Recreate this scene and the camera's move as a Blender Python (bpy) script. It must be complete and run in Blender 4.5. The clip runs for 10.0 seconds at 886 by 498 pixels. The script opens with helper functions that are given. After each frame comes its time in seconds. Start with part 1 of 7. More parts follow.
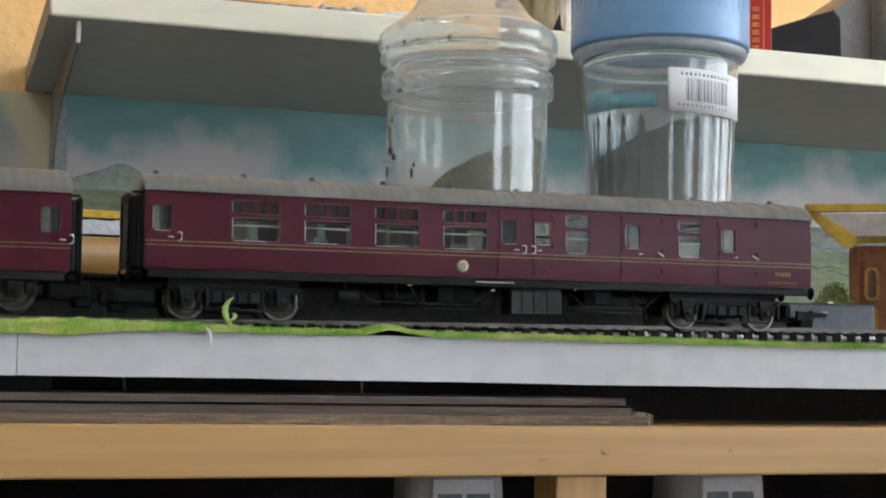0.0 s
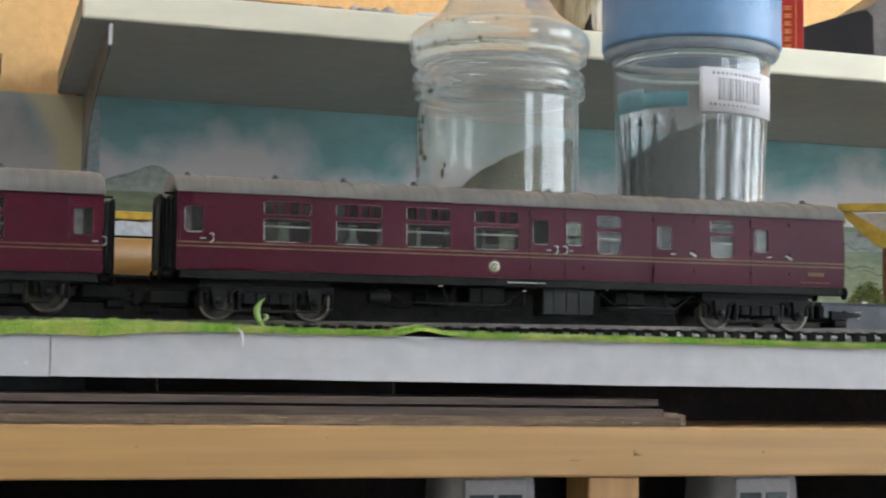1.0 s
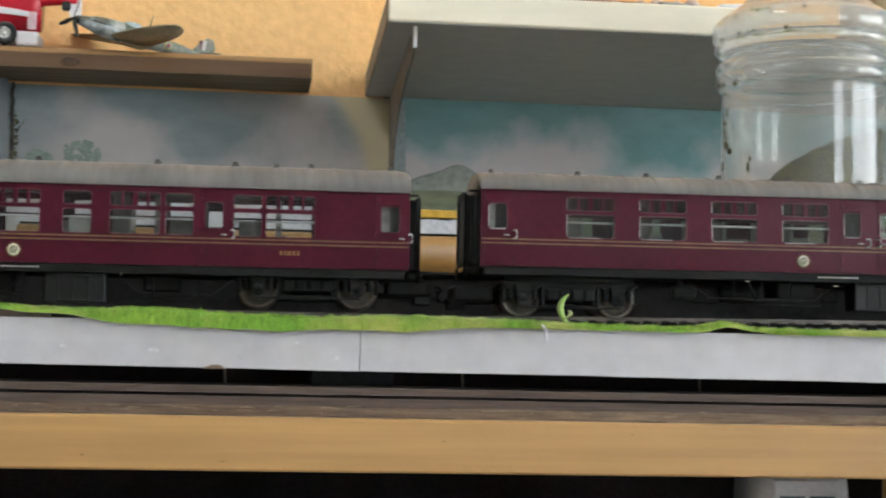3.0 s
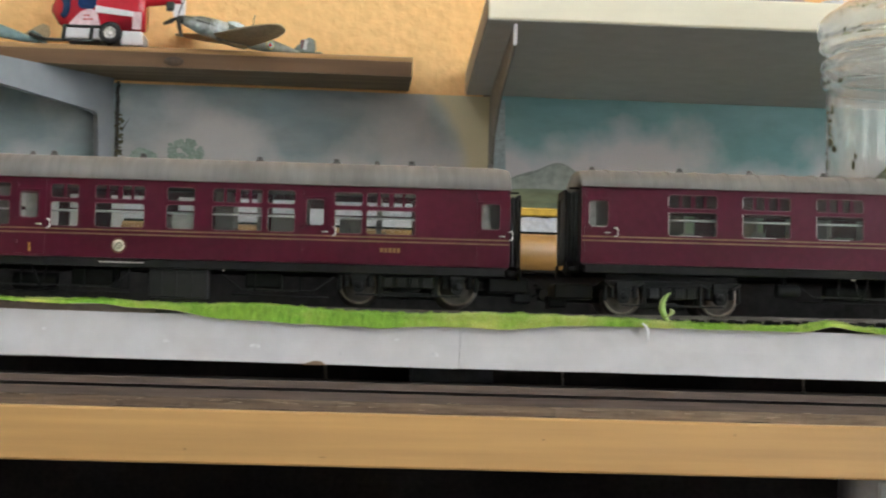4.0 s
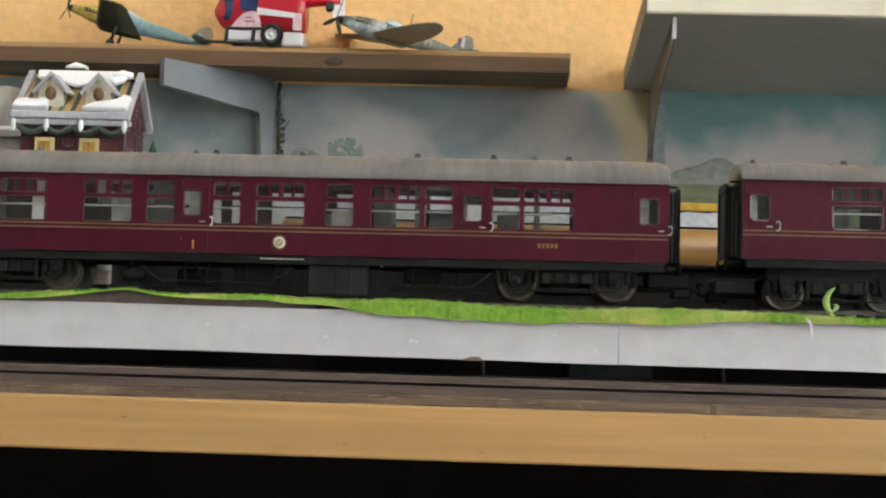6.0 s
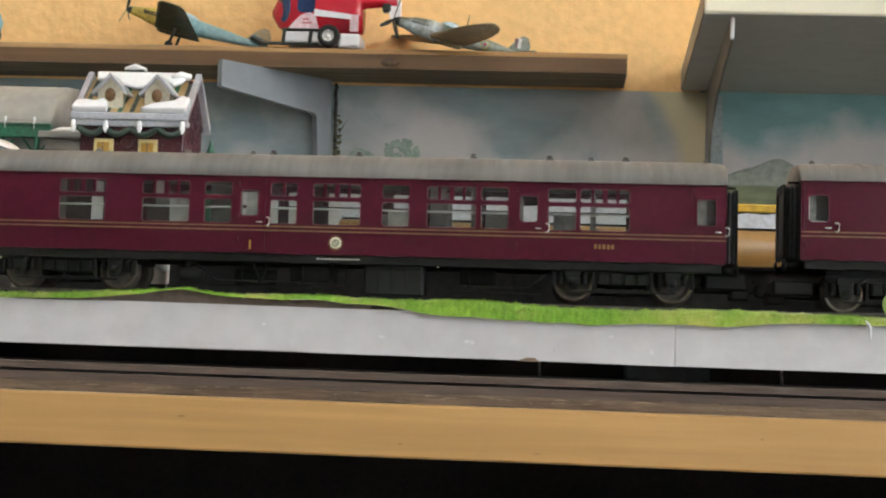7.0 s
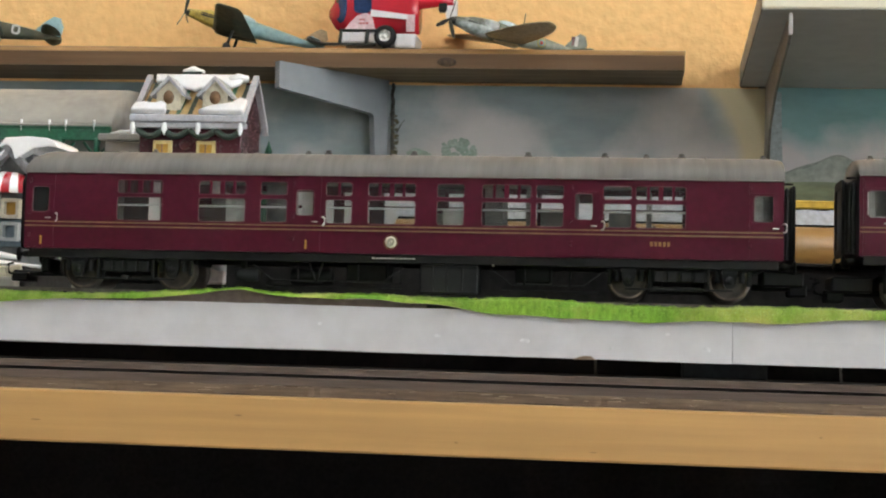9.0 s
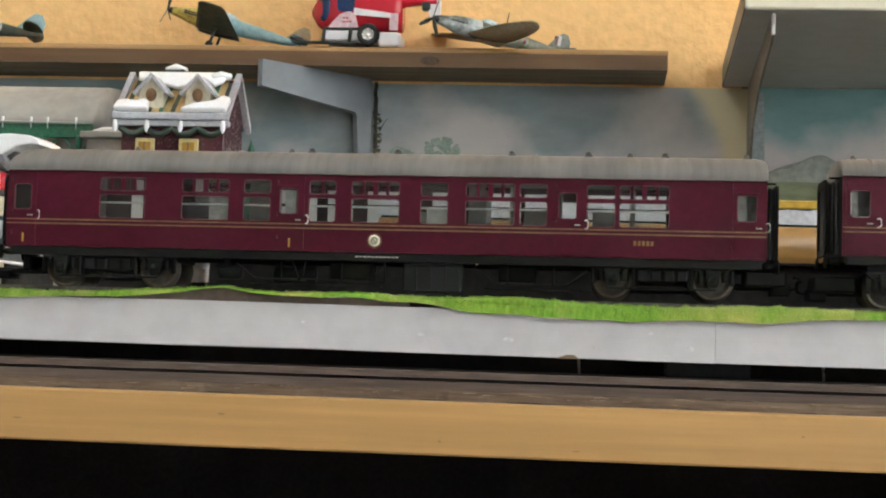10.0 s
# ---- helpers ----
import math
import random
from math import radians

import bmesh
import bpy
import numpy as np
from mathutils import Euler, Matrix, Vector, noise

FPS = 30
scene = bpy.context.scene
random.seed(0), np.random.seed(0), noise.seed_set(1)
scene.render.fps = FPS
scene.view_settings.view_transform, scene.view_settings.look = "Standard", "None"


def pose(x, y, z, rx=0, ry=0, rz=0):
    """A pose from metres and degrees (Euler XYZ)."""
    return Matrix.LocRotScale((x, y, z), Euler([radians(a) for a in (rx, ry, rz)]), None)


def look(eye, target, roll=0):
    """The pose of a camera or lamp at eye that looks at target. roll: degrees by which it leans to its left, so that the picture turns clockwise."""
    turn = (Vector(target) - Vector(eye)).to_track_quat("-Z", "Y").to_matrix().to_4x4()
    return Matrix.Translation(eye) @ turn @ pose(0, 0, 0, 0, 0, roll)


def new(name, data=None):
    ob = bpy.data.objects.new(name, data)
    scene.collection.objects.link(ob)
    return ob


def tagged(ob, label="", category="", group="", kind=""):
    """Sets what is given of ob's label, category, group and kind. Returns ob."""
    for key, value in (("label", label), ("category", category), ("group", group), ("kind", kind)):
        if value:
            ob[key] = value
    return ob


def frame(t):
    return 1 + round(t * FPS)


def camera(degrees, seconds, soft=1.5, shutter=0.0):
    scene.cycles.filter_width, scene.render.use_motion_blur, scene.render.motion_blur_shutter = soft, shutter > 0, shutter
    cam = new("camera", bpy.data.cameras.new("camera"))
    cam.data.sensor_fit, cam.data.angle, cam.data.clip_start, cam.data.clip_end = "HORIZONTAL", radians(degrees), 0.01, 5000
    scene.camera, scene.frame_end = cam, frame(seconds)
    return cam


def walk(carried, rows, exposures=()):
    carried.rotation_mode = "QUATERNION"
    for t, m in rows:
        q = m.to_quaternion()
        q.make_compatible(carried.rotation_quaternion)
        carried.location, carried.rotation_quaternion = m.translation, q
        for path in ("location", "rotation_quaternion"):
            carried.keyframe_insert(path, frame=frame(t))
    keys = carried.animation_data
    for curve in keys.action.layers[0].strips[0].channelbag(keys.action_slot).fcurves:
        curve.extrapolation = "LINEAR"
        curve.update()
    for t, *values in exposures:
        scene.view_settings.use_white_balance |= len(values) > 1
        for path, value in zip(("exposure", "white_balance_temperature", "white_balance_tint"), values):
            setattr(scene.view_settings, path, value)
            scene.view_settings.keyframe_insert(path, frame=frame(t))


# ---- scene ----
EYE = 0.90            # height of the eye over the floor; every z below is counted from the eye
cam = camera(31.25, 10.0, soft=2.0, shutter=0.5)
ROWS = [  # seconds, x, y, z, pitch, roll, yaw
    (0.0, -0.0009, -0.0045, 0.0012, 4.342, -0.958, -18.986),
    (0.5, -0.0009, -0.0045, 0.0012, 4.369, -0.963, -18.687),
    (1.0, -0.0009, -0.0039, 0.0012, 4.349, -0.917, -17.865),
    (1.5, -0.0010, -0.0020, 0.0009, 4.240, -1.066, -15.350),
    (2.0, -0.0004, -0.0022, 0.0010, 4.186, -1.015, -13.130),
    (2.5, -0.0001, -0.0025, 0.0011, 4.144, -0.982, -10.252),
    (2.7, -0.0002, -0.0022, 0.0010, 4.116, -1.050, -8.690),
    (3.8, -0.0006, -0.0009, 0.0005, 3.965, -1.560, -4.175),
    (4.0, -0.0007, -0.0006, 0.0004, 3.937, -1.621, -3.365),
    (4.5, -0.0005, 0.0000, 0.0001, 3.848, -1.582, -1.194),
    (5.0, -0.0004, -0.0001, -0.0001, 3.797, -1.647, 0.422),
    (5.5, -0.0002, 0.0004, -0.0002, 3.731, -1.656, 1.412),
    (7.0, -0.0000, 0.0008, -0.0004, 3.673, -1.972, 4.423),
    (7.5, -0.0000, 0.0006, -0.0007, 3.696, -2.088, 5.316),
    (8.0, 0.0014, 0.0017, -0.0006, 3.652, -2.056, 6.435),
    (8.5, 0.0013, 0.0013, -0.0007, 3.605, -1.936, 7.086),
    (9.0, 0.0015, 0.0014, -0.0007, 3.596, -1.722, 6.604),
    (9.5, 0.0011, 0.0015, -0.0007, 3.585, -1.765, 6.175),
    (10.0, 0.0009, 0.0017, -0.0008, 3.580, -1.853, 5.940),
]
EXPOSURE = -0.07
walk(cam, [(t, pose(x, y, EYE + z, 90 + pitch, roll, yaw)) for t, x, y, z, pitch, roll, yaw in ROWS],
     [(0.0, EXPOSURE - 0.32, 6000, 10), (1.0, EXPOSURE - 0.32, 6000, 10), (2.5, EXPOSURE - 0.16, 6100, 10), (4.5, EXPOSURE - 0.06, 6450, 10), (10.0, EXPOSURE - 0.06, 6500, 10)])

# ---- light ----
world = bpy.data.worlds.new("world")
scene.world = world
world.use_nodes = True
wn = world.node_tree.nodes
sky = wn.new("ShaderNodeTexSky")
sky.sky_type, sky.sun_disc = "NISHITA", False
sky.sun_elevation, sky.sun_rotation = radians(35), radians(60)
world.node_tree.links.new(sky.outputs[0], wn["Background"].inputs[0])
wn["Background"].inputs[1].default_value = 0.10


def area(name, at, target, sx, sy, watts, color):
    data = bpy.data.lights.new(name, "AREA")
    data.shape, data.size, data.size_y, data.energy, data.color = "RECTANGLE", sx, sy, watts, color
    ob = new(name, data)
    ob.matrix_world = look(at, target)
    return ob


# daylight through the two windows of the room
area("daylight_side", (2.38, -0.20, 1.58), (0.0, -0.20, 1.58), 2.2, 1.3, 5, (0.95, 0.98, 1.0))
area("daylight_rear", (1.88, -2.38, 1.42), (1.88, 0.0, 1.42), 0.9, 1.5, 3, (0.95, 0.98, 1.0))

# ---- materials ----


def mat(name, c1, c2=None, rough=0.5, metal=0.0, s1=25.0, s2=400.0, bump=0.04, bs=900.0, stretch=(1, 1, 1),
        mix=(0.35, 0.7), dirt=0.25, vary=0.0, depth=0.0004, coat=0.0, spec=0.5):
    """A painted or plain surface: two scales of colour variation, uneven gloss and fine relief."""
    m = bpy.data.materials.new(name)
    m.use_nodes = True
    t = m.node_tree
    n, li = t.nodes, t.links
    b = n["Principled BSDF"]
    c2 = c2 or tuple(x * 0.72 for x in c1)
    tc = n.new("ShaderNodeTexCoord")
    mp = n.new("ShaderNodeMapping")
    mp.inputs["Scale"].default_value = stretch
    li.new(tc.outputs["Object"], mp.inputs[0])
    info = n.new("ShaderNodeObjectInfo")
    off = n.new("ShaderNodeVectorMath")
    off.operation = "ADD"
    li.new(mp.outputs[0], off.inputs[0])
    sc = n.new("ShaderNodeMath")
    sc.operation = "MULTIPLY"
    sc.inputs[1].default_value = 3.0
    li.new(info.outputs["Random"], sc.inputs[0])
    li.new(sc.outputs[0], off.inputs[1])

    def nz(scale, detail=4):
        x = n.new("ShaderNodeTexNoise")
        x.inputs["Scale"].default_value, x.inputs["Detail"].default_value = scale, detail
        li.new(off.outputs[0], x.inputs["Vector"])
        return x

    a, f, g = nz(s1), nz(s2, 3), nz(bs, 3)
    r = n.new("ShaderNodeMapRange")
    r.inputs["From Min"].default_value, r.inputs["From Max"].default_value = mix
    li.new(a.outputs["Fac"], r.inputs["Value"])
    m1 = n.new("ShaderNodeMix")
    m1.data_type = "RGBA"
    m1.inputs["A"].default_value, m1.inputs["B"].default_value = (*c1, 1), (*c2, 1)
    li.new(r.outputs[0], m1.inputs["Factor"])
    r2 = n.new("ShaderNodeMapRange")
    r2.inputs["From Min"].default_value, r2.inputs["From Max"].default_value = 0.3, 0.75
    r2.inputs["To Min"].default_value, r2.inputs["To Max"].default_value = 1.0 + dirt * 0.5, 1.0 - dirt
    li.new(f.outputs["Fac"], r2.inputs["Value"])
    hsv = n.new("ShaderNodeHueSaturation")
    li.new(m1.outputs["Result"], hsv.inputs["Color"])
    if vary:
        rv = n.new("ShaderNodeMapRange")
        rv.inputs["To Min"].default_value, rv.inputs["To Max"].default_value = 1 - vary, 1 + vary
        li.new(info.outputs["Random"], rv.inputs["Value"])
        mm = n.new("ShaderNodeMath")
        mm.operation = "MULTIPLY"
        li.new(rv.outputs[0], mm.inputs[0])
        li.new(r2.outputs[0], mm.inputs[1])
        li.new(mm.outputs[0], hsv.inputs["Value"])
    else:
        li.new(r2.outputs[0], hsv.inputs["Value"])
    li.new(hsv.outputs[0], b.inputs["Base Color"])
    rr = n.new("ShaderNodeMapRange")
    rr.inputs["To Min"].default_value, rr.inputs["To Max"].default_value = max(0.03, rough - 0.12), min(1, rough + 0.12)
    li.new(f.outputs["Fac"], rr.inputs["Value"])
    li.new(rr.outputs[0], b.inputs["Roughness"])
    b.inputs["Metallic"].default_value = metal
    b.inputs["Coat Weight"].default_value = coat
    b.inputs["Specular IOR Level"].default_value = spec
    if bump:
        bp = n.new("ShaderNodeBump")
        bp.inputs["Strength"].default_value, bp.inputs["Distance"].default_value = bump, depth
        li.new(g.outputs["Fac"], bp.inputs["Height"])
        li.new(bp.outputs[0], b.inputs["Normal"])
    return m


def clear(name, tint, gloss=0.06, rough=0.03, veil=0.0):
    """Thin clear sheet: mostly lets light through, with a little mirror gloss at grazing angles."""
    m = bpy.data.materials.new(name)
    m.use_nodes = True
    n, li = m.node_tree.nodes, m.node_tree.links
    out = n["Material Output"]
    n.remove(n["Principled BSDF"])
    tr, gl, mx, fr, ad = (n.new("ShaderNodeBsdfTransparent"), n.new("ShaderNodeBsdfGlossy"), n.new("ShaderNodeMixShader"),
                          n.new("ShaderNodeFresnel"), n.new("ShaderNodeMath"))
    tr.inputs[0].default_value = (*tint, 1)
    gl.inputs["Roughness"].default_value = rough
    fr.inputs["IOR"].default_value = 1.45
    ad.inputs[1].default_value = gloss
    ad.use_clamp = True
    hf = n.new("ShaderNodeMath")
    hf.operation = "MULTIPLY"
    hf.inputs[1].default_value = 0.2
    li.new(fr.outputs[0], hf.inputs[0])
    li.new(hf.outputs[0], ad.inputs[0])
    li.new(ad.outputs[0], mx.inputs[0])
    li.new(tr.outputs[0], mx.inputs[1])
    li.new(gl.outputs[0], mx.inputs[2])
    # uneven diffuse share paints a grey reflection haze over the sheet
    if veil:
        tl, m2, tc, nz, rg = (n.new("ShaderNodeBsdfDiffuse"), n.new("ShaderNodeMixShader"), n.new("ShaderNodeTexCoord"), n.new("ShaderNodeTexNoise"), n.new("ShaderNodeMapRange"))
        tl.inputs[0].default_value = (0.62, 0.64, 0.64, 1)
        nz.inputs["Scale"].default_value = 120
        rg.inputs["To Min"].default_value, rg.inputs["To Max"].default_value = veil * 0.4, veil * 1.6
        li.new(tc.outputs["Object"], nz.inputs["Vector"])
        li.new(nz.outputs["Fac"], rg.inputs["Value"])
        li.new(rg.outputs[0], m2.inputs[0])
        li.new(mx.outputs[0], m2.inputs[1])
        li.new(tl.outputs[0], m2.inputs[2])
        mx = m2
    li.new(mx.outputs[0], out.inputs[0])
    return m


def glass(name, tint, rough=0.02, ior=1.42, haze=0.0):
    """Clear moulded plastic; haze: the share of milky scatter in it."""
    m = bpy.data.materials.new(name)
    m.use_nodes = True
    n, li = m.node_tree.nodes, m.node_tree.links
    b = n["Principled BSDF"]
    b.inputs["Base Color"].default_value = (*tint, 1)
    b.inputs["Transmission Weight"].default_value = 1.0
    b.inputs["Roughness"].default_value = rough
    b.inputs["IOR"].default_value = ior
    tc, nz, bp = n.new("ShaderNodeTexCoord"), n.new("ShaderNodeTexNoise"), n.new("ShaderNodeBump")
    nz.inputs["Scale"].default_value = 60
    bp.inputs["Strength"].default_value, bp.inputs["Distance"].default_value = 0.04, 0.002
    li.new(tc.outputs["Object"], nz.inputs["Vector"])
    li.new(nz.outputs["Fac"], bp.inputs["Height"])
    li.new(bp.outputs[0], b.inputs["Normal"])
    if haze:
        tl, mx = n.new("ShaderNodeBsdfTranslucent"), n.new("ShaderNodeMixShader")
        df, m2 = n.new("ShaderNodeBsdfDiffuse"), n.new("ShaderNodeMixShader")
        tl.inputs[0].default_value = df.inputs[0].default_value = (0.80, 0.82, 0.80, 1)
        li.new(tl.outputs[0], m2.inputs[1])
        li.new(df.outputs[0], m2.inputs[2])
        nz2, rg = n.new("ShaderNodeTexNoise"), n.new("ShaderNodeMapRange")
        nz2.inputs["Scale"].default_value = 35
        rg.inputs["To Min"].default_value, rg.inputs["To Max"].default_value = haze * 0.5, haze * 1.5
        li.new(tc.outputs["Object"], nz2.inputs["Vector"])
        li.new(nz2.outputs["Fac"], rg.inputs["Value"])
        li.new(rg.outputs[0], mx.inputs[0])
        li.new(b.outputs[0], mx.inputs[1])
        li.new(m2.outputs[0], mx.inputs[2])
        li.new(mx.outputs[0], n["Material Output"].inputs[0])
    return m


MAROON = mat("maroon_paint", (0.072, 0.0044, 0.0178), (0.062, 0.0037, 0.0153), rough=0.38, s1=30, dirt=0.15, bump=0.03, spec=0.22)
ROOF_GREY = mat("roof_grey", (0.175, 0.168, 0.153), (0.135, 0.128, 0.116), rough=0.6, s1=60, s2=420, stretch=(1, 0.12, 0.12), dirt=0.16, bump=0.08)
UNDER = mat("underframe_black", (0.004, 0.004, 0.0043), (0.008, 0.0075, 0.007), rough=0.6, s1=80, dirt=0.4, spec=0.2)
SOLE = mat("solebar_grey_black", (0.0085, 0.009, 0.0098), (0.013, 0.013, 0.013), rough=0.6, s1=40, dirt=0.3, spec=0.2)
BELLOWS = mat("bellows_black", (0.026, 0.028, 0.031), (0.042, 0.044, 0.047), rough=0.7, s1=120)
WHEEL = mat("wheel_steel", (0.28, 0.26, 0.22), (0.13, 0.11, 0.09), rough=0.32, metal=0.85, s1=90, dirt=0.3)
RIM_RUST = mat("rusty_tyre", (0.17, 0.135, 0.11), (0.09, 0.068, 0.055), rough=0.6, metal=0.4, s1=130, dirt=0.4)
CHROME = mat("bright_metal", (0.75, 0.74, 0.72), (0.6, 0.6, 0.58), rough=0.25, metal=0.6, dirt=0.1)
BEAD = mat("window_bead", (0.15, 0.065, 0.075), (0.10, 0.03, 0.04), rough=0.4, metal=0.2, s1=60)
BEAD_DARK = mat("dark_door_gap", (0.014, 0.004, 0.006), rough=0.6, s1=60)
GOLD = mat("lining_gold", (0.20, 0.115, 0.055), (0.14, 0.08, 0.04), rough=0.5, dirt=0.3, s1=120)
YELLOW_MARK = mat("yellow_marking", (0.50, 0.30, 0.05), rough=0.5)
CREST_GREY = mat("grey_green_print", (0.21, 0.21, 0.16), (0.30, 0.29, 0.22), rough=0.5, s1=300)
CREAM = mat("cream_print", (0.62, 0.58, 0.46), (0.5, 0.46, 0.36), rough=0.5)
WHITE_PRINT = mat("white_print", (0.62, 0.60, 0.58), rough=0.5)
PANE = clear("window_glazing", (0.80, 0.81, 0.80), 0.005, 0.12, 0.02)
ROOM_PANE = clear("room_window_glass", (0.95, 0.96, 0.96), 0.0, 0.05)
RACK = mat("dark_red_brown_lining", (0.055, 0.022, 0.02), (0.10, 0.05, 0.04), rough=0.6, s1=90)
PARTITION = mat("compartment_lining", (0.27, 0.265, 0.25), (0.20, 0.18, 0.165), rough=0.5, s1=60)
SEAT = mat("seat_cloth", (0.16, 0.13, 0.11), (0.10, 0.085, 0.075), rough=0.8, s1=90)
RAIL = mat("nickel_rail", (0.16, 0.145, 0.13), (0.10, 0.085, 0.075), rough=0.4, metal=0.5, s1=60, dirt=0.3)
SLEEPER = mat("sleeper_black", (0.012, 0.011, 0.010), (0.024, 0.022, 0.02), rough=0.8, s1=200, vary=0.35, spec=0.1)
STRIP = mat("white_card_edging", (0.63, 0.625, 0.635), (0.575, 0.57, 0.585), rough=0.55, s1=14, s2=120, dirt=0.08, bump=0.15, bs=500, mix=(0.3, 0.8))
ROD_GREY = mat("worn_grey_rod", (0.03, 0.03, 0.03), (0.018, 0.018, 0.018), rough=0.4, metal=0.3, s1=60)
BOARD = mat("baseboard_grey", (0.24, 0.24, 0.24), (0.16, 0.155, 0.15), rough=0.8, s1=30)
MAT_BACK = mat("brown_paper_back", (0.16, 0.125, 0.10), (0.11, 0.085, 0.07), rough=0.8, s1=40)
HARDBOARD = mat("hardboard", (0.125, 0.092, 0.072), (0.095, 0.068, 0.054), rough=0.75, s1=12, s2=500, stretch=(0.12, 1, 3), dirt=0.3, bump=0.5, bs=700)
CHIPBOARD = mat("chipboard_edge", (0.245, 0.178, 0.118), (0.145, 0.10, 0.068), rough=0.85, s1=60, s2=700, stretch=(0.12, 1, 1.5), dirt=0.4, mix=(0.42, 0.6), bump=0.6, bs=900)
PINE = mat("varnished_pine", (0.53, 0.312, 0.115), (0.44, 0.25, 0.086), rough=0.42, s1=16, s2=190, stretch=(0.05, 1, 1.4), dirt=0.16, bump=0.06)
PINE_POST = mat("pine_post", (0.50, 0.29, 0.115), (0.40, 0.215, 0.08), rough=0.5, s1=40, s2=300, stretch=(1, 1, 0.08), dirt=0.15)
DARK_KNOT = mat("dark_plank_knot", (0.055, 0.03, 0.016), (0.09, 0.05, 0.024), rough=0.6, s1=250, dirt=0.4)
KNOT = mat("pine_knot", (0.34, 0.20, 0.075), (0.41, 0.245, 0.09), rough=0.5, s1=300, dirt=0.3)
# paler wood colour: top light on the shelf's rounded edge, painted in
SHELF_EDGE_LIT = mat("lit_shelf_edge", (0.42, 0.25, 0.105), (0.34, 0.19, 0.075), rough=0.5, s1=14, s2=160, stretch=(0.05, 1, 1.2), dirt=0.2, bump=0.1)
SHELF_WOOD = mat("stained_shelf", (0.175, 0.098, 0.044), (0.115, 0.062, 0.028), rough=0.5, s1=14, s2=160, stretch=(0.05, 1, 1.2), dirt=0.25, bump=0.1)
SHELF_WHITE = mat("white_shelf_board", (0.92, 0.87, 0.69), (0.87, 0.81, 0.62), rough=0.55, s1=8, s2=60, stretch=(0.3, 1, 1), dirt=0.08, bump=0.08)
# near-black: the shade of the void under bench and deck, put into colour
VOID_BLACK = mat("shaded_void_black", (0.024, 0.0195, 0.020), (0.030, 0.024, 0.023), rough=0.85, s1=12, spec=0.06)
BRACKET_GREY = mat("painted_bracket", (0.25, 0.28, 0.305), (0.19, 0.205, 0.22), rough=0.6, s1=12, s2=50, dirt=0.1)
BRACKET_STEEL = mat("steel_bracket", (0.26, 0.23, 0.19), (0.18, 0.16, 0.13), rough=0.5, metal=0.2, s1=25, dirt=0.3)
WHITE_TIP = mat("white_plastic_tip", (0.85, 0.85, 0.85), rough=0.3, dirt=0.05)
WALL_PAPER = mat("ochre_woodchip_wall", (0.95, 0.60, 0.255), (0.92, 0.56, 0.23), rough=0.8, s1=6, s2=120, dirt=0.07, bump=0.6, bs=75, depth=0.004)
ROOM_WALL = mat("room_plaster", (0.84, 0.82, 0.78), (0.80, 0.78, 0.74), rough=0.85, s1=3, s2=40, dirt=0.06)
CEILING = mat("ceiling_white", (0.80, 0.79, 0.76), rough=0.9, s1=3, s2=30, dirt=0.05)
CARPET = mat("carpet", (0.17, 0.165, 0.16), (0.12, 0.118, 0.115), rough=0.95, s1=8, s2=300, dirt=0.3, bump=0.6)
SNOW = mat("glazed_snow", (0.92, 0.93, 0.94), (0.88, 0.89, 0.90), rough=0.25, s1=50, dirt=0.05, bump=0.3, bs=150)
WHITE_FRAME = mat("white_window_paint", (0.80, 0.80, 0.78), rough=0.4)

# ---- building blocks (all in millimetres, from the eye's height) ----


def box(x0, x1, y0, y1, z0, z1, b=0.0, seg=1):
    bm = bmesh.new()
    bmesh.ops.create_cube(bm, size=1)
    for v in bm.verts:
        v.co = Vector(((x0 + x1) / 2 + v.co.x * (x1 - x0), (y0 + y1) / 2 + v.co.y * (y1 - y0), (z0 + z1) / 2 + v.co.z * (z1 - z0)))
    if b:
        bmesh.ops.bevel(bm, geom=bm.edges[:], offset=b, segments=seg, affect="EDGES", profile=0.5)
    return bm


def join(*bms):
    out = bms[0]
    for other in bms[1:]:
        me = bpy.data.meshes.new("tmp")
        other.to_mesh(me)
        out.from_mesh(me)
        other.free()
        bpy.data.meshes.remove(me)
    return out


def moved(bm, m):
    bmesh.ops.transform(bm, matrix=m, verts=bm.verts[:])
    return bm


def lathe(profile, n=32, at=(0, 0, 0), axis="z", closed=False):
    """Turns (radius, height) pairs round an axis through at."""
    bm = bmesh.new()
    rings = []
    for r, h in profile:
        ring = []
        for i in range(n):
            a = 2 * math.pi * i / n
            p = Vector((r * math.cos(a), r * math.sin(a), h))
            if axis == "y":
                p = Vector((p.x, p.z, p.y))
            elif axis == "x":
                p = Vector((p.z, p.x, p.y))
            ring.append(bm.verts.new(p + Vector(at)))
        rings.append(ring)
    pairs = list(zip(rings, rings[1:])) + ([(rings[-1], rings[0])] if closed else [])
    for a, b in pairs:
        for i in range(n):
            bm.faces.new((a[i], a[(i + 1) % n], b[(i + 1) % n], b[i]))
    if not closed:
        for ring in (rings[0], rings[-1]):
            if profile[0 if ring is rings[0] else -1][0] > 1e-4:
                bm.faces.new(ring)
    bmesh.ops.recalc_face_normals(bm, faces=bm.faces[:])
    for f in bm.faces:
        f.smooth = True
    return bm


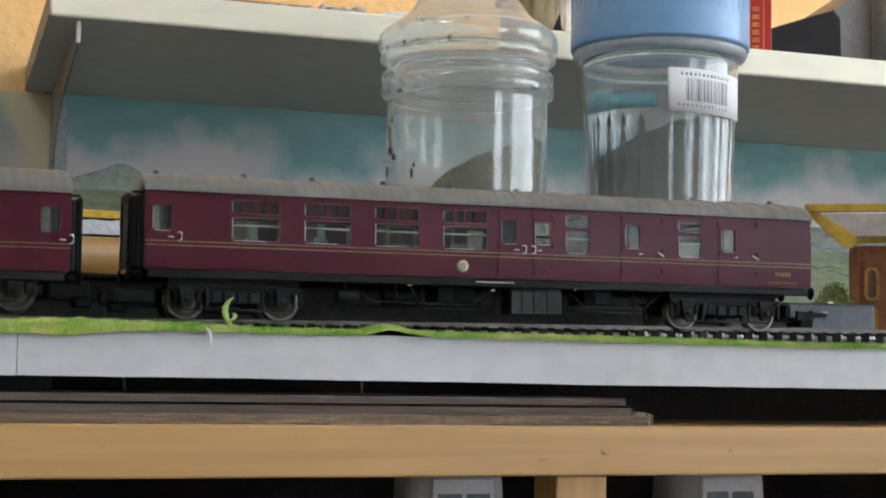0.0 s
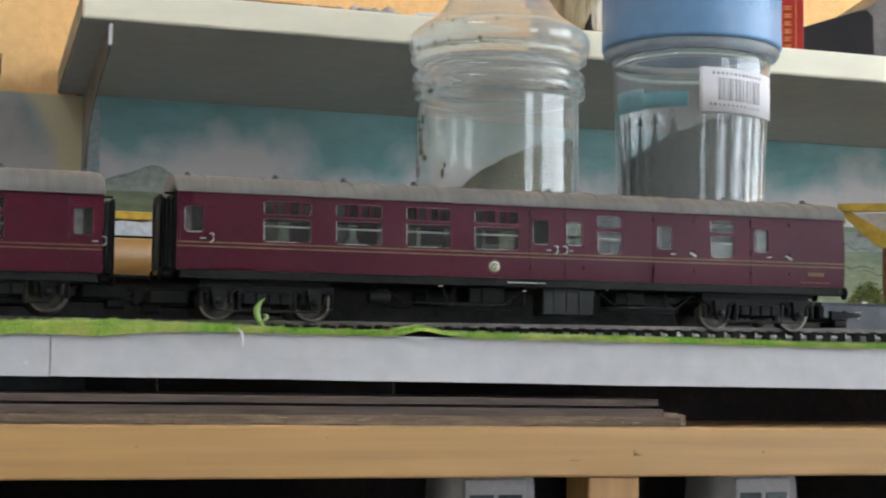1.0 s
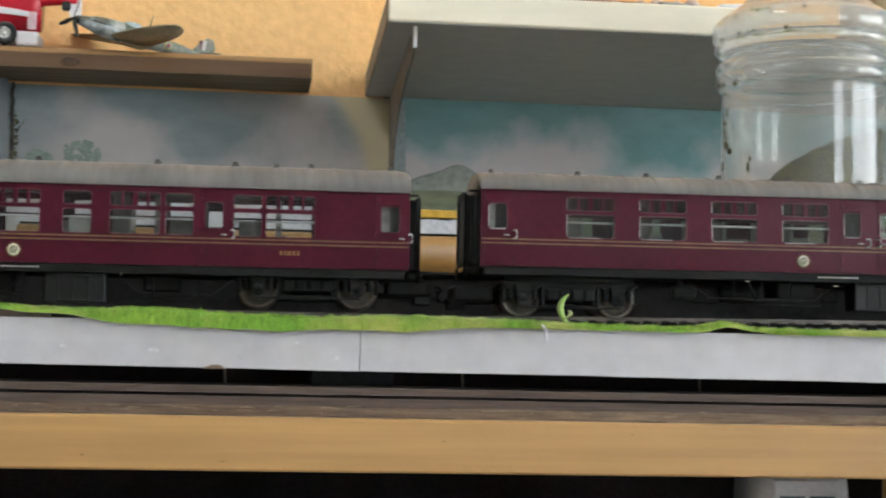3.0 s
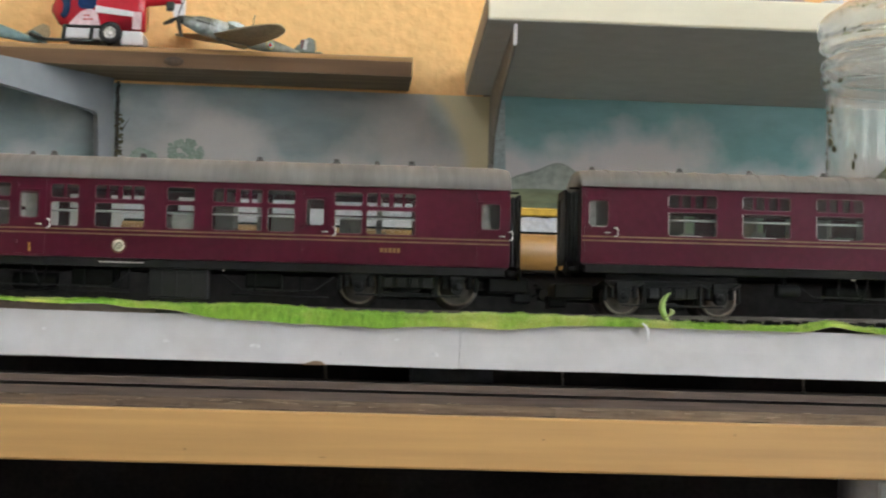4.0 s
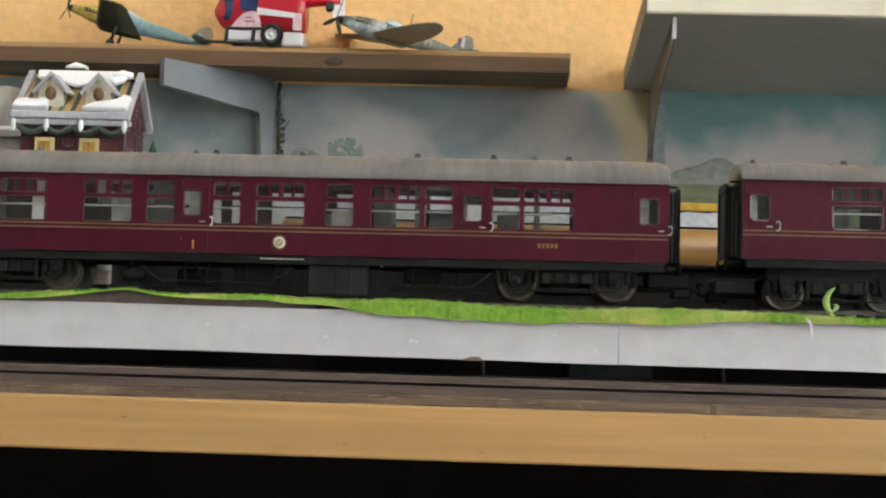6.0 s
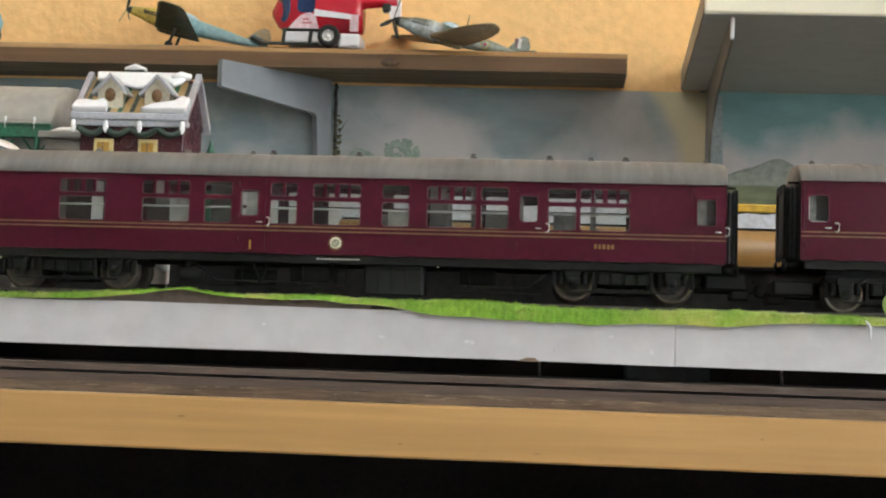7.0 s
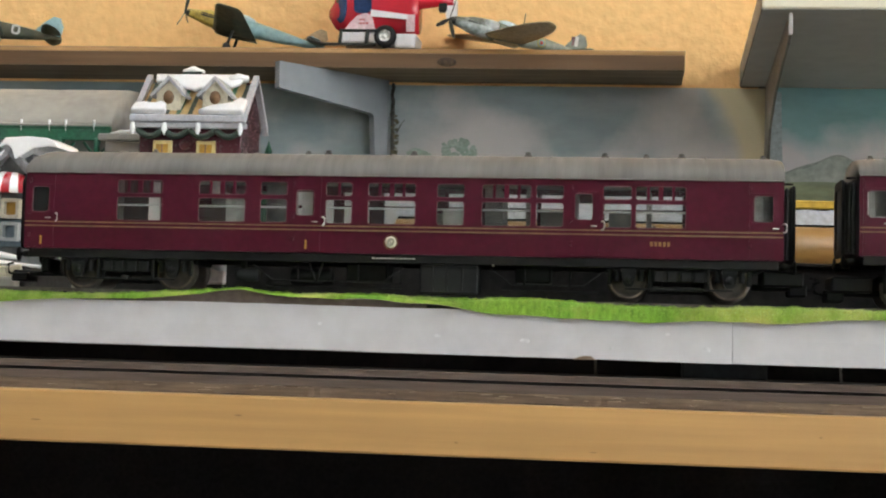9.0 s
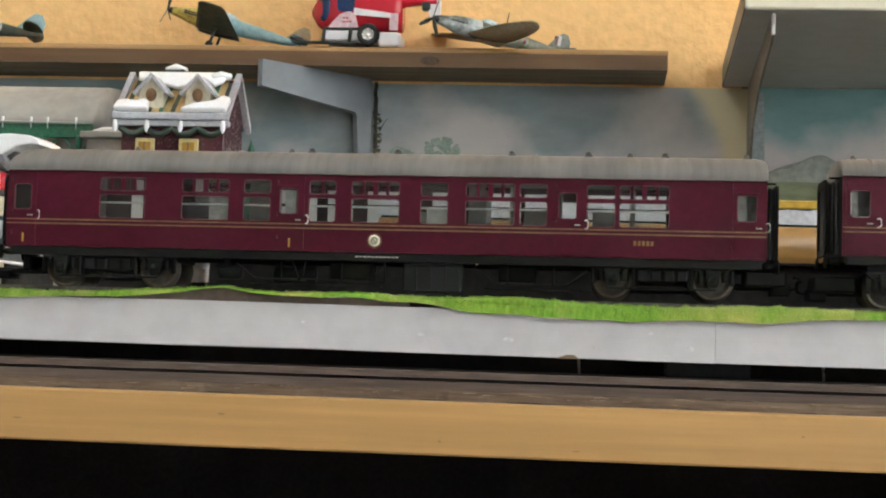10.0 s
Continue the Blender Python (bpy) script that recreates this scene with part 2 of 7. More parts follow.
def tube(points, r, n=8, taper=1.0):
    """A round bar along points."""
    bm = bmesh.new()
    pts = [Vector(p) for p in points]
    rings = []
    for i, p in enumerate(pts):
        d = (pts[min(i + 1, len(pts) - 1)] - pts[max(i - 1, 0)]).normalized()
        side = d.cross(Vector((0, 0, 1)))
        if side.length < 0.1:
            side = d.cross(Vector((0, 1, 0)))
        side.normalize()
        up = side.cross(d)
        rad = r * (1 + (taper - 1) * i / max(1, len(pts) - 1))
        rings.append([bm.verts.new(p + side * rad * math.cos(2 * math.pi * k / n) + up * rad * math.sin(2 * math.pi * k / n)) for k in range(n)])
    for a, b in zip(rings, rings[1:]):
        for k in range(n):
            bm.faces.new((a[k], a[(k + 1) % n], b[(k + 1) % n], b[k]))
    bm.faces.new(rings[0][::-1])
    bm.faces.new(rings[-1])
    for f in bm.faces:
        f.smooth = True
    return bm


def prism(outline, y0, y1, plane="xz"):
    """A flat outline given a thickness."""
    bm = bmesh.new()

    def put(p, d):
        return {"xz": (p[0], d, p[1]), "xy": (p[0], p[1], d), "yz": (d, p[0], p[1])}[plane]

    a = [bm.verts.new(put(p, y0)) for p in outline]
    b = [bm.verts.new(put(p, y1)) for p in outline]
    bm.faces.new(a)
    bm.faces.new(b[::-1])
    n = len(a)
    for i in range(n):
        bm.faces.new((a[i], b[i], b[(i + 1) % n], a[(i + 1) % n]))
    bmesh.ops.recalc_face_normals(bm, faces=bm.faces[:])
    return bm


def loft(sections, closed=True):
    """Skins a row of loops that have the same number of points."""
    bm = bmesh.new()
    rings = [[bm.verts.new(p) for p in s] for s in sections]
    for a, b in zip(rings, rings[1:]):
        n = len(a)
        for i in range(n if closed else n - 1):
            bm.faces.new((a[i], a[(i + 1) % n], b[(i + 1) % n], b[i]))
    if closed:
        bm.faces.new(rings[0][::-1])
        bm.faces.new(rings[-1])
    bmesh.ops.recalc_face_normals(bm, faces=bm.faces[:])
    for f in bm.faces:
        f.smooth = True
    return bm


def rounded(u0, u1, z0, z1, r, n=5):
    pts = []
    for cx, cz, a0 in ((u1 - r, z1 - r, 0), (u0 + r, z1 - r, 90), (u0 + r, z0 + r, 180), (u1 - r, z0 + r, 270)):
        for i in range(n + 1):
            a = radians(a0 + 90 * i / n)
            pts.append((cx + r * math.cos(a), cz + r * math.sin(a)))
    return pts


def ring(outer, inner, y0, y1):
    """A flat frame between two loops of equal count, from y0 to y1."""
    bm = bmesh.new()
    loops = [[bm.verts.new((p[0], y, p[1])) for p in loop] for loop, y in ((outer, y0), (inner, y0), (inner, y1), (outer, y1))]
    n = len(outer)
    for k in range(4):
        a, b = loops[k], loops[(k + 1) % 4]
        for i in range(n):
            bm.faces.new((a[i], a[(i + 1) % n], b[(i + 1) % n], b[i]))
    bmesh.ops.recalc_face_normals(bm, faces=bm.faces[:])
    return bm


def mesh_of(name, bm, material):
    me = bpy.data.meshes.new(name)
    bmesh.ops.scale(bm, vec=(0.001, 0.001, 0.001), verts=bm.verts[:])
    bm.to_mesh(me)
    bm.free()
    me.materials.append(material)
    return me


def part(name, bm, material, parent, label=""):
    ob = new(name, mesh_of(name, bm, material))
    ob.parent = parent
    return tagged(ob, label)


def share(name, me, parent, m=None):
    """One more part on a mesh that is already there."""
    ob = new(name, me)
    ob.parent = parent
    if m is not None:
        ob.matrix_basis = m
    return ob


def thing(name, label, category, at=(0, 0, 0), turn=(0, 0, 0), group="", kind=""):
    """An empty at a thing's base; at in millimetres from the eye's height."""
    ob = new(name)
    ob.empty_display_size = 0.02
    ob.matrix_basis = pose(at[0] / 1000, at[1] / 1000, EYE + at[2] / 1000, *turn)
    return tagged(ob, label, category, group, kind)


def solid(name, bm, material, label, category="", kind="", group="", at=(0, 0, 0), turn=(0, 0, 0)):
    ob = new(name, mesh_of(name, bm, material))
    ob.matrix_basis = pose(at[0] / 1000, at[1] / 1000, EYE + at[2] / 1000, *turn)
    return tagged(ob, label, category, group, kind)


def words(text, size, material, name, parent, at, label=""):
    """Raised lettering that faces the viewer."""
    cu = bpy.data.curves.new(name, "FONT")
    cu.body, cu.size, cu.extrude, cu.align_x, cu.align_y = text, size / 1000, 0.00003, "CENTER", "CENTER"
    tmp = bpy.data.objects.new("tmp", cu)
    me = bpy.data.meshes.new_from_object(tmp)
    bpy.data.objects.remove(tmp)
    me.materials.append(material)
    ob = new(name, me)
    ob.parent = parent
    ob.matrix_basis = pose(at[0] / 1000, at[1] / 1000, at[2] / 1000, 90, 0, 0)
    return tagged(ob, label)


# ---- room ----
FLOOR = -EYE * 1000
WALL_Y = 1310.0
solid("floor", box(-2300, 2500, -2500, 1420, FLOOR - 100, FLOOR), CARPET, "brown carpeted floor of the room", kind="structure")
solid("ceiling", join(box(-2300, -1200, -2500, 1420, 1500, 1600), box(-400, 2500, -2500, 1420, 1500, 1600), box(-1200, -400, -2500, -350, 1500, 1600), box(-1200, -400, 450, 1420, 1500, 1600)), CEILING, "plain white ceiling", kind="structure")
solid("wall_north", box(-2300, 2500, WALL_Y, 1420, FLOOR, 1500), WALL_PAPER, "wall with ochre woodchip wallpaper", kind="structure")
solid("wall_west", box(-2400, -2300, -2500, 1420, FLOOR, 1500), ROOM_WALL, "plain off-white side wall", kind="structure")


def wall_with_hole(name, along, at0, at1, a0, a1, h0, h1, z0, z1):
    """A wall along x or y with one window opening h0..h1, z0..z1."""
    cells = [(a0, h0, FLOOR, 1500), (h1, a1, FLOOR, 1500), (h0, h1, FLOOR, z0), (h0, h1, z1, 1500)]
    bms = [box(c[0], c[1], at0, at1, c[2], c[3]) if along == "x" else box(at0, at1, c[0], c[1], c[2], c[3]) for c in cells]
    return solid(name, join(*bms), ROOM_WALL, "plain off-white room wall with a window opening", kind="structure")


wall_with_hole("wall_east", "y", 2400, 2500, -2500, 1420, -1300, 900, 0, 1380)
wall_with_hole("wall_south", "x", -2500, -2400, -2300, 2500, 1430, 2330, -250, 1300)


def window(name, along, at, h0, h1, z0, z1):
    w = thing(name, "white painted window with two panes", "window", kind="structure")

    def bar(a0, a1, b0, b1, nm):
        part(nm, box(a0, a1, at - 25, at + 25, b0, b1, 4) if along == "x" else box(at - 25, at + 25, a0, a1, b0, b1, 4), WHITE_FRAME, w)
    mid = (h0 + h1) / 2
    bar(h0, h0 + 50, z0, z1, "window_frame")
    bar(h1 - 50, h1, z0, z1, "window_frame")
    bar(h0 + 50, h1 - 50, z1 - 50, z1, "window_frame")
    bar(h0 + 50, h1 - 50, z0, z0 + 50, "window_sill")
    bar(mid - 30, mid + 30, z0 + 50, z1 - 50, "mullion")
    for a, b in ((h0 + 50, mid - 30), (mid + 30, h1 - 50)):
        p = part("pane", box(a, b, at - 2, at + 2, z0 + 50, z1 - 50) if along == "x" else box(at - 2, at + 2, a, b, z0 + 50, z1 - 50), ROOM_PANE, w)
        p.visible_shadow = False


window("window_1", "y", 2450, -1300, 900, 0, 1380)
window("window_2", "x", -2450, 1430, 2330, -250, 1300)


def overcast(name, strength):
    """Bright cloudy sky as seen through a window."""
    m = bpy.data.materials.new(name)
    m.use_nodes = True
    n, li = m.node_tree.nodes, m.node_tree.links
    n.remove(n["Principled BSDF"])
    em, nz, rp, tc = n.new("ShaderNodeEmission"), n.new("ShaderNodeTexNoise"), n.new("ShaderNodeMix"), n.new("ShaderNodeTexCoord")
    nz.inputs["Scale"].default_value = 1.2
    rp.data_type = "RGBA"
    rp.inputs["A"].default_value, rp.inputs["B"].default_value = (0.88, 0.94, 1.0, 1), (1.0, 0.99, 0.97, 1)
    li.new(tc.outputs["Object"], nz.inputs["Vector"])
    li.new(nz.outputs["Fac"], rp.inputs["Factor"])
    li.new(rp.outputs["Result"], em.inputs[0])
    em.inputs[1].default_value = strength
    li.new(em.outputs[0], n["Material Output"].inputs[0])
    return m


solid("backdrop_side", box(2900, 2910, -2300, 1900, -700, 2300), overcast("cloudy_sky_side", 9.5), "pale overcast sky outside the side window", kind="structure")
solid("backdrop_rear", box(-300, 3300, -2910, -2900, -700, 2300), overcast("cloudy_sky_rear", 10.5), "pale overcast sky outside the rear window", kind="structure")

sk = thing("window_3", "white framed roof window in the ceiling", "window", kind="structure")
for x0, x1, y0, y1 in ((-1200, -1150, -350, 450), (-450, -400, -350, 450), (-1150, -450, -350, -300), (-1150, -450, 400, 450)):
    part("window_frame", box(x0, x1, y0, y1, 1520, 1580, 4), WHITE_FRAME, sk)
part("pane", box(-1150, -450, -300, 400, 1548, 1552), ROOM_PANE, sk).visible_shadow = False
solid("backdrop_top", box(-1600, 0, -800, 900, 1900, 1910), overcast("cloudy_sky_top", 12.0), "pale overcast sky over the roof window", kind="structure")

# ---- table, boards and layout base ----
table = thing("workbench", "varnished pine workbench with a dark open space below", "table")
part("tabletop", box(-1400, 1150, 490, 1300, -34, -17.3, 0.8, 2), PINE, table, "varnished pine board with visible grain and knots")
for kx, kz, kw, kh in ((227.5, -26.3, 1.1, 0.5), (226.9, -26.0, 0.4, 1.2), (228.6, -26.6, 1.6, 0.2), (205, -28.4, 1.9, 0.25), (276, -25.6, 0.6, 0.5), (-50, -29.5, 0.6, 0.35), (-119, -23.5, 1.3, 0.3), (-185, -27, 1.6, 0.25), (120, -21, 0.4, 0.3), (-8, -31, 1.2, 0.2), (60, -24, 0.5, 0.25)):
    part("knot", lathe([(0.01, 0), (0.95, 0), (1.0, 0.02)], 14, axis="y"), KNOT, table).matrix_basis = Matrix.LocRotScale(
        (kx / 1000, 0.48996, kz / 1000), None, (kw, 1, kh))
part("front_post", box(211, 229.6, 492, 512, FLOOR, -34, 0.5), PINE_POST, table, "square pine front post")
for lx in (-1390, 1110):
    for ly in (500, 1270):
        part("leg", box(lx, lx + 35, ly, ly + 28, FLOOR, -34, 0.8), PINE_POST, table)
# panels and shelf added in the void's shade colour to close it off
part("back_panel", box(-1400, 1150, 985, 1000, -330, -34), VOID_BLACK, table, "near-black back panel coloured as the shade under the bench")
part("lower_shelf", box(-1380, 1130, 515, 985, -130, -112), VOID_BLACK, table, "lower shelf coloured near-black as shade")
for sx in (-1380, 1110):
    part("side_panel", box(sx, sx + 20, 530, 985, -330, -34), VOID_BLACK, table)

FIBRE = mat("pale_board_fibre", (0.40, 0.31, 0.22), (0.30, 0.22, 0.15), rough=0.9, s1=200)
stack = thing("board_stack", "stacked brown hardboard and chipboard sheets lying on the bench", "board")


def rough_edge(x0, x1, y0, y1, z0, z1, amp, seed, step=4.0):
    """A board whose front edge is slightly frayed."""
    rnd = random.Random(seed)
    bm = bmesh.new()
    n = int((x1 - x0) / step)
    rows = []
    for i in range(n + 1):
        x = x0 + (x1 - x0) * i / n
        j = rnd.uniform(-amp, amp)
        k = rnd.uniform(-amp, amp) * 0.5
        rows.append([bm.verts.new(p) for p in ((x, y0 + j, z0), (x, y0 + j * 0.4, z1 + k), (x, y1, z1), (x, y1, z0))])
    for a, b in zip(rows, rows[1:]):
        for q in range(4):
            bm.faces.new((a[q], a[(q + 1) % 4], b[(q + 1) % 4], b[q]))
    bm.faces.new(rows[0])
    bm.faces.new(rows[-1][::-1])
    bmesh.ops.recalc_face_normals(bm, faces=bm.faces[:])
    return bm


part("upper_sheet", rough_edge(-1300, 238.5, 496, 556, -10.3, -8.0, 0.10, 3), HARDBOARD, stack, "thin dark brown hardboard sheet")
part("middle_sheet", rough_edge(-1300, 240, 495, 556, -13.9, -11.2, 0.12, 4), HARDBOARD, stack, "brown hardboard sheet")
part("lower_sheet", rough_edge(-1300, 246, 494, 556, -17.25, -13.95, 0.3, 5, 2.0), CHIPBOARD, stack, "frayed chipboard sheet")
rnd = random.Random(8)
chips = bmesh.new()
for i in range(9):
    x = 238 + i * 1.2
    chips = join(chips, box(x, x + rnd.uniform(1.0, 2.2), 495, 505, -17.2, -12.0 - abs(i - 5) * 0.35 - rnd.uniform(0, 1.2), 0.2))
part("torn_corner", chips, CHIPBOARD, stack, "torn fibrous corner")

rnd = random.Random(23)
for k in range(70):
    x = rnd.uniform(-290, 236)
    w = rnd.uniform(0.8, 5.0)
    z = rnd.triangular(-17.0, -13.6, -14.2)
    part("loose_fibre", tube([(x, 493.7, z), (x + w * 0.5, 493.3, z + rnd.uniform(-0.2, 0.3)), (x + w, 493.8, z + rnd.uniform(-0.2, 0.2))], rnd.uniform(0.06, 0.16), 5, 0.5), FIBRE, stack)
for x, w in ((-74, 12), (-58, 9), (-30, 16), (22, 10), (58, 7), (-128, 14), (-176, 11), (120, 13), (186, 9), (-215, 12)):
    part("split", prism([(x, -17.2), (x + w * 0.3, -16.95), (x + w * 0.8, -17.0), (x + w, -17.25)], 493.5, 494.2), SLEEPER, stack, "dark split in the edge")

base = thing("layout_baseboard", "grey topped model railway baseboard with white card edging", "baseboard")
part("deck", box(-1150, 1000, 502.5, 1298, -2.6, 11.9), BOARD, base, "grey deck of the layout")


def edging(x0, x1, off, seed):
    """Card edging, a little wavy along its top and bottom."""
    rnd = random.Random(seed)
    bm = bmesh.new()
    n = int((x1 - x0) / 6)
    rows = []
    for i in range(n + 1):
        x = x0 + (x1 - x0) * i / n
        a = noise.noise(Vector((x * 0.02, seed, 0))) * 0.35 + rnd.uniform(-0.06, 0.06)
        b = noise.noise(Vector((x * 0.015, seed, 7))) * 0.3 + rnd.uniform(-0.05, 0.05)
        y = 500 + off + noise.noise(Vector((x * 0.012, seed, 3))) * 0.5
        zb, zt = -2.75 - 0.0025 * (x - 34) + b, 11.95 + a
        rows.append([bm.verts.new(p) for p in ((x, y, zb), (x, y - 0.25, (zb + zt) / 2), (x, y, zt), (x, 502.4, zt), (x, 502.4, zb))])
    for a, b in zip(rows, rows[1:]):
        for q in range(5):
            bm.faces.new((a[q], a[(q + 1) % 5], b[(q + 1) % 5], b[q]))
    bm.faces.new(rows[0])
    bm.faces.new(rows[-1][::-1])
    bmesh.ops.recalc_face_normals(bm, faces=bm.faces[:])
    return bm


part("edging_strip", edging(-1150, 33.86, -0.1, 1), STRIP, base, "white card edging strip with scuffs")
part("edging_strip", edging(34.14, 1000, 0.25, 2), STRIP, base, "white card edging strip")
SCUFF = mat("rubbed_card", (0.70, 0.70, 0.71), (0.62, 0.62, 0.64), rough=0.6, s1=200)
rnd = random.Random(17)
for sx, sz, r in ((26, 1.4, 1.3), (-30, 2.6, 1.5), (-3.5, 1.0, 0.9), (14, 5.8, 0.8), (-58, 3.4, 1.1), (-96, 6.2, 0.8)):
    pts = [(sx + r * rnd.uniform(0.6, 1.4) * math.cos(k * 0.7854), sz + r * rnd.uniform(0.35, 0.8) * math.sin(k * 0.7854)) for k in range(8)]
    part("scuff", prism(pts, 499.4, 499.9), SCUFF, base, "pale scuff on the card")
part("scuff", prism([(-231, 4.9), (-228.5, 5.3), (-227.2, 5.0), (-229, 4.75)], 499.3, 499.9), SLEEPER, base, "dark scratch on the card")
part("torn_flap", prism([(-15.5, -2.9), (-12, -1.6), (-9.5, -1.7), (-8.0, -2.9)], 498.9, 499.5), CHIPBOARD, base, "torn brown flap of card")
for px in (-8.6, 69.4, 150):
    part("foot", tube([(px, 520, -2.6), (px + 0.3, 520, -8)], 0.45, 6), WHEEL, base, "small steel pin foot")
part("support_block", box(20, 48, 535, 552, -8, -2.6, 0.5), BELLOWS, base, "dark grey support block")
# near-black batten paints the shade in the slot below the deck
part("batten", box(-1150, 1000, 560, 580, -17.3, -2.6), VOID_BLACK, base, "supporting batten coloured near-black as shade in the slot")
for px in (-700, -300, 420, 800):
    part("support_block", box(px, px + 50, 640, 760, -17.3, -2.6, 0.5), UNDER, base)


def shred(pts, width, name, material, at, label, cat):
    """A curled narrow strip."""
    bm = bmesh.new()
    rows = []
    for i, (x, y, z) in enumerate(pts):
        w = width * math.sin(math.pi * (0.12 + 0.8 * i / (len(pts) - 1)))
        rows.append([bm.verts.new(p) for p in ((x - w / 2, y, z), (x, y - 0.25, z), (x + w / 2, y, z), (x, y + 0.12, z))])
    for a, b in zip(rows, rows[1:]):
        for q in range(4):
            bm.faces.new((a[q], a[(q + 1) % 4], b[(q + 1) % 4], b[q]))
    bm.faces.new(rows[0][::-1])
    bm.faces.new(rows[-1])
    bmesh.ops.recalc_face_normals(bm, faces=bm.faces[:])
    for f in bm.faces:
        f.smooth = True
    return solid(name, bm, material, label, cat, at=at)


shred([(-1.0, 0.9, 6.3), (-0.6, -0.2, 6.0), (0.0, -0.9, 5.0), (0.3, -1.0, 3.5), (0.5, -0.9, 1.8), (0.6, -0.8, 0.2)], 1.15, "paper_shred", WHITE_TIP,
      (92.6, 497.4, 7.0), "torn white paper shred stuck to the edging", "paper")

# ---- grass matting along the front edge ----


def leaf_green(name, c1, c2, c3):
    m = mat(name, c1, c2, rough=0.85, s1=48, s2=800, dirt=0.4, bump=0.7, bs=1300, mix=(0.3, 0.7), stretch=(1, 0.35, 0.3))
    n, li = m.node_tree.nodes, m.node_tree.links
    b = n["Principled BSDF"]
    src = b.inputs["Base Color"].links[0].from_socket
    tc, nz, r, mx = n.new("ShaderNodeTexCoord"), n.new("ShaderNodeTexNoise"), n.new("ShaderNodeMapRange"), n.new("ShaderNodeMix")
    nz.inputs["Scale"].default_value, nz.inputs["Detail"].default_value = 75, 4
    r.inputs["From Min"].default_value, r.inputs["From Max"].default_value = 0.46, 0.74
    mx.data_type = "RGBA"
    mx.inputs["B"].default_value = (*c3, 1)
    li.new(tc.outputs["Object"], nz.inputs["Vector"])
    li.new(nz.outputs["Fac"], r.inputs["Value"])
    li.new(r.outputs[0], mx.inputs["Factor"])
    li.new(src, mx.inputs["A"])
    li.new(mx.outputs["Result"], b.inputs["Base Color"])
    return m


GRASS = leaf_green("grass_flock", (0.15, 0.345, 0.03), (0.28, 0.45, 0.05), (0.45, 0.46, 0.11))


def swell(x, c, w):
    return math.exp(-((x - c) / w) ** 2)


def mat_low(x):
    """Height of the drooping front edge of the matting: it sags, lifts off the card and curls here and there."""
    z = 11.8 + sum(h * swell(x, c, w) for c, w, h in (
        (-212, 18, -2.1), (-165, 20, 0.4), (-140, 14, 1.6), (-122, 13, 3.9), (-100, 13, 2.1), (-80, 11, 2.3), (-60, 12, 1.4), (-38, 13, -1.4),
        (-16, 12, -2.0), (-6, 5, -0.8), (8, 12, -2.7), (28, 12, -1.3), (48, 14, -1.9), (153, 5, 1.9), (160, 7, 0.7), (300, 60, -0.5)))
    return z + 0.2 * noise.noise(Vector((x * 0.12, 2, 0))) + 0.2 * noise.noise(Vector((x * 0.5, 5, 0)))


def mat_top(x):
    z = 13.75 + sum(h * swell(x, c, w) for c, w, h in (
        (-230, 30, 0.9), (-130, 26, 2.2), (-80, 26, 2.1), (-30, 22, 2.1), (5, 15, 0.5), (50, 24, 1.5), (85, 18, 0.8), (153, 7, 1.9), (320, 50, -0.7)))
    return max(z, mat_low(x) + 0.5) + 0.3 * noise.noise(Vector((x * 0.2, 9, 0)))


grass = thing("grass_matting", "bright green flocked grass matting curling over the board edge", "grass mat")
bm = bmesh.new()
under = bmesh.new()
xs = [-520 + i * 2.0 for i in range(int(1270 / 2) + 1)]
rows, urows = [], []
for x in xs:
    lo, hi = mat_low(x), mat_top(x)
    lift = max(0.0, lo - 12.2)
    prof = [(529, 12.2), (518, hi - 1.6), (508, hi - 0.5), (502, hi - 0.1), (499.2 - lift * 0.2, (hi * 0.72 + lo * 0.28)), (498.3 - lift * 0.2, (hi + lo * 1.4) / 2.4), (497.9 - lift * 0.3, lo)]
    rows.append([bm.verts.new((x, y, z)) for y, z in prof])
    urows.append([under.verts.new((x, y + 0.35, z - (0.45 if i < 6 else 0.0))) for i, (y, z) in enumerate(prof)])
for grid, b in ((rows, bm), (urows, under)):
    for a, c in zip(grid, grid[1:]):
        for q in range(len(a) - 1):
            f = b.faces.new((a[q], c[q], c[q + 1], a[q + 1]))
            f.smooth = True
part("turf", bm, GRASS, grass, "green flock turf")
fold = bmesh.new()
frow = []
for x in xs:
    if -165 < x < -60:
        frow.append([fold.verts.new((x, y, z)) for y, z in ((500.9, 11.2), (500.2, min(mat_low(x), 16) + 0.25), (500.9, min(mat_low(x), 16) + 0.25), (501.4, 11.2))])
for a, c in zip(frow, frow[1:]):
    for q in range(4):
        fold.faces.new((a[q], c[q], c[(q + 1) % 4], a[(q + 1) % 4]))
part("turned_edge", fold, MAT_BACK, grass, "turned up brown paper edge")
part("paper_back", under, MAT_BACK, grass, "brown paper backing")


edge = bmesh.new()
erow = []
for x in xs:
    if -90 < x < 160:
        w = max(0.0, noise.noise(Vector((x * 0.09, 21, 0)))) * 0.5
        erow.append([edge.verts.new((x, y, mat_low(x) + dz)) for y, dz in ((497.75, -w - 0.05), (497.6, 0.06), (498.1, 0.06))])
for a, c in zip(erow, erow[1:]):
    for q in range(2):
        edge.faces.new((a[q], c[q], c[q + 1], a[q + 1]))
part("torn_paper_edge", edge, mat("pale_torn_paper", (0.62, 0.60, 0.50), (0.45, 0.42, 0.33), rough=0.9, s1=200), grass, "pale torn paper edge")


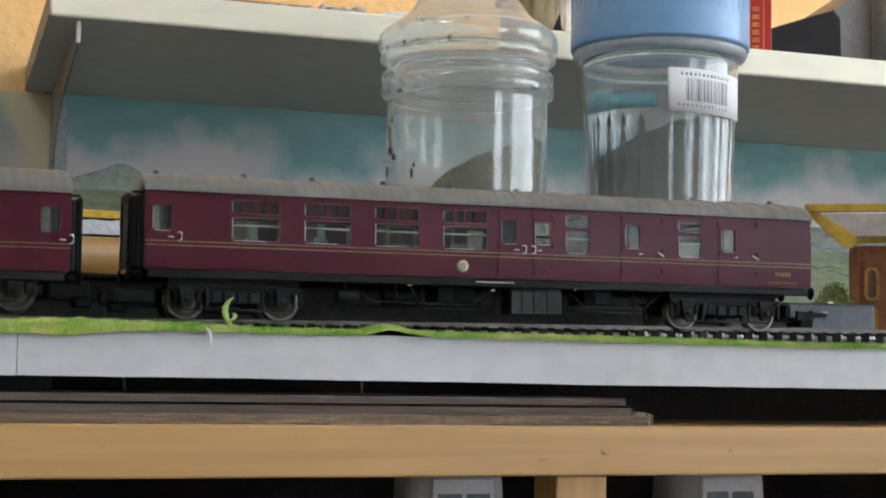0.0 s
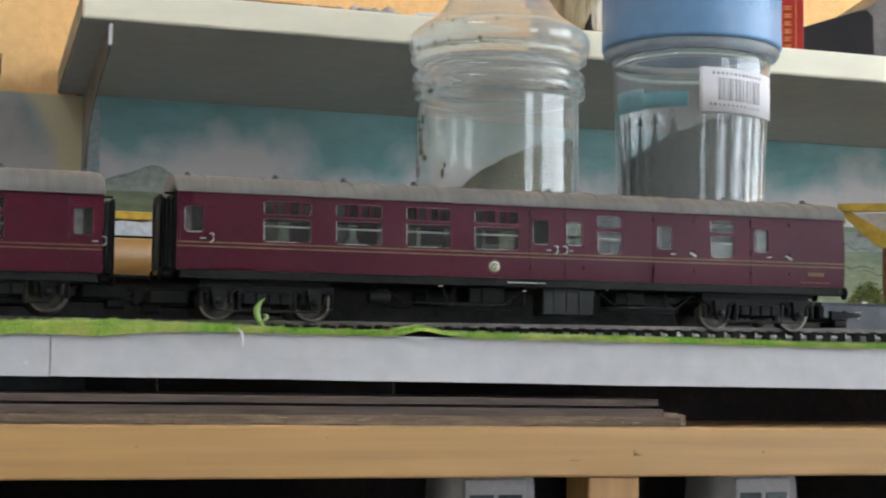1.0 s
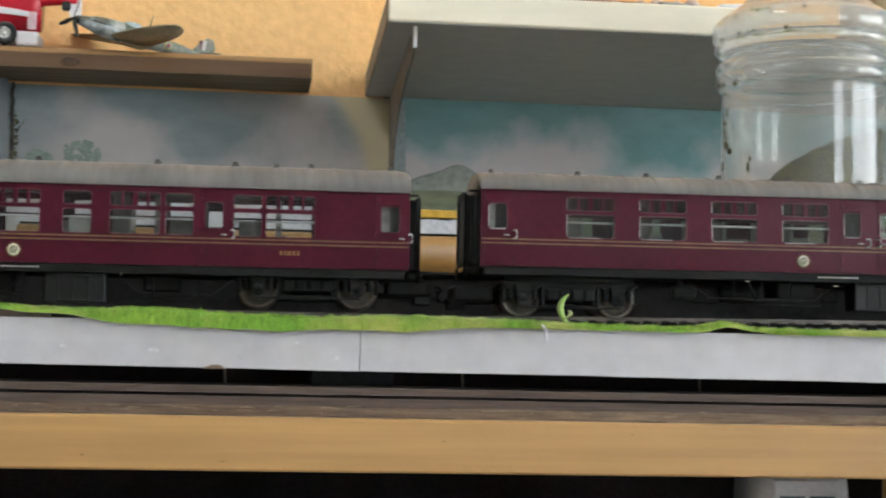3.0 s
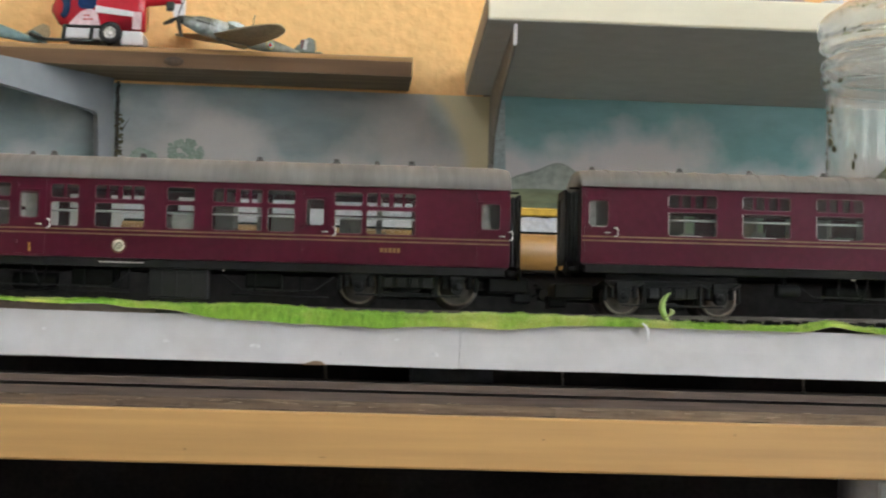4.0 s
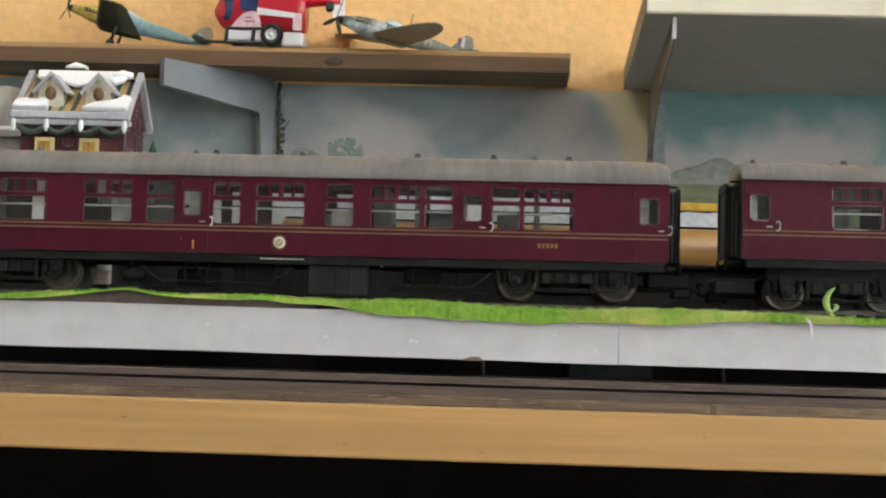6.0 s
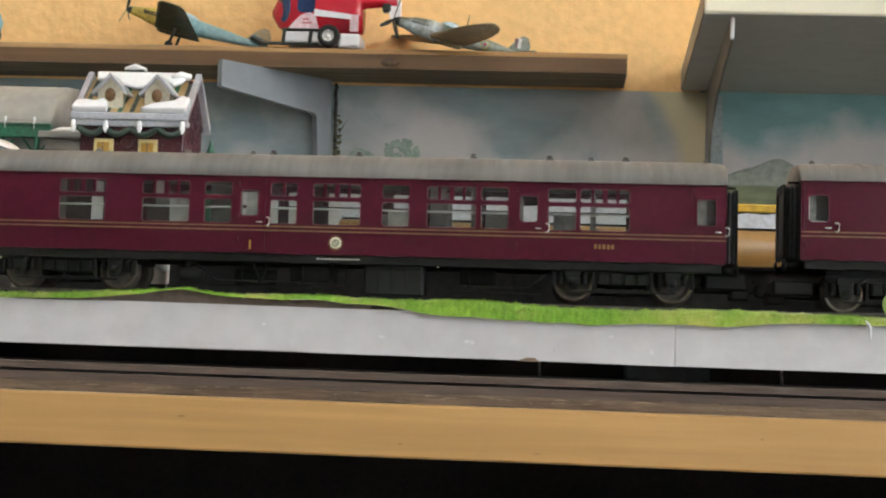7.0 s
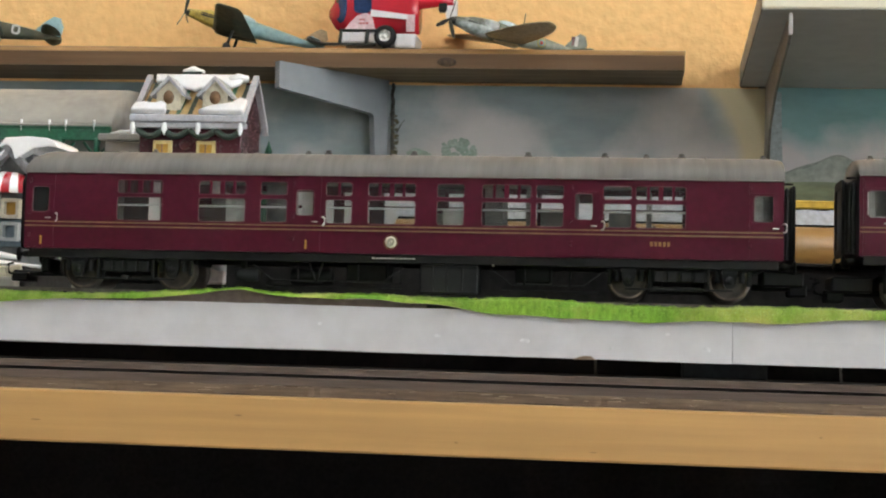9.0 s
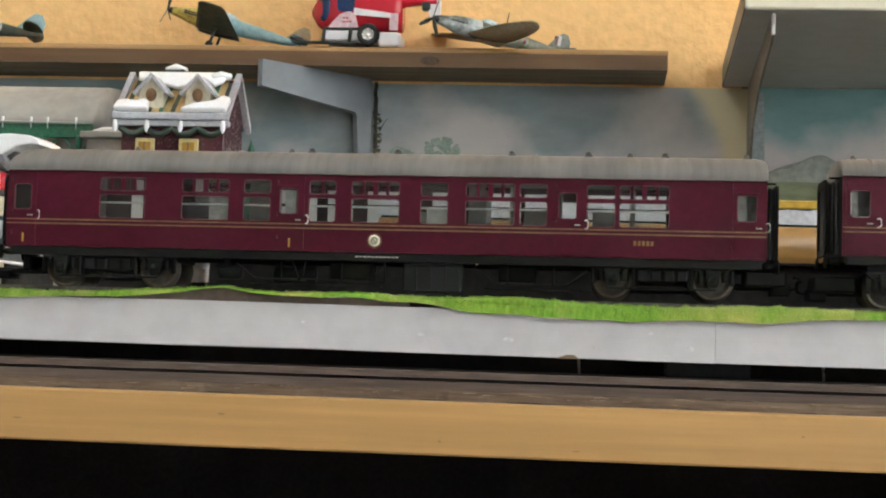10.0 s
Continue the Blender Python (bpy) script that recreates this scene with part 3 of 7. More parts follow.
def blades(x0, x1, count, seed):
    """Short fibres over the turf: tufts of uneven height along the top, a nap down the front."""
    rnd = random.Random(seed)
    verts, faces = [], []
    for _ in range(count):
        x = rnd.uniform(x0, x1)
        lo, hi = mat_low(x), mat_top(x)
        tuft = 0.55 + 0.9 * max(0.0, noise.noise(Vector((x * 0.35, 31, 0))) + 0.25)
        if rnd.random() < 0.5:
            y, z = 499 + rnd.uniform(0, 12), hi - 0.45
            d = Vector((rnd.uniform(-0.6, 0.6), rnd.uniform(-0.6, 0.3), rnd.uniform(0.5, 1.3))) * tuft
        else:
            z = lo + (hi - lo) * rnd.random()
            y = 498.0 + (z - lo) / max(0.5, hi - lo) * 1.2
            d = Vector((rnd.uniform(-0.7, 0.7), rnd.uniform(-0.9, -0.2), rnd.uniform(-0.5, 0.7)))
        w = rnd.uniform(0.10, 0.24)
        s = rnd.uniform(0.6, 1.1)
        i = len(verts)
        verts += [(x - w, y, z), (x + w, y, z), (x + d.x * s, y + d.y * s, z + d.z * s)]
        faces.append((i, i + 1, i + 2))
    me = bpy.data.meshes.new("flock")
    me.from_pydata([(a / 1000, b / 1000, c / 1000) for a, b, c in verts], [], faces)
    return me


flock = blades(-330, 420, 60000, 4)
flock.materials.append(leaf_green("pale_grass_fibre", (0.19, 0.40, 0.04), (0.36, 0.53, 0.085), (0.60, 0.63, 0.26)))
fo = new("flock", flock)
fo.parent = grass
tagged(fo, "loose green flock fibres", kind="stuff")

LEAF = mat("dry_leaf_green", (0.30, 0.44, 0.12), (0.42, 0.46, 0.20), rough=0.7, s1=200)
shred([(2.2, 0, -2.6), (0.8, 0.2, -1.0), (-0.4, 0.4, 0.8), (-1.3, 0.6, 2.6), (-1.7, 0.6, 4.4), (-1.5, 0.5, 6.0), (-0.8, 0.3, 7.4), (0.1, 0.1, 8.4), (0.9, 0, 9.0)], 2.2, "grass_curl", LEAF,
      (100.6, 503, 14.4), "curled flap of grass matting standing up", "grass")
shred([(-0.9, 0, -0.4), (0.2, -0.3, 0.3), (1.1, -0.5, 0.9), (1.5, -0.4, 1.9), (0.9, -0.1, 2.6), (0.2, 0, 2.4)], 1.5, "grass_curl", LEAF,
      (100.6, 502.6, 15.6), "small curled flap of grass matting", "grass")

# ---- track ----


def rail_top(x):
    """The track climbs a little beyond the coach joint."""
    return 16.5 + 0.0092 * max(0.0, x - 70) + 0.4 * (1 - swell(max(x, 70), 70, 40))


track = thing("railway_track", "nickel silver model railway track on black sleepers", "track")
RAIL_PROFILE = [(-1.1, -2.6), (1.1, -2.6), (1.1, -2.2), (0.3, -1.9), (0.3, -0.8), (0.55, -0.6), (0.55, 0), (-0.55, 0), (-0.55, -0.6), (-0.3, -0.8), (-0.3, -1.9), (-1.1, -2.2)]
for ry in (534.4, 551.9):
    bm = loft([[(x, ry + a, rail_top(x) + b) for a, b in RAIL_PROFILE] for x in (-900, -400, 0, 70, 90, 120, 200, 350, 500)])
    for f in bm.faces:
        f.smooth = False
    part("rail", bm, RAIL, track, "tarnished nickel silver rail")
CORK = mat("grey_underlay", (0.20, 0.19, 0.175), (0.11, 0.105, 0.10), rough=0.9, s1=80, dirt=0.4)
part("underlay", loft([[(x, y, z) for y, z in ((525.2, 11.8), (525.8, rail_top(x) - 2.9), (557, rail_top(x) - 2.7), (560, 11.8))] for x in (-900, -400, 0, 70, 90, 120, 200, 350, 500)]), CORK, track, "grey track underlay")
sl = mesh_of("sleeper", box(-1.7, 1.7, -18.6, 15.5, -0.6, 2.7, 0.25), SLEEPER)
chair = mesh_of("rail_chair", join(box(-1.2, 1.2, -10.6, -7.0, 2.7, 3.3, 0.2), box(-1.2, 1.2, 7.0, 10.6, 2.7, 3.3, 0.2)), SLEEPER)
for i in range(-75, 77):
    x = i * 6.45
    s = share("sleeper", sl, track, pose(x / 1000, 0.5432, (rail_top(x) - 4.5) / 1000))
    share("rail_chair", chair, s)
BALLAST = mat("pale_ballast", (0.62, 0.61, 0.58), (0.34, 0.33, 0.31), rough=0.9, s1=200, dirt=0.4, vary=0.3)
rnd = random.Random(12)
verts, faces = [], []
for _ in range(3600):
    x, y = 470 - 215 * rnd.random() ** 1.25, rnd.choice((rnd.uniform(525.2, 531), rnd.uniform(537, 549)))
    if abs((x / 6.45 + 0.5) % 1.0 - 0.5) < 0.27:
        continue
    s, z = rnd.uniform(0.35, 0.8), rail_top(x) - 2.9 + (0 if y > 528.6 else -0.9)
    i = len(verts)
    verts += [(x - s, y - s, z), (x + s, y - s, z), (x + s, y + s, z), (x - s, y + s, z), (x + rnd.uniform(-.3, .3), y, z + s * 1.5)]
    faces += [(i, i + 1, i + 4), (i + 1, i + 2, i + 4), (i + 2, i + 3, i + 4), (i + 3, i, i + 4)]
me = bpy.data.meshes.new("ballast")
me.from_pydata([tuple(c / 1000 for c in v) for v in verts], [], faces)
me.materials.append(BALLAST)
bo = new("ballast", me)
bo.location.z = EYE
tagged(bo, "pale loose track ballast between the sleepers", "ballast", kind="stuff")

NEAR_BLACK = mat("near_black_matt", (0.014, 0.013, 0.012), (0.024, 0.022, 0.020), rough=0.85, s1=60, dirt=0.4)
# added black backing: paints the dark gap seen below the coaches
rw = thing("shade_backing", "low black backing added behind the track as the shade under the coaches", "wall", (-205, 584, 11.95))
part("wall", box(0, 537, 0, 8, 0, 20.5, 0.6), NEAR_BLACK, rw)
part("coping", box(-1, 538, -1, 9, 20.5, 22.0, 0.4), NEAR_BLACK, rw)

# ---- coaches ----
UNDER_WHEEL = mat("dull_wheel_disc", (0.095, 0.08, 0.072), (0.055, 0.046, 0.041), rough=0.42, metal=0.45, s1=90, dirt=0.4)
VENT = mat("dusty_vent_grey", (0.15, 0.147, 0.138), (0.085, 0.083, 0.078), rough=0.55, s1=150)
BOX_GREY = mat("battery_box_grey", (0.0072, 0.0075, 0.008), (0.0105, 0.011, 0.0115), rough=0.5, s1=40, dirt=0.3, spec=0.3)
UP0, UP1, LO0, LO1 = 19.2, 24.0, 9.9, 18.1      # upper and lower lights of a window
DW0, DW1 = 12.4, 21.3                           # light of a door
H = 26.3                                        # body side
WIDE = 36.6


def bow(z):
    """How far the curved body side lies behind its widest line."""
    return 0.8 * ((z - 12.0) / 14.0) ** 2


def bent(bm, far=False):
    for v in bm.verts:
        v.co.y = WIDE - v.co.y - bow(v.co.z) if far else v.co.y + bow(v.co.z)
    if far:
        bmesh.ops.reverse_faces(bm, faces=bm.faces[:])
    return bm


def skin(u0, u1, holes, thick=0.9, z0=0.0, z1=H):
    """A body side with openings (u0, u1, z0, z1)."""
    us = sorted({u0, u1, *[h[0] for h in holes], *[h[1] for h in holes]})
    zs = sorted({z0, z1, *[h[2] for h in holes], *[h[3] for h in holes], *[z for z in (3.0, 6.0, 14.0, 21.5, 25.0) if z0 < z < z1]})
    bm = bmesh.new()
    vert = {}

    def v(i, j, k):
        key = (i, j, k)
        if key not in vert:
            vert[key] = bm.verts.new((us[i], thick * k, zs[j]))
        return vert[key]

    solid_cell = {}
    for i in range(len(us) - 1):
        for j in range(len(zs) - 1):
            cu, cz = (us[i] + us[i + 1]) / 2, (zs[j] + zs[j + 1]) / 2
            solid_cell[i, j] = not any(h[0] < cu < h[1] and h[2] < cz < h[3] for h in holes)
    for (i, j), full in solid_cell.items():
        if not full:
            continue
        bm.faces.new((v(i, j, 0), v(i + 1, j, 0), v(i + 1, j + 1, 0), v(i, j + 1, 0)))
        bm.faces.new((v(i, j + 1, 1), v(i + 1, j + 1, 1), v(i + 1, j, 1), v(i, j, 1)))
        for (di, dj), (a, b) in {(-1, 0): ((i, j), (i, j + 1)), (1, 0): ((i + 1, j), (i + 1, j + 1)), (0, -1): ((i, j), (i + 1, j)), (0, 1): ((i, j + 1), (i + 1, j + 1))}.items():
            if not solid_cell.get((i + di, j + dj), False):
                bm.faces.new((v(*a, 0), v(*b, 0), v(*b, 1), v(*a, 1)))
    bmesh.ops.recalc_face_normals(bm, faces=bm.faces[:])
    return bm


def light_frame(u0, u1, z0, z1, proud):
    """Corner fillet of a window opening, in body colour."""
    r = min(1.1, (u1 - u0) * 0.2)
    outer = []
    for (x, z) in rounded(u0, u1, z0, z1, r):
        ox = u1 + 0.12 if x > (u0 + u1) / 2 else u0 - 0.12
        oz = z1 + 0.12 if z > (z0 + z1) / 2 else z0 - 0.12
        if abs(x - u1) < 1e-6 or abs(x - u0) < 1e-6:
            outer.append((ox, z))
        elif abs(z - z1) < 1e-6 or abs(z - z0) < 1e-6:
            outer.append((x, oz))
        else:
            outer.append((ox, oz))
    return ring(outer, rounded(u0, u1, z0, z1, r), -proud, 0.75)


def bead(u0, u1, z0, z1, proud):
    r = min(1.1, (u1 - u0) * 0.2)
    return ring(rounded(u0, u1, z0, z1, r), rounded(u0 + 0.22, u1 - 0.22, z0 + 0.22, z1 - 0.22, r - 0.2), -proud - 0.06, 0.5)


def coach_window(coach, u0, u1, lights, tone, edge):
    """A two-part window: sliding ventilators over a tall light, with a white hand rail inside."""
    w = part("window", bent(join(light_frame(u0, u1, UP0, UP1, 0.03), light_frame(u0, u1, LO0, LO1, 0.03))), MAROON, coach, tone)
    part("pane", box(u0, u1, 0.75, 0.87, UP0, UP1), PANE, w)
    part("pane", box(u0, u1, 0.55, 0.67, LO0, LO1), PANE, w)
    part("bead", bent(bead(u0, u1, LO0, LO1, 0.03)), BEAD, w, "bright metal window bead")
    part("bead", bent(bead(u0, u1, UP0, UP1, 0.0)), BEAD, w, "metal window bead")
    # pale strips at left and bottom only: side light's glint, painted on
    part("bright_edge", bent(join(box(u0 + 0.02, u0 + 0.24, -0.12, 0.3, LO0 + 0.9, LO1 - 0.3), box(u0 + 0.8, u0 + (u1 - u0) * 0.7, -0.12, 0.3, LO0 + 0.02, LO0 + 0.22))), edge, w, "painted glint on the window edge")
    part("bright_edge", bent(box(u0 + 0.02, u0 + 0.2, -0.1, 0.3, UP0 + 0.8, UP1 - 0.8)), edge, w, "painted glint on the window edge")
    step = (u1 - u0) / lights
    for k in range(1, lights):
        t = 0.85 if (lights == 4 and k == 2) else 0.5
        part("mullion", bent(box(u0 + step * k - t, u0 + step * k + t, 0.0, 0.7, UP0, UP1)), MAROON, w)
    part("hand_rail", tube([(u0 + 0.05, 1.12, 15.3), (u1 - 0.05, 1.12, 15.3)], 0.4, 6), WHITE_TIP, w, "white corridor hand rail")


def door(coach, edge, u0, u1, w0, w1, hinge, wide_leaf=False):
    """A slam door, proud of the side by the thickness of its edge, with a droplight."""
    d = part("door", bent(moved(skin(u0, u1, [(w0, w1, DW0, DW1)], 0.36, 0.6, 25.4), pose(0, -0.24, 0))), MAROON, coach, "maroon slam door with a droplight")
    part("droplight", bent(join(light_frame(w0, w1, DW0, DW1, 0.34), box(w0 - 0.9, w1 + 0.9, -0.34, -0.1, DW1 + 0.35, DW1 + 0.8, 0.1))), MAROON, d)
    part("pane", box(w0, w1, 0.55, 0.67, DW0, DW1), PANE, d)
    part("bead", bent(bead(w0, w1, DW0, DW1, 0.34)), BEAD, d, "metal droplight bead")
    # the same painted glint at left and bottom of the droplight
    part("bright_edge", bent(join(box(w0 + 0.02, w0 + 0.22, -0.46, 0.2, DW0 + 0.9, DW1 - 0.9), box(w0 + 0.7, w1 - 0.8, -0.46, 0.2, DW0 + 0.02, DW0 + 0.2))), edge, d, "painted glint on the droplight edge")
    for z in (4.6, 12.2, 23.3):
        part("hinge", bent(box(hinge - 0.45, hinge + 0.45, -0.75, 0.1, z - 0.7, z + 0.7, 0.15)), MAROON, d)
    for g in (u0 - 0.16, u1 + 0.16):
        part("door_gap", bent(box(g - 0.13, g + 0.13, -0.05, 0.1, 0.8, 25.2)), BEAD_DARK, d)
    for z in (4.6, 12.2, 23.3) if wide_leaf else ():
        part("hinge", bent(box(u1 - 0.6, u1 + 0.3, -0.75, 0.1, z - 0.7, z + 0.7, 0.15)), MAROON, d)
    far = u1 - 0.9 if hinge < (u0 + u1) / 2 else u0 + 0.9
    out = 1 if hinge < (u0 + u1) / 2 else -1
    if wide_leaf:
        part("lever", bent(tube([(far - 1.6, -0.9, 11.4), (far + 0.9, -0.9, 10.0)], 0.42, 6)), WHITE_PRINT, d, "white luggage door lever")
        part("lever", bent(tube([(w1 - 1.0, -0.7, 10.6), (w1 + 0.6, -0.7, 10.7)], 0.3, 6)), WHITE_PRINT, d, "white door lever")
    else:
        part("lever", bent(tube([(far - 2.0 * out, -0.7, 10.4), (far, -0.7, 10.4)], 0.32, 6)), CHROME, d, "bright door lever")
        g = far + 1.5 * out
        part("grab_rail", bent(tube([(g, 0.1, 12.0), (g + 0.5, -1.0, 12.1), (g + 1.0, -1.2, 11.6), (g + 1.0, -1.2, 9.9), (g + 0.5, -1.0, 9.2), (g, 0.1, 9.3)], 0.28, 6)), WHITE_PRINT, d, "white curved grab rail")


def roof_profile(h, n=18, drop=0.2):
    pts = [(0.15, -drop)]
    for i in range(n + 1):
        a = math.pi * i / n
        c = math.cos(a)
        pts.append((WIDE / 2 - (WIDE / 2 - 0.1) * c, h * math.sin(a) ** 0.9))
    pts.append((WIDE - 0.15, -drop))
    return pts


def wheel_bm(r, y, sign):
    """A pressed disc wheel with tread and flange, facing -y when sign is -1."""
    prof = [(0.01, 0.5), (1.2, 0.5), (1.3, 0.2), (r * 0.55, 0.45), (r * 0.80, 0.3), (r * 0.83, 0.0), (r, 0.0), (r, 2.1), (r + 0.75, 2.3), (r + 0.75, 2.8), (r * 0.8, 2.8), (0.01, 2.8)]
    return moved(lathe([(a, b * -sign) for a, b in prof], 40, axis="y"), pose(0, y, 0))


def bogie(coach, centre, rail_z, rim):
    """A four-wheel bogie: side frames with axle boxes and springs, two wheel sets."""
    r = 6.5
    zc = rail_z + r
    b = part("bogie", join(box(centre - 24, centre + 24, 9, WIDE - 9, zc + 2.2, zc + 4.0, 0.4), box(centre - 5, centre + 5, 4, WIDE - 4, zc - 1, zc + 4.5, 0.4)), UNDER, coach, "black sprung bogie")
    for y0 in (3.2, WIDE - 5.4):
        reach = 23.5 if y0 < 10 else 14.0
        side = [box(centre - reach, centre + reach, y0 + 0.6, y0 + 1.8, zc + 3.2, zc + 5.2, 0.25), box(centre - 9, centre + 9, y0 + 0.4, y0 + 1.9, zc - 0.6, zc + 3.4, 0.3),
                box(centre - 8, centre + 8, y0 + 0.9, y0 + 1.6, zc - 3.2, zc - 2.6, 0.15), box(centre - reach + 1, centre + reach - 1, y0 + 2.4, y0 + 2.9, zc + 4.5, zc + 7.6)]
        if y0 < 10:
            side += [box(centre + k * 22.75 - 0.75, centre + k * 22.75 + 0.75, y0 + 0.4, y0 + 1.8, zc - 1.8, zc + 3.2, 0.3) for k in (-1, 1)]
        part("side_frame", join(*side), UNDER, b, "black bogie side frame")
        part("tie_bar", join(box(centre - 17.5, centre + 17.5, y0 - 0.3, y0 + 0.2, zc - 3.5, zc - 2.9, 0.1), box(centre - 1.2, centre + 1.2, y0 - 0.4, y0 + 0.4, zc - 3.7, zc - 2.2, 0.2)), SOLE, b)
        for s in (-1, 1):
            wx = centre + s * 16.5
            guide = prism([(wx - 2.7, zc + 4.6), (wx + 2.7, zc + 4.6), (wx + 2.1, zc + 0.2), (wx + 1.6, zc - 1.8), (wx + 0.9, zc - 2.6), (wx - 0.9, zc - 2.6), (wx - 1.6, zc - 1.8), (wx - 2.1, zc + 0.2)], y0 - 0.9, y0 + 1.4)
            part("axle_box", join(guide, lathe([(1.3, -1.5), (1.4, -0.9)], 12, (wx, y0, zc), "y"), box(wx - 1.9, wx + 1.9, y0 - 1.15, y0 - 0.8, zc + 2.2, zc + 2.8, 0.1)), SOLE, b, "dark grey axle box")
            for k in (-1, 1):
                prof = []
                for q in range(7):
                    prof += [(0.75, zc - 0.6 + q * 0.55), (1.15, zc - 0.35 + q * 0.55)]
                part("coil_spring", lathe(prof, 10, (wx + k * 3.9, y0 + 0.7, 0)), SOLE, b)
                part("spring_link", tube([(wx + k * 2.4, y0 + 0.1, zc + 1.6), (wx + k * 6.8, y0 + 0.1, zc + 4.4)], 0.4, 6), SOLE, b)
            part("hanger", box(wx - s * 6.9 - 0.45, wx - s * 6.9 + 0.45, y0 - 0.3, y0 + 0.6, zc - 3.6, zc + 4.0, 0.15), SOLE, b)
            part("brake_block", prism([(wx - s * 7.0, zc + 2.0), (wx - s * 8.4, zc + 2.0), (wx - s * 8.2, zc - 2.6), (wx - s * 7.2, zc - 2.6)], y0 + 3.2, y0 + 5.0), UNDER, b)
        for k in (-6.5, -2.2, 2.2, 6.5):
            part("leaf_spring", box(centre + k - 1.6, centre + k + 1.6, y0 - 0.5, y0 + 0.5, zc - 0.8, zc + 3.0, 0.3), SOLE, b)
    for s in (-1, 1):
        wx = centre + s * 16.5
        for y, sg in ((7.6, -1), (WIDE - 7.6, 1)):
            part("wheel", moved(wheel_bm(r, y, sg), pose(wx, 0, zc)), UNDER_WHEEL, b, "dark disc wheel with flange")
            part("tyre_rim", moved(lathe([(r * 0.86, -0.12), (r * 0.9, -0.2), (r - 0.1, -0.15), (r, 0.1), (r * 0.86, 0.1)] if sg < 0 else [(r * 0.86, 0.12), (r * 0.9, 0.2), (r - 0.1, 0.15), (r, -0.1), (r * 0.86, -0.1)], 40, axis="y", closed=True), pose(wx, y, zc)), rim, b, "worn bright wheel rim")
        part("axle", tube([(wx, 6, zc), (wx, WIDE - 6, zc)], 0.9, 8), UNDER, b)


def gangway(coach, u, s):
    """Corridor connection: black pleated bellows and a face plate."""
    g = part("gangway", join(*[box(min(u + s * k * 1.35, u + s * (k * 1.35 + 0.9)), max(u + s * k * 1.35, u + s * (k * 1.35 + 0.9)), 9.3, WIDE - 9.3, 0.6, 25.0, 0.4) for k in range(3)]), BELLOWS, coach, "black corridor bellows")
    part("bellows_core", box(min(u, u + s * 4.0), max(u, u + s * 4.0), 10.2, WIDE - 10.2, 1.4, 24.2, 0.2), BELLOWS, g)
    part("face_plate", moved(ring(rounded(8.6, WIDE - 8.6, 0.2, 25.8, 3), rounded(11.5, WIDE - 11.5, 2.6, 23.0, 1.5), u + s * 4.1 - 0.45, u + s * 4.1 + 0.45), Matrix(((0, 1, 0, 0), (1, 0, 0, 0), (0, 0, 1, 0), (0, 0, 0, 1)))), SOLE, g)
    part("bracket", box(min(u, u + s * 3.4), max(u, u + s * 3.4), 6.2, 7.0, 25.5, 26.1), UNDER, g)


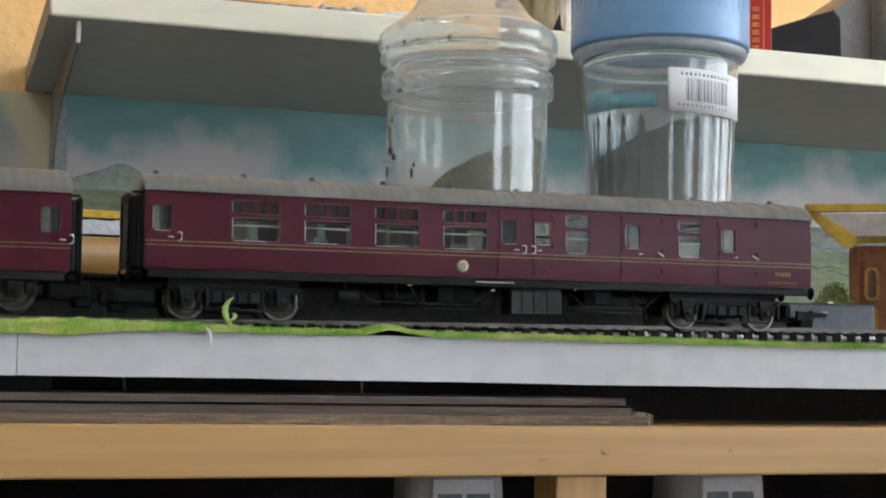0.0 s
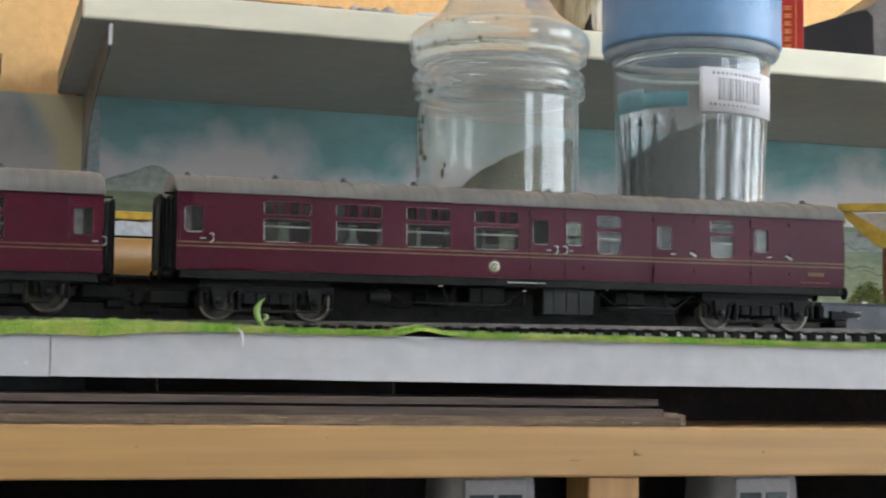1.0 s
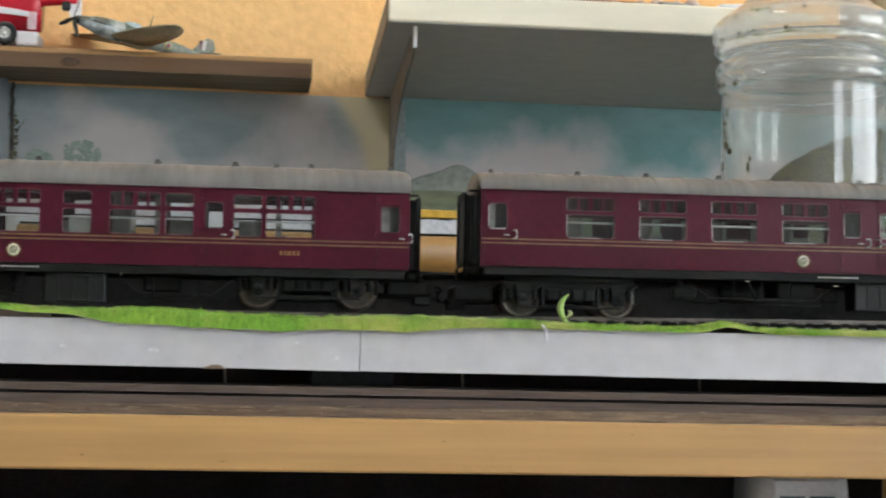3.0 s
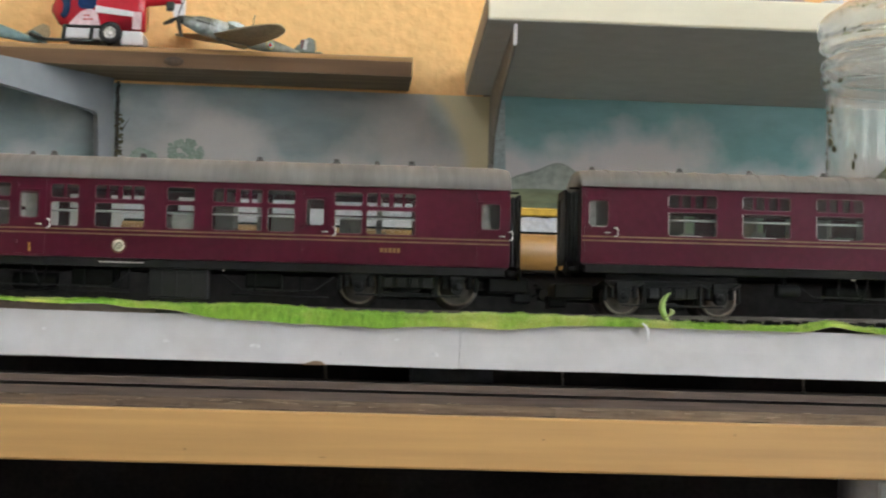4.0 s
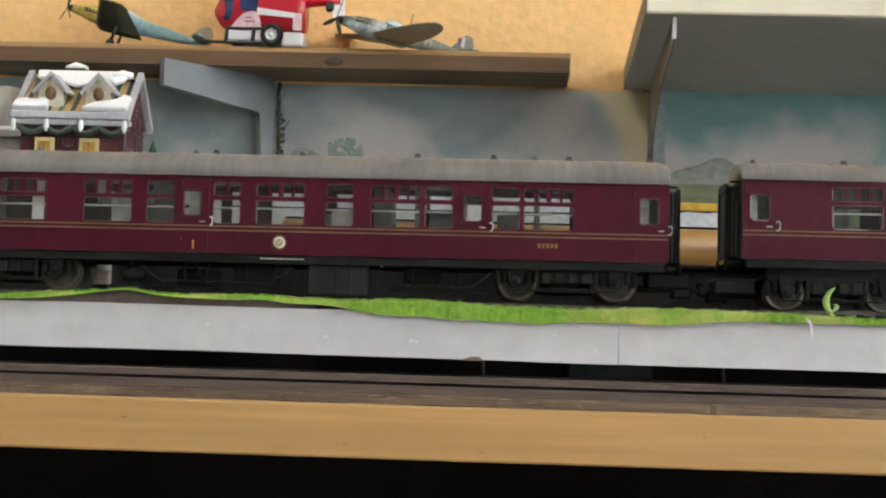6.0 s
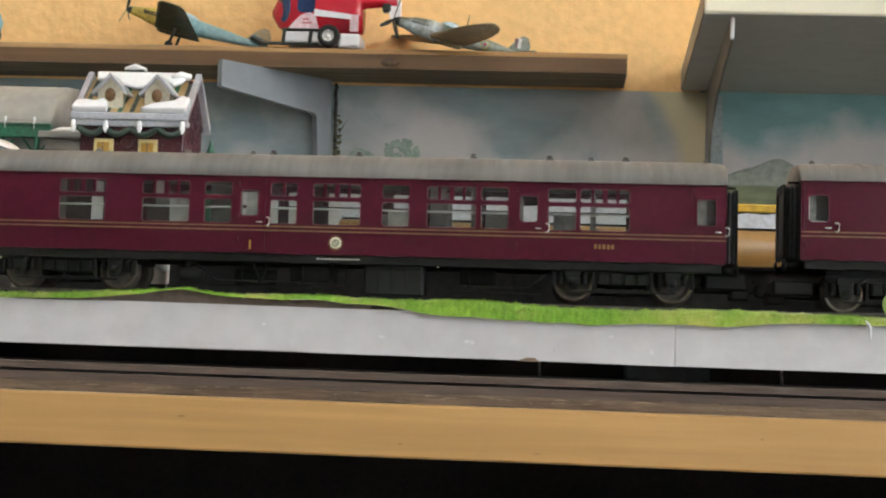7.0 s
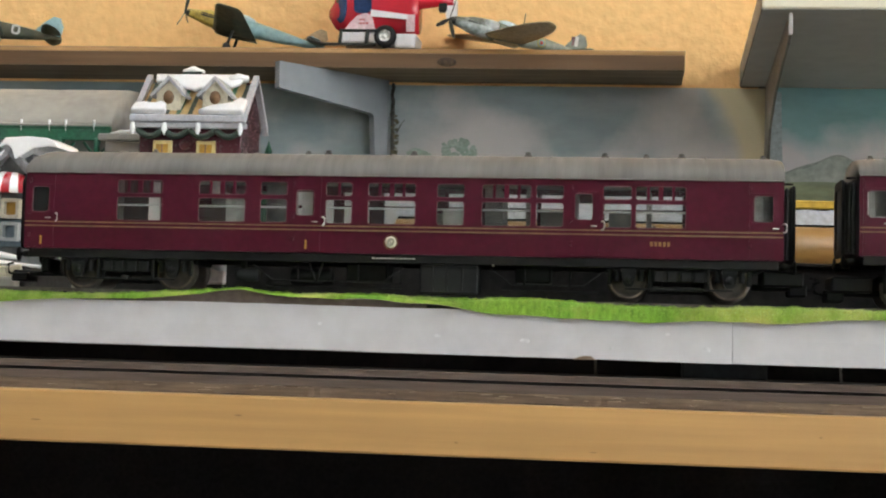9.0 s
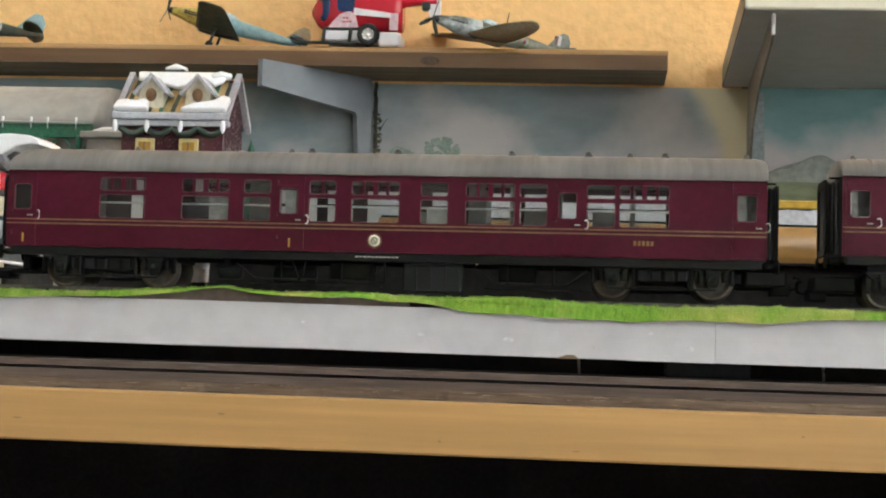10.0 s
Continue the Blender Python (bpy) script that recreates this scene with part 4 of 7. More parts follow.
def make_coach(name, label, at, tilt, length, roof_h, windows, doors, inner, vents, ribs, rail_z, bogies, rim, crest, number, ones, plain, sole_text, ends, patches=()):
    c = thing(name, label, "model coach", at, (0, -tilt, 0), "coaches of the train")
    holes = [(a, b, z0, z1) for a, b, _ in windows for z0, z1 in ((UP0, UP1), (LO0, LO1))] + [(d[2], d[3], DW0, DW1) for d in doors]
    part("body_side", bent(skin(0, length, holes)), MAROON, c, "maroon coach side with window openings")
    part("body_side", bent(skin(0, length, holes), True), MAROON, c, "maroon coach side")
    for u0, u1 in ((0.05, 0.9), (length - 0.9, length - 0.05)):
        part("body_end", box(u0, u1, 1.2, WIDE - 1.2, 0, H), SOLE if u0 < 1 or ends == "c" else MAROON, c, "dark coach end")
    part("floor_pan", box(0.5, length - 0.5, 1.4, WIDE - 1.4, -0.4, 0.9), UNDER, c)
    sb = part("solebar", join(box(1.5, length - 1.5, 1.2, 3.4, -3.0, -0.15, 0.25), box(1.5, length - 1.5, WIDE - 3.4, WIDE - 1.2, -3.0, -0.15, 0.25), box(1.0, length - 1.0, 1.0, WIDE - 1.0, -0.6, -0.1)), SOLE, c, "dark underframe solebar")
    # roof with rounded ends
    secs = []
    for u in (-0.3, 0.2, 1.0, 2.4, 4.5, 8.0, *[8 + (length - 16) * k / 20 for k in range(1, 20)], length - 8, length - 4.5, length - 2.4, length - 1.0, length - 0.2, length + 0.3):
        e = min(1.0, max(0.0, (min(u, length - u) + 0.3) / 6.5))
        dome = 0.40 if (ends == "c" and u < length / 2) else 0.13 if not (ends == "b" and u > length / 2) else 0.03
        f = 1 - dome + dome * math.sqrt(max(0.0, 1 - (1 - e) ** 2))
        secs.append([(u, y, H + (z * f if z > 0 else z)) for y, z in roof_profile(roof_h)])
    rf = part("roof", loft(secs), ROOF_GREY, c, "dusty grey coach roof")
    part("gutter", join(box(0, length, -0.25, 0.35, H - 0.35, H + 0.05, 0.1), box(0, length, WIDE - 0.35, WIDE + 0.25, H - 0.35, H + 0.05, 0.1)), ROOF_GREY, rf)
    for u in ribs:
        prof = [(y, z) for y, z in roof_profile(roof_h + 0.42, 16)]
        part("roof_rib", loft([[(u - 0.22, y, H + z + 0.02) for y, z in prof], [(u + 0.22, y, H + z + 0.02) for y, z in prof]]), ROOF_GREY, rf)
    for u, big in vents:
        k = 0.62 if big else 0.48
        part("roof_vent", join(lathe([(1.15 * k, 0), (1.15 * k, 0.9 * k), (1.75 * k, 1.0 * k), (1.6 * k, 1.7 * k), (0.8 * k, 2.1 * k), (0.01, 2.15 * k)], 14, (u, WIDE / 2 - 5.5, H + roof_h - 0.2)),
                               box(u - 2.1 * k, u + 2.1 * k, WIDE / 2 - 6.4, WIDE / 2 - 4.6, H + roof_h - 0.9, H + roof_h + 0.1, 0.2)), VENT if big else ROOF_GREY, rf, "grey roof ventilator")
    for a, b, n in windows:
        coach_window(c, a, b, n, "maroon framed coach window", WHITE_PRINT if ends == "b" else GLINT_DULL)
    for d in doors:
        door(c, WHITE_PRINT if ends == "b" else GLINT_DULL, *d)
    for z in (9.1, 7.72):
        part("lining", bent(box(0.2, length - 0.2, -0.30, -0.02, z - 0.26, z + 0.26)), GOLD, c, "dull gold lining band")
    # inside: corridor wall, compartments and seats
    for a, b, z1 in inner:
        part("corridor_wall", box(a, b, 12.5, 13.2, 0.9, abs(z1)), PARTITION if z1 > 0 else RACK, c)
    # pale panels added behind panes to paint their bright patches and reflections
    for a, b, z0, z1 in patches:
        part("window_blind", box(a, b, 0.92, 1.02, z0, z1), PATCH_WHITE if z0 > 10 and z1 < 18.5 else PATCH_GREY, c, "pale panel for a bright patch in the pane")
    if ends == "b":
        part("luggage_rack", box(28, 126, 9.0, 9.8, 17.6, 25.2), RACK, c, "dark red brown upper lining")
    u = 12.0
    k = 0
    while u < length - 12:
        part("compartment_wall", box(u, u + 0.8, 13.2, WIDE - 1.3, 0.9, 23), PARTITION, c)
        part("bench_seat", join(box(u + 0.8, u + 5.5, 14, WIDE - 1.5, 0.9, 5, 0.6), box(u + 0.8, u + 2.6, 14, WIDE - 1.5, 5, 12.0, 0.6)), SEAT, c, "brown compartment seat")
        u += 25.2
        k += 1
    for ex, s in ((0.0, -1), (length, 1)):
        if not (ends == "b" and s == 1):
            gangway(c, ex, s)
        for y in (7.5, WIDE - 7.5):
            part("buffer", join(lathe([(1.15, 0), (1.15, 3.0), (0.8, 3.0), (0.8, 4.2), (2.3, 4.4), (2.5, 4.9), (1.6, 5.3), (0.01, 5.4)] if s == 1 else
                                      [(1.15, 0), (1.15, -3.0), (0.8, -3.0), (0.8, -4.2), (2.3, -4.4), (2.5, -4.9), (1.6, -5.3), (0.01, -5.4)], 16, (ex - s * 0.5, y, -1.7), "x")), UNDER, c, "black buffer")
        part("coupling", join(box(min(ex - s * 9, ex + s * 9.5), max(ex - s * 9, ex + s * 9.5), WIDE / 2 - 2.6, WIDE / 2 + 2.6, rail_z + 4.2, rail_z + 6.2, 0.4),
                              box(min(ex - s * 6, ex + s * (7.5 if (s > 0) == (ends == "c") else -3)), max(ex - s * 6, ex + s * (7.5 if (s > 0) == (ends == "c") else -3)), WIDE / 2 - 9, WIDE / 2 + 9, rail_z + 5.2, rail_z + 10.4, 0.6),
                              box(min(ex + s * 3, ex + s * 9), max(ex + s * 3, ex + s * 9), WIDE / 2 - 5.5, WIDE / 2 + 5.5, rail_z + 2.2, rail_z + 5.4, 0.5),
                              tube([(ex + s * 9, WIDE / 2, rail_z + 4.5), (ex + s * 12, WIDE / 2, rail_z + 5.2), (ex + s * 12.5, WIDE / 2, rail_z + 8.3), (ex + s * 10.5, WIDE / 2, rail_z + 8.8)], 0.5, 6)), UNDER, c, "black tension lock coupling")
    for bx in bogies:
        bogie(c, bx, rail_z, rim)
    # underframe gear
    bb = part("battery_box", join(box(plain[0], plain[1], 2.2, 12, -12.6, -3.0, 0.4), *[box(plain[0] + q, plain[0] + q + 0.5, 1.9, 2.4, -12.0, -3.6, 0.1) for q in (4.2, 9.0, 14.0)], box(plain[0], plain[1], 1.9, 2.3, -12.6, -12.0, 0.1)), BOX_GREY, c, "ribbed dark battery box")
    part("box_lid", box(plain[0] + 0.5, plain[1] - 0.5, 2.0, 2.2, -4.3, -3.3, 0.1), SOLE, bb)
    for t0, t1 in ((plain[0] - 58, plain[0] - 6), (plain[1] + 4, plain[1] + 42)):
        part("truss_rod", join(tube([(t0, 6, -4), (t0 + 7, 6, -9.2), (t1 - 7, 6, -9.2), (t1, 6, -4)], 0.3, 6)), ROD_GREY, c, "worn grey truss rod")
        part("brake_rod", tube([(t0 + 3, 14, -10.6), (t1 - 2, 14, -10.8)], 0.25, 6), ROD_GREY, c, "thin grey brake rod")
        for q in (0.3, 0.7):
            part("rod_hanger", box(t0 + (t1 - t0) * q - 0.3, t0 + (t1 - t0) * q + 0.3, 5.6, 6.4, -9.6, -3, 0.1), SOLE, c)
    part("dynamo", join(lathe([(0.01, 0), (2.2, 0.2), (2.4, 1), (2.4, 7.5), (1.5, 8.2), (0.01, 8.4)], 16, (plain[0] - 64, 7, -7.4), "x"), box(plain[0] - 62, plain[0] - 60.5, 5.5, 8.5, -5.5, -3, 0.2)), SOLE, c, "dark grey dynamo")
    part("step_bracket", join(tube([(plain[0] - 10, 3.2, -3), (plain[0] - 11.5, 3.2, -9.8), (plain[0] - 6.5, 3.2, -9.8), (plain[0] - 6.5, 3.2, -3)], 0.35, 6)), UNDER, c)
    part("air_cylinder", lathe([(0.01, 0), (2.6, 0.3), (2.8, 1), (2.8, 14), (2.6, 14.7), (0.01, 15)], 16, (plain[0] - 46, 12, -7.5), "x"), UNDER, c)
    for q, z in ((-39.5, -3.6), (-8.0, -4.6)):
        part("pipe_clip", box(plain[0] + q, plain[0] + q + 1.4, 1.0, 1.6, z, z + 0.5, 0.1), CREAM if ends == "b" else UNDER, c, "bright pipe clip" if ends == "b" else "")
    part("vee_hanger", join(tube([(plain[0] - 38, 2.8, -3), (plain[0] - 35.5, 2.8, -10)], 0.4, 6), tube([(plain[0] - 33, 2.8, -3), (plain[0] - 35.5, 2.8, -10)], 0.4, 6), tube([(plain[0] - 44, 2.8, -9.6), (plain[0] - 33, 2.8, -10)], 0.35, 6)), UNDER, c)
    part("equipment_box", box(plain[0] - 26, plain[0] - 12, 8, 22, -9, -3, 0.5), UNDER, c)
    part("equipment_box", box(plain[1] + 12, plain[1] + 24, 10, 24, -8.4, -3, 0.5), UNDER, c)
    part("lamp_socket", box(plain[1] + 4.8, plain[1] + 5.5, 1.2, 2.4, -3.5, -2.8, 0.2), CREAM, c, "small cream socket")
    # printing
    e = part("crest", bent(moved(lathe([(0.01, -0.1), (1.95, -0.1), (1.95, 0.1)], 28, axis="y"), pose(crest, -0.12, 4.0))), CREAM, c, "round cream crest")
    for q in range(9 if ends == "b" else 0):
        part("lettering_bar", bent(box(number - 3 + q * 1.4, number - 3 + q * 1.4 + 1.0, -0.12, 0, 1.5, 1.9)), GOLD, c)
    if ends == "b":
        part("hook_tip", tube([(length + 12.6, WIDE / 2 - 6, rail_z + 8.2), (length + 14.6, WIDE / 2 - 6, rail_z + 8.5), (length + 13.6, WIDE / 2 - 6, rail_z + 5.4)], 0.3, 6), WHITE_PRINT, c, "white coupling hook tip")
        part("coupling_bar", prism([(length + 1, rail_z + 5), (length + 14, rail_z + 6.4), (length + 14, rail_z + 7.6), (length + 1, rail_z + 8.5)], WIDE / 2 - 7, WIDE / 2 - 5), UNDER, c)
    part("crest_rim", bent(moved(ring(rounded(-2.5, 2.5, -2.5, 2.5, 2.49, 7), rounded(-2.2, 2.2, -2.2, 2.2, 2.19, 7), -0.14, -0.02), pose(crest, 0, 4.0))), GOLD, e, "thin dull gold ring")
    part("crest_device", bent(moved(ring(rounded(-1.15, 1.15, -1.3, 1.3, 1.1), rounded(-0.55, 0.55, -0.7, 0.7, 0.5), -0.30, -0.2), pose(crest, 0, 4.0, 0, 25, 0))), CREST_GREY, e, "grey printed crest device")
    part("crest_device", bent(moved(box(-0.28, 0.28, -0.30, -0.2, -0.6, 0.6), pose(crest, 0, 4.0, 0, -20, 0))), CREST_GREY, e)
    for q in range(5):
        part("number_bar", bent(box(number + q * 1.4, number + q * 1.4 + 0.95, -0.14, 0, 4.1, 5.6)), NUMBER_GOLD, c)
    for u in ones:
        words("1", 6.4, YELLOW_MARK, "class_number", c, (u, bow(4) - 0.22, 3.2), "yellow figure one")
    for q in range(11):
        part("lettering_bar", box(sole_text + q * 1.35, sole_text + q * 1.35 + 1.05, 1.1, 1.25, -1.62, -1.2), WHITE_PRINT, sb)
    return c


# white and grey for the painted light patches in coach panes
PATCH_WHITE = mat("white_pane_patch", (0.95, 0.95, 0.96), (0.90, 0.90, 0.92), rough=0.5, s1=40, dirt=0.03)
PATCH_GREY = mat("grey_pane_patch", (0.47, 0.47, 0.455), (0.36, 0.36, 0.355), rough=0.8, s1=200)
# dimmer colour for the painted window glints of the composite coach
GLINT_DULL = mat("dull_edge_glint", (0.17, 0.10, 0.11), (0.11, 0.05, 0.06), rough=0.45, metal=0.3, s1=80)
NUMBER_GOLD = mat("number_gold", (0.27, 0.165, 0.045), (0.19, 0.11, 0.04), rough=0.45)
make_coach("brake_coach", "maroon model brake coach with grey ribbed roof on the track", (75.5, 525, 33.4), 0.28, 255, 7.0,
           [(29.4, 46.1, 4), (54.7, 71.3, 4), (80.0, 96.3, 4), (105.2, 121.9, 4), (152.5, 162.0, 1), (198.2, 207.7, 1)],
           [(1.2, 10.6, 2.5, 9.0, 1.5), (126.2, 134.8, 127.1, 133.3, 126.4), (139.6, 147.4, 140.1, 146.5, 147.2),
            (174.7, 191.6, 176.1, 182.4, 175.0, True), (214.8, 231.5, 216.0, 222.2, 215.0, True)],
           [(1, 28, 25), (36, 41, 12), (48, 54, 25), (61, 66, 13), (73, 79, 25), (90, 97, 12), (98, 104, 25), (112, 119, 13), (164, 175, 25), (184, 197, 25)],
           [(5.1, 0), (35.6, 1), (60.1, 1), (86.2, 1), (111.5, 1), (138.1, 1), (178.7, 1), (210.3, 1), (244.3, 1)],
           [9.8 + 10.25 * k for k in range(24)], -16.9, (31.7, 220.0), WHEEL, 112.7, 239.3, [], (132.0, 151.8), 118.2, "b", [(2.8, 5.0, 12.9, 20.8), (217.6, 221.9, 12.9, 20.8), (199.0, 207.0, 10.0, 15.6)])
make_coach("composite_coach", "maroon model composite coach with plain grey roof on the track", (-205.5, 525, 29.7), 0.28, 257, 9.0,
           [(32.6, 48.6, 4), (61.2, 77.6, 4), (82.6, 92.0, 1), (105.1, 114.3, 2), (119.5, 135.8, 4), (142.9, 152.2, 1), (158.0, 174.5, 4), (176.0, 185.3, 1), (198.2, 207.7, 1), (208.9, 225.4, 4)],
           [(1.6, 10.4, 2.6, 8.7, 1.8), (93.9, 103.6, 95.1, 101.3, 94.2), (187.6, 197.2, 188.9, 195.0, 187.9), (245.9, 256.2, 247.2, 253.6, 246.2)],
           [(11, 31, 25), (31, 45, -25), (60, 69.5, -17), (70, 78, 17), (82, 93, 24), (120, 130, 11), (141, 149, 15), (158, 163.5, 24), (172, 174, 24), (177, 186, 16), (200, 208, 16), (212.5, 214, 24), (228, 256, 25)],
           [(41.7, 0), (73.6, 0), (96.3, 0), (103.3, 1), (133.2, 1), (172.4, 1), (198.4, 1), (212.3, 0), (224.1, 1), (251.0, 0)],
           [30.0, 78.0, 126.0, 180.5, 232.0], -13.2, (35.5, 223.5), RIM_RUST, 127.7, 213.8, [98.7, 6.0], (137.5, 157.0), 121.3, "c", [(43.6, 47.6, 10.1, 18.0), (44.9, 47.6, 19.6, 23.2), (70.6, 77.2, 9.99, 17.9), (65.8, 68.6, 19.6, 23.6), (145.0, 151.8, 9.98, 15.0), (247.5, 250.4, 12.9, 20.8), (96.9, 100.6, 12.9, 20.6)])

# ---- wall shelves, brackets, painted backdrop ----
LIP, R_UNDER, R_TOP = 1011.0, 220.9, 240.6
L_LIP, L_UNDER, L_TOP = 1242.0, 221.8, 238.6
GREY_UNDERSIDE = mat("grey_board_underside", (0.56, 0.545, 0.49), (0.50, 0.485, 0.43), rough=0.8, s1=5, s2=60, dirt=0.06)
rs = thing("white_shelf", "deep white painted shelf board on steel brackets", "shelf")
def skewed(x0, x1, y0, y1, z0, z1, b, end):
    """A board whose end is cut out of square: it lies further in by end at the wall."""
    bm = box(x0, x1, y0, y1, z0, z1, b, 3)
    for v in bm.verts:
        if v.co.x < (x0 + x1) / 2:
            v.co.x += end * (v.co.y - y0) / (y1 - y0)
    return bm


part("shelf_board", skewed(82, 1500, LIP, WALL_Y - 0.5, R_UNDER, R_TOP, 1.6, 7), SHELF_WHITE, rs, "white painted board")
# thin end and underside panels, darker than the white board
end = box(81.55, 82.6, LIP + 3, WALL_Y - 0.6, R_UNDER + 0.2, R_TOP - 1.8)
for v in end.verts:
    v.co.x += 7 * (v.co.y - LIP) / (WALL_Y - 0.5 - LIP)
part("bare_end", end, BRACKET_STEEL, rs, "brown end of the board")
part("underside", skewed(82.8, 1499, LIP + 1.5, WALL_Y - 0.6, R_UNDER - 0.35, R_UNDER + 0.4, 0, 7), GREY_UNDERSIDE, rs, "grey underside of the board")


def steel_bracket(parent, x, skew):
    """A pressed bracket: deep curved web under the board and a leg down the wall."""
    pts = [(0, 0), (0, -13), (18, -17), (70, -20), (150, -27), (215, -44), (252, -78), (268, -130), (278, -160), (283, -160), (283, 0)]
    web = prism([(1024 + a, R_UNDER - 0.2 + b) for a, b in pts], x - 0.9, x + 0.9, "yz")
    for v in web.verts:
        v.co.x += skew * (v.co.y - 1024) / 283
    b = part("bracket", web, BRACKET_STEEL, parent, "thin brown steel bracket")
    part("tip", box(x - 1.2, x + 1.3, 1022.0, 1025.4, R_UNDER - 14.4, R_UNDER - 0.4, 0.5, 2), WHITE_TIP, b, "white plastic bracket tip")
    part("wall_leg", box(x + skew - 6, x + skew + 6, 1306.5, WALL_Y - 0.4, R_UNDER - 185, R_UNDER - 0.4, 0.4), BRACKET_STEEL, b)


steel_bracket(rs, 101, 9)
steel_bracket(rs, 1180, 9)
ls = thing("wooden_shelf", "narrow brown stained wooden shelf on the wall", "shelf")
part("shelf_board", prism([(L_LIP, L_UNDER + 0.4), (L_LIP, L_TOP - 5.0), (L_LIP + 6, L_TOP - 5.0), (L_LIP + 6, L_TOP - 0.05), (WALL_Y - 0.5, L_TOP), (WALL_Y - 0.5, L_UNDER + 0.4)], -1300, 41.5, "yz"), SHELF_WOOD, ls, "dark brown stained plank")
# rounded edge with its catch of light put into the colour
part("worn_edge", prism([(L_LIP - 0.3, L_TOP - 4.9), (L_LIP, L_TOP - 3.4), (L_LIP + 1.6, L_TOP - 1.4), (L_LIP + 4.2, L_TOP - 0.3), (L_LIP + 6.4, L_TOP + 0.1), (L_LIP + 6.4, L_TOP - 0.8), (L_LIP + 1, L_TOP - 4.9)], -1300, 41.8, "yz"), SHELF_EDGE_LIT, ls, "rounded plank edge in a paler colour, as if lit from above")
part("underside", box(-1299, 41.3, L_LIP + 0.6, WALL_Y - 0.8, L_UNDER, L_UNDER + 0.39), mat("bare_plank_underside", (0.25, 0.19, 0.115), (0.18, 0.135, 0.08), rough=0.85, s1=10, s2=120, stretch=(0.1, 1, 1)), ls, "bare olive brown underside")
part("screw", lathe([(0.01, 0), (1.6, 0), (1.4, 0.6), (0.01, 0.8)], 12, (41.6, 1280, 228), "x"), SLEEPER, ls)
part("knot", moved(lathe([(0.01, -0.2), (3.2, -0.2), (3.4, 0.1)], 18, axis="y"), Matrix.Translation((-146, 1241.9, 227.0)) @ Matrix.Diagonal((2.3, 1, 1.1, 1))), DARK_KNOT, ls, "dark knot in the plank")


def plank_bracket(parent, x0, y0, x1, y1):
    """A grey painted plywood angle bracket: arm under the shelf, leg down the wall."""
    d = Vector((x1 - x0, y1 - y0, 0))
    n = d.length
    outline = [(0, 0), (n, 0), (n, -125), (n - 8.5, -125), (n - 15.5, -32.5), (n - 17, -30.6), (n - 19, -29.8), (4, -21.6), (0, -21.2)]
    bm = prism(outline, -3, 3)
    moved(bm, Matrix.Translation((x0, y0, L_UNDER - 0.15)) @ Matrix.Rotation(math.atan2(d.y, d.x), 4, "Z"))
    part("bracket", bm, BRACKET_GREY, parent, "grey painted plywood angle bracket")


plank_bracket(ls, -277, 1215, -203, 1302)
plank_bracket(ls, -860, 1232, -800, 1302)


def scenic(name, seed, sky, cloud, haze, warm):
    """Printed sky with soft clouds; the pattern is part of the print."""
    m = mat(name, sky, cloud, rough=0.7, s1=7.5, s2=55, dirt=0.12, bump=0.05, mix=(0.40, 0.60), stretch=(0.75, 1, 1.7))
    n, li = m.node_tree.nodes, m.node_tree.links
    b = n["Principled BSDF"]
    src = b.inputs["Base Color"].links[0].from_socket
    tc, nz, r, mx, sep, r2, mx2, ad = (n.new("ShaderNodeTexCoord"), n.new("ShaderNodeTexNoise"), n.new("ShaderNodeMapRange"), n.new("ShaderNodeMix"),
                                       n.new("ShaderNodeSeparateXYZ"), n.new("ShaderNodeMapRange"), n.new("ShaderNodeMix"), n.new("ShaderNodeMath"))
    nz.inputs["Scale"].default_value, nz.inputs["Detail"].default_value = 10, 5
    li.new(tc.outputs["Object"], nz.inputs["Vector"])
    li.new(tc.outputs["Object"], sep.inputs[0])
    # clouds gather towards the printed horizon
    ad.operation = "MULTIPLY_ADD"
    ad.inputs[1].default_value = -3.4
    ad.inputs[2].default_value = 0.635
    li.new(sep.outputs["Z"], ad.inputs[0])
    sm = n.new("ShaderNodeMath")
    sm.operation = "ADD"
    li.new(ad.outputs[0], sm.inputs[0])
    li.new(nz.outputs["Fac"], sm.inputs[1])
    r.inputs["From Min"].default_value, r.inputs["From Max"].default_value = 0.44, 0.60
    li.new(sm.outputs[0], r.inputs["Value"])
    mx.data_type = "RGBA"
    mx.inputs["B"].default_value = (*haze, 1)
    li.new(r.outputs[0], mx.inputs["Factor"])
    li.new(src, mx.inputs["A"])
    li.new(mx.outputs["Result"], b.inputs["Base Color"])
    return m


SKY_R = scenic("printed_sky", 1, (0.235, 0.46, 0.46), (0.31, 0.52, 0.52), (0.74, 0.705, 0.70), 0)
SKY_L = scenic("printed_sky_faded", 2, (0.27, 0.35, 0.365), (0.38, 0.405, 0.41), (0.54, 0.53, 0.52), 0)
HILL_BODY = mat("printed_pale_hill", (0.50, 0.53, 0.47), (0.40, 0.45, 0.40), rough=0.7, s1=30, s2=200)
HILL = mat("printed_hill", (0.36, 0.39, 0.35), (0.30, 0.33, 0.30), rough=0.7, s1=30, s2=200)
FIELD = mat("printed_field", (0.30, 0.34, 0.20), (0.20, 0.29, 0.22), rough=0.7, s1=18, s2=150, mix=(0.42, 0.58), stretch=(0.5, 1, 1.5))
STREAM = mat("printed_dark_line", (0.10, 0.14, 0.14), rough=0.7)


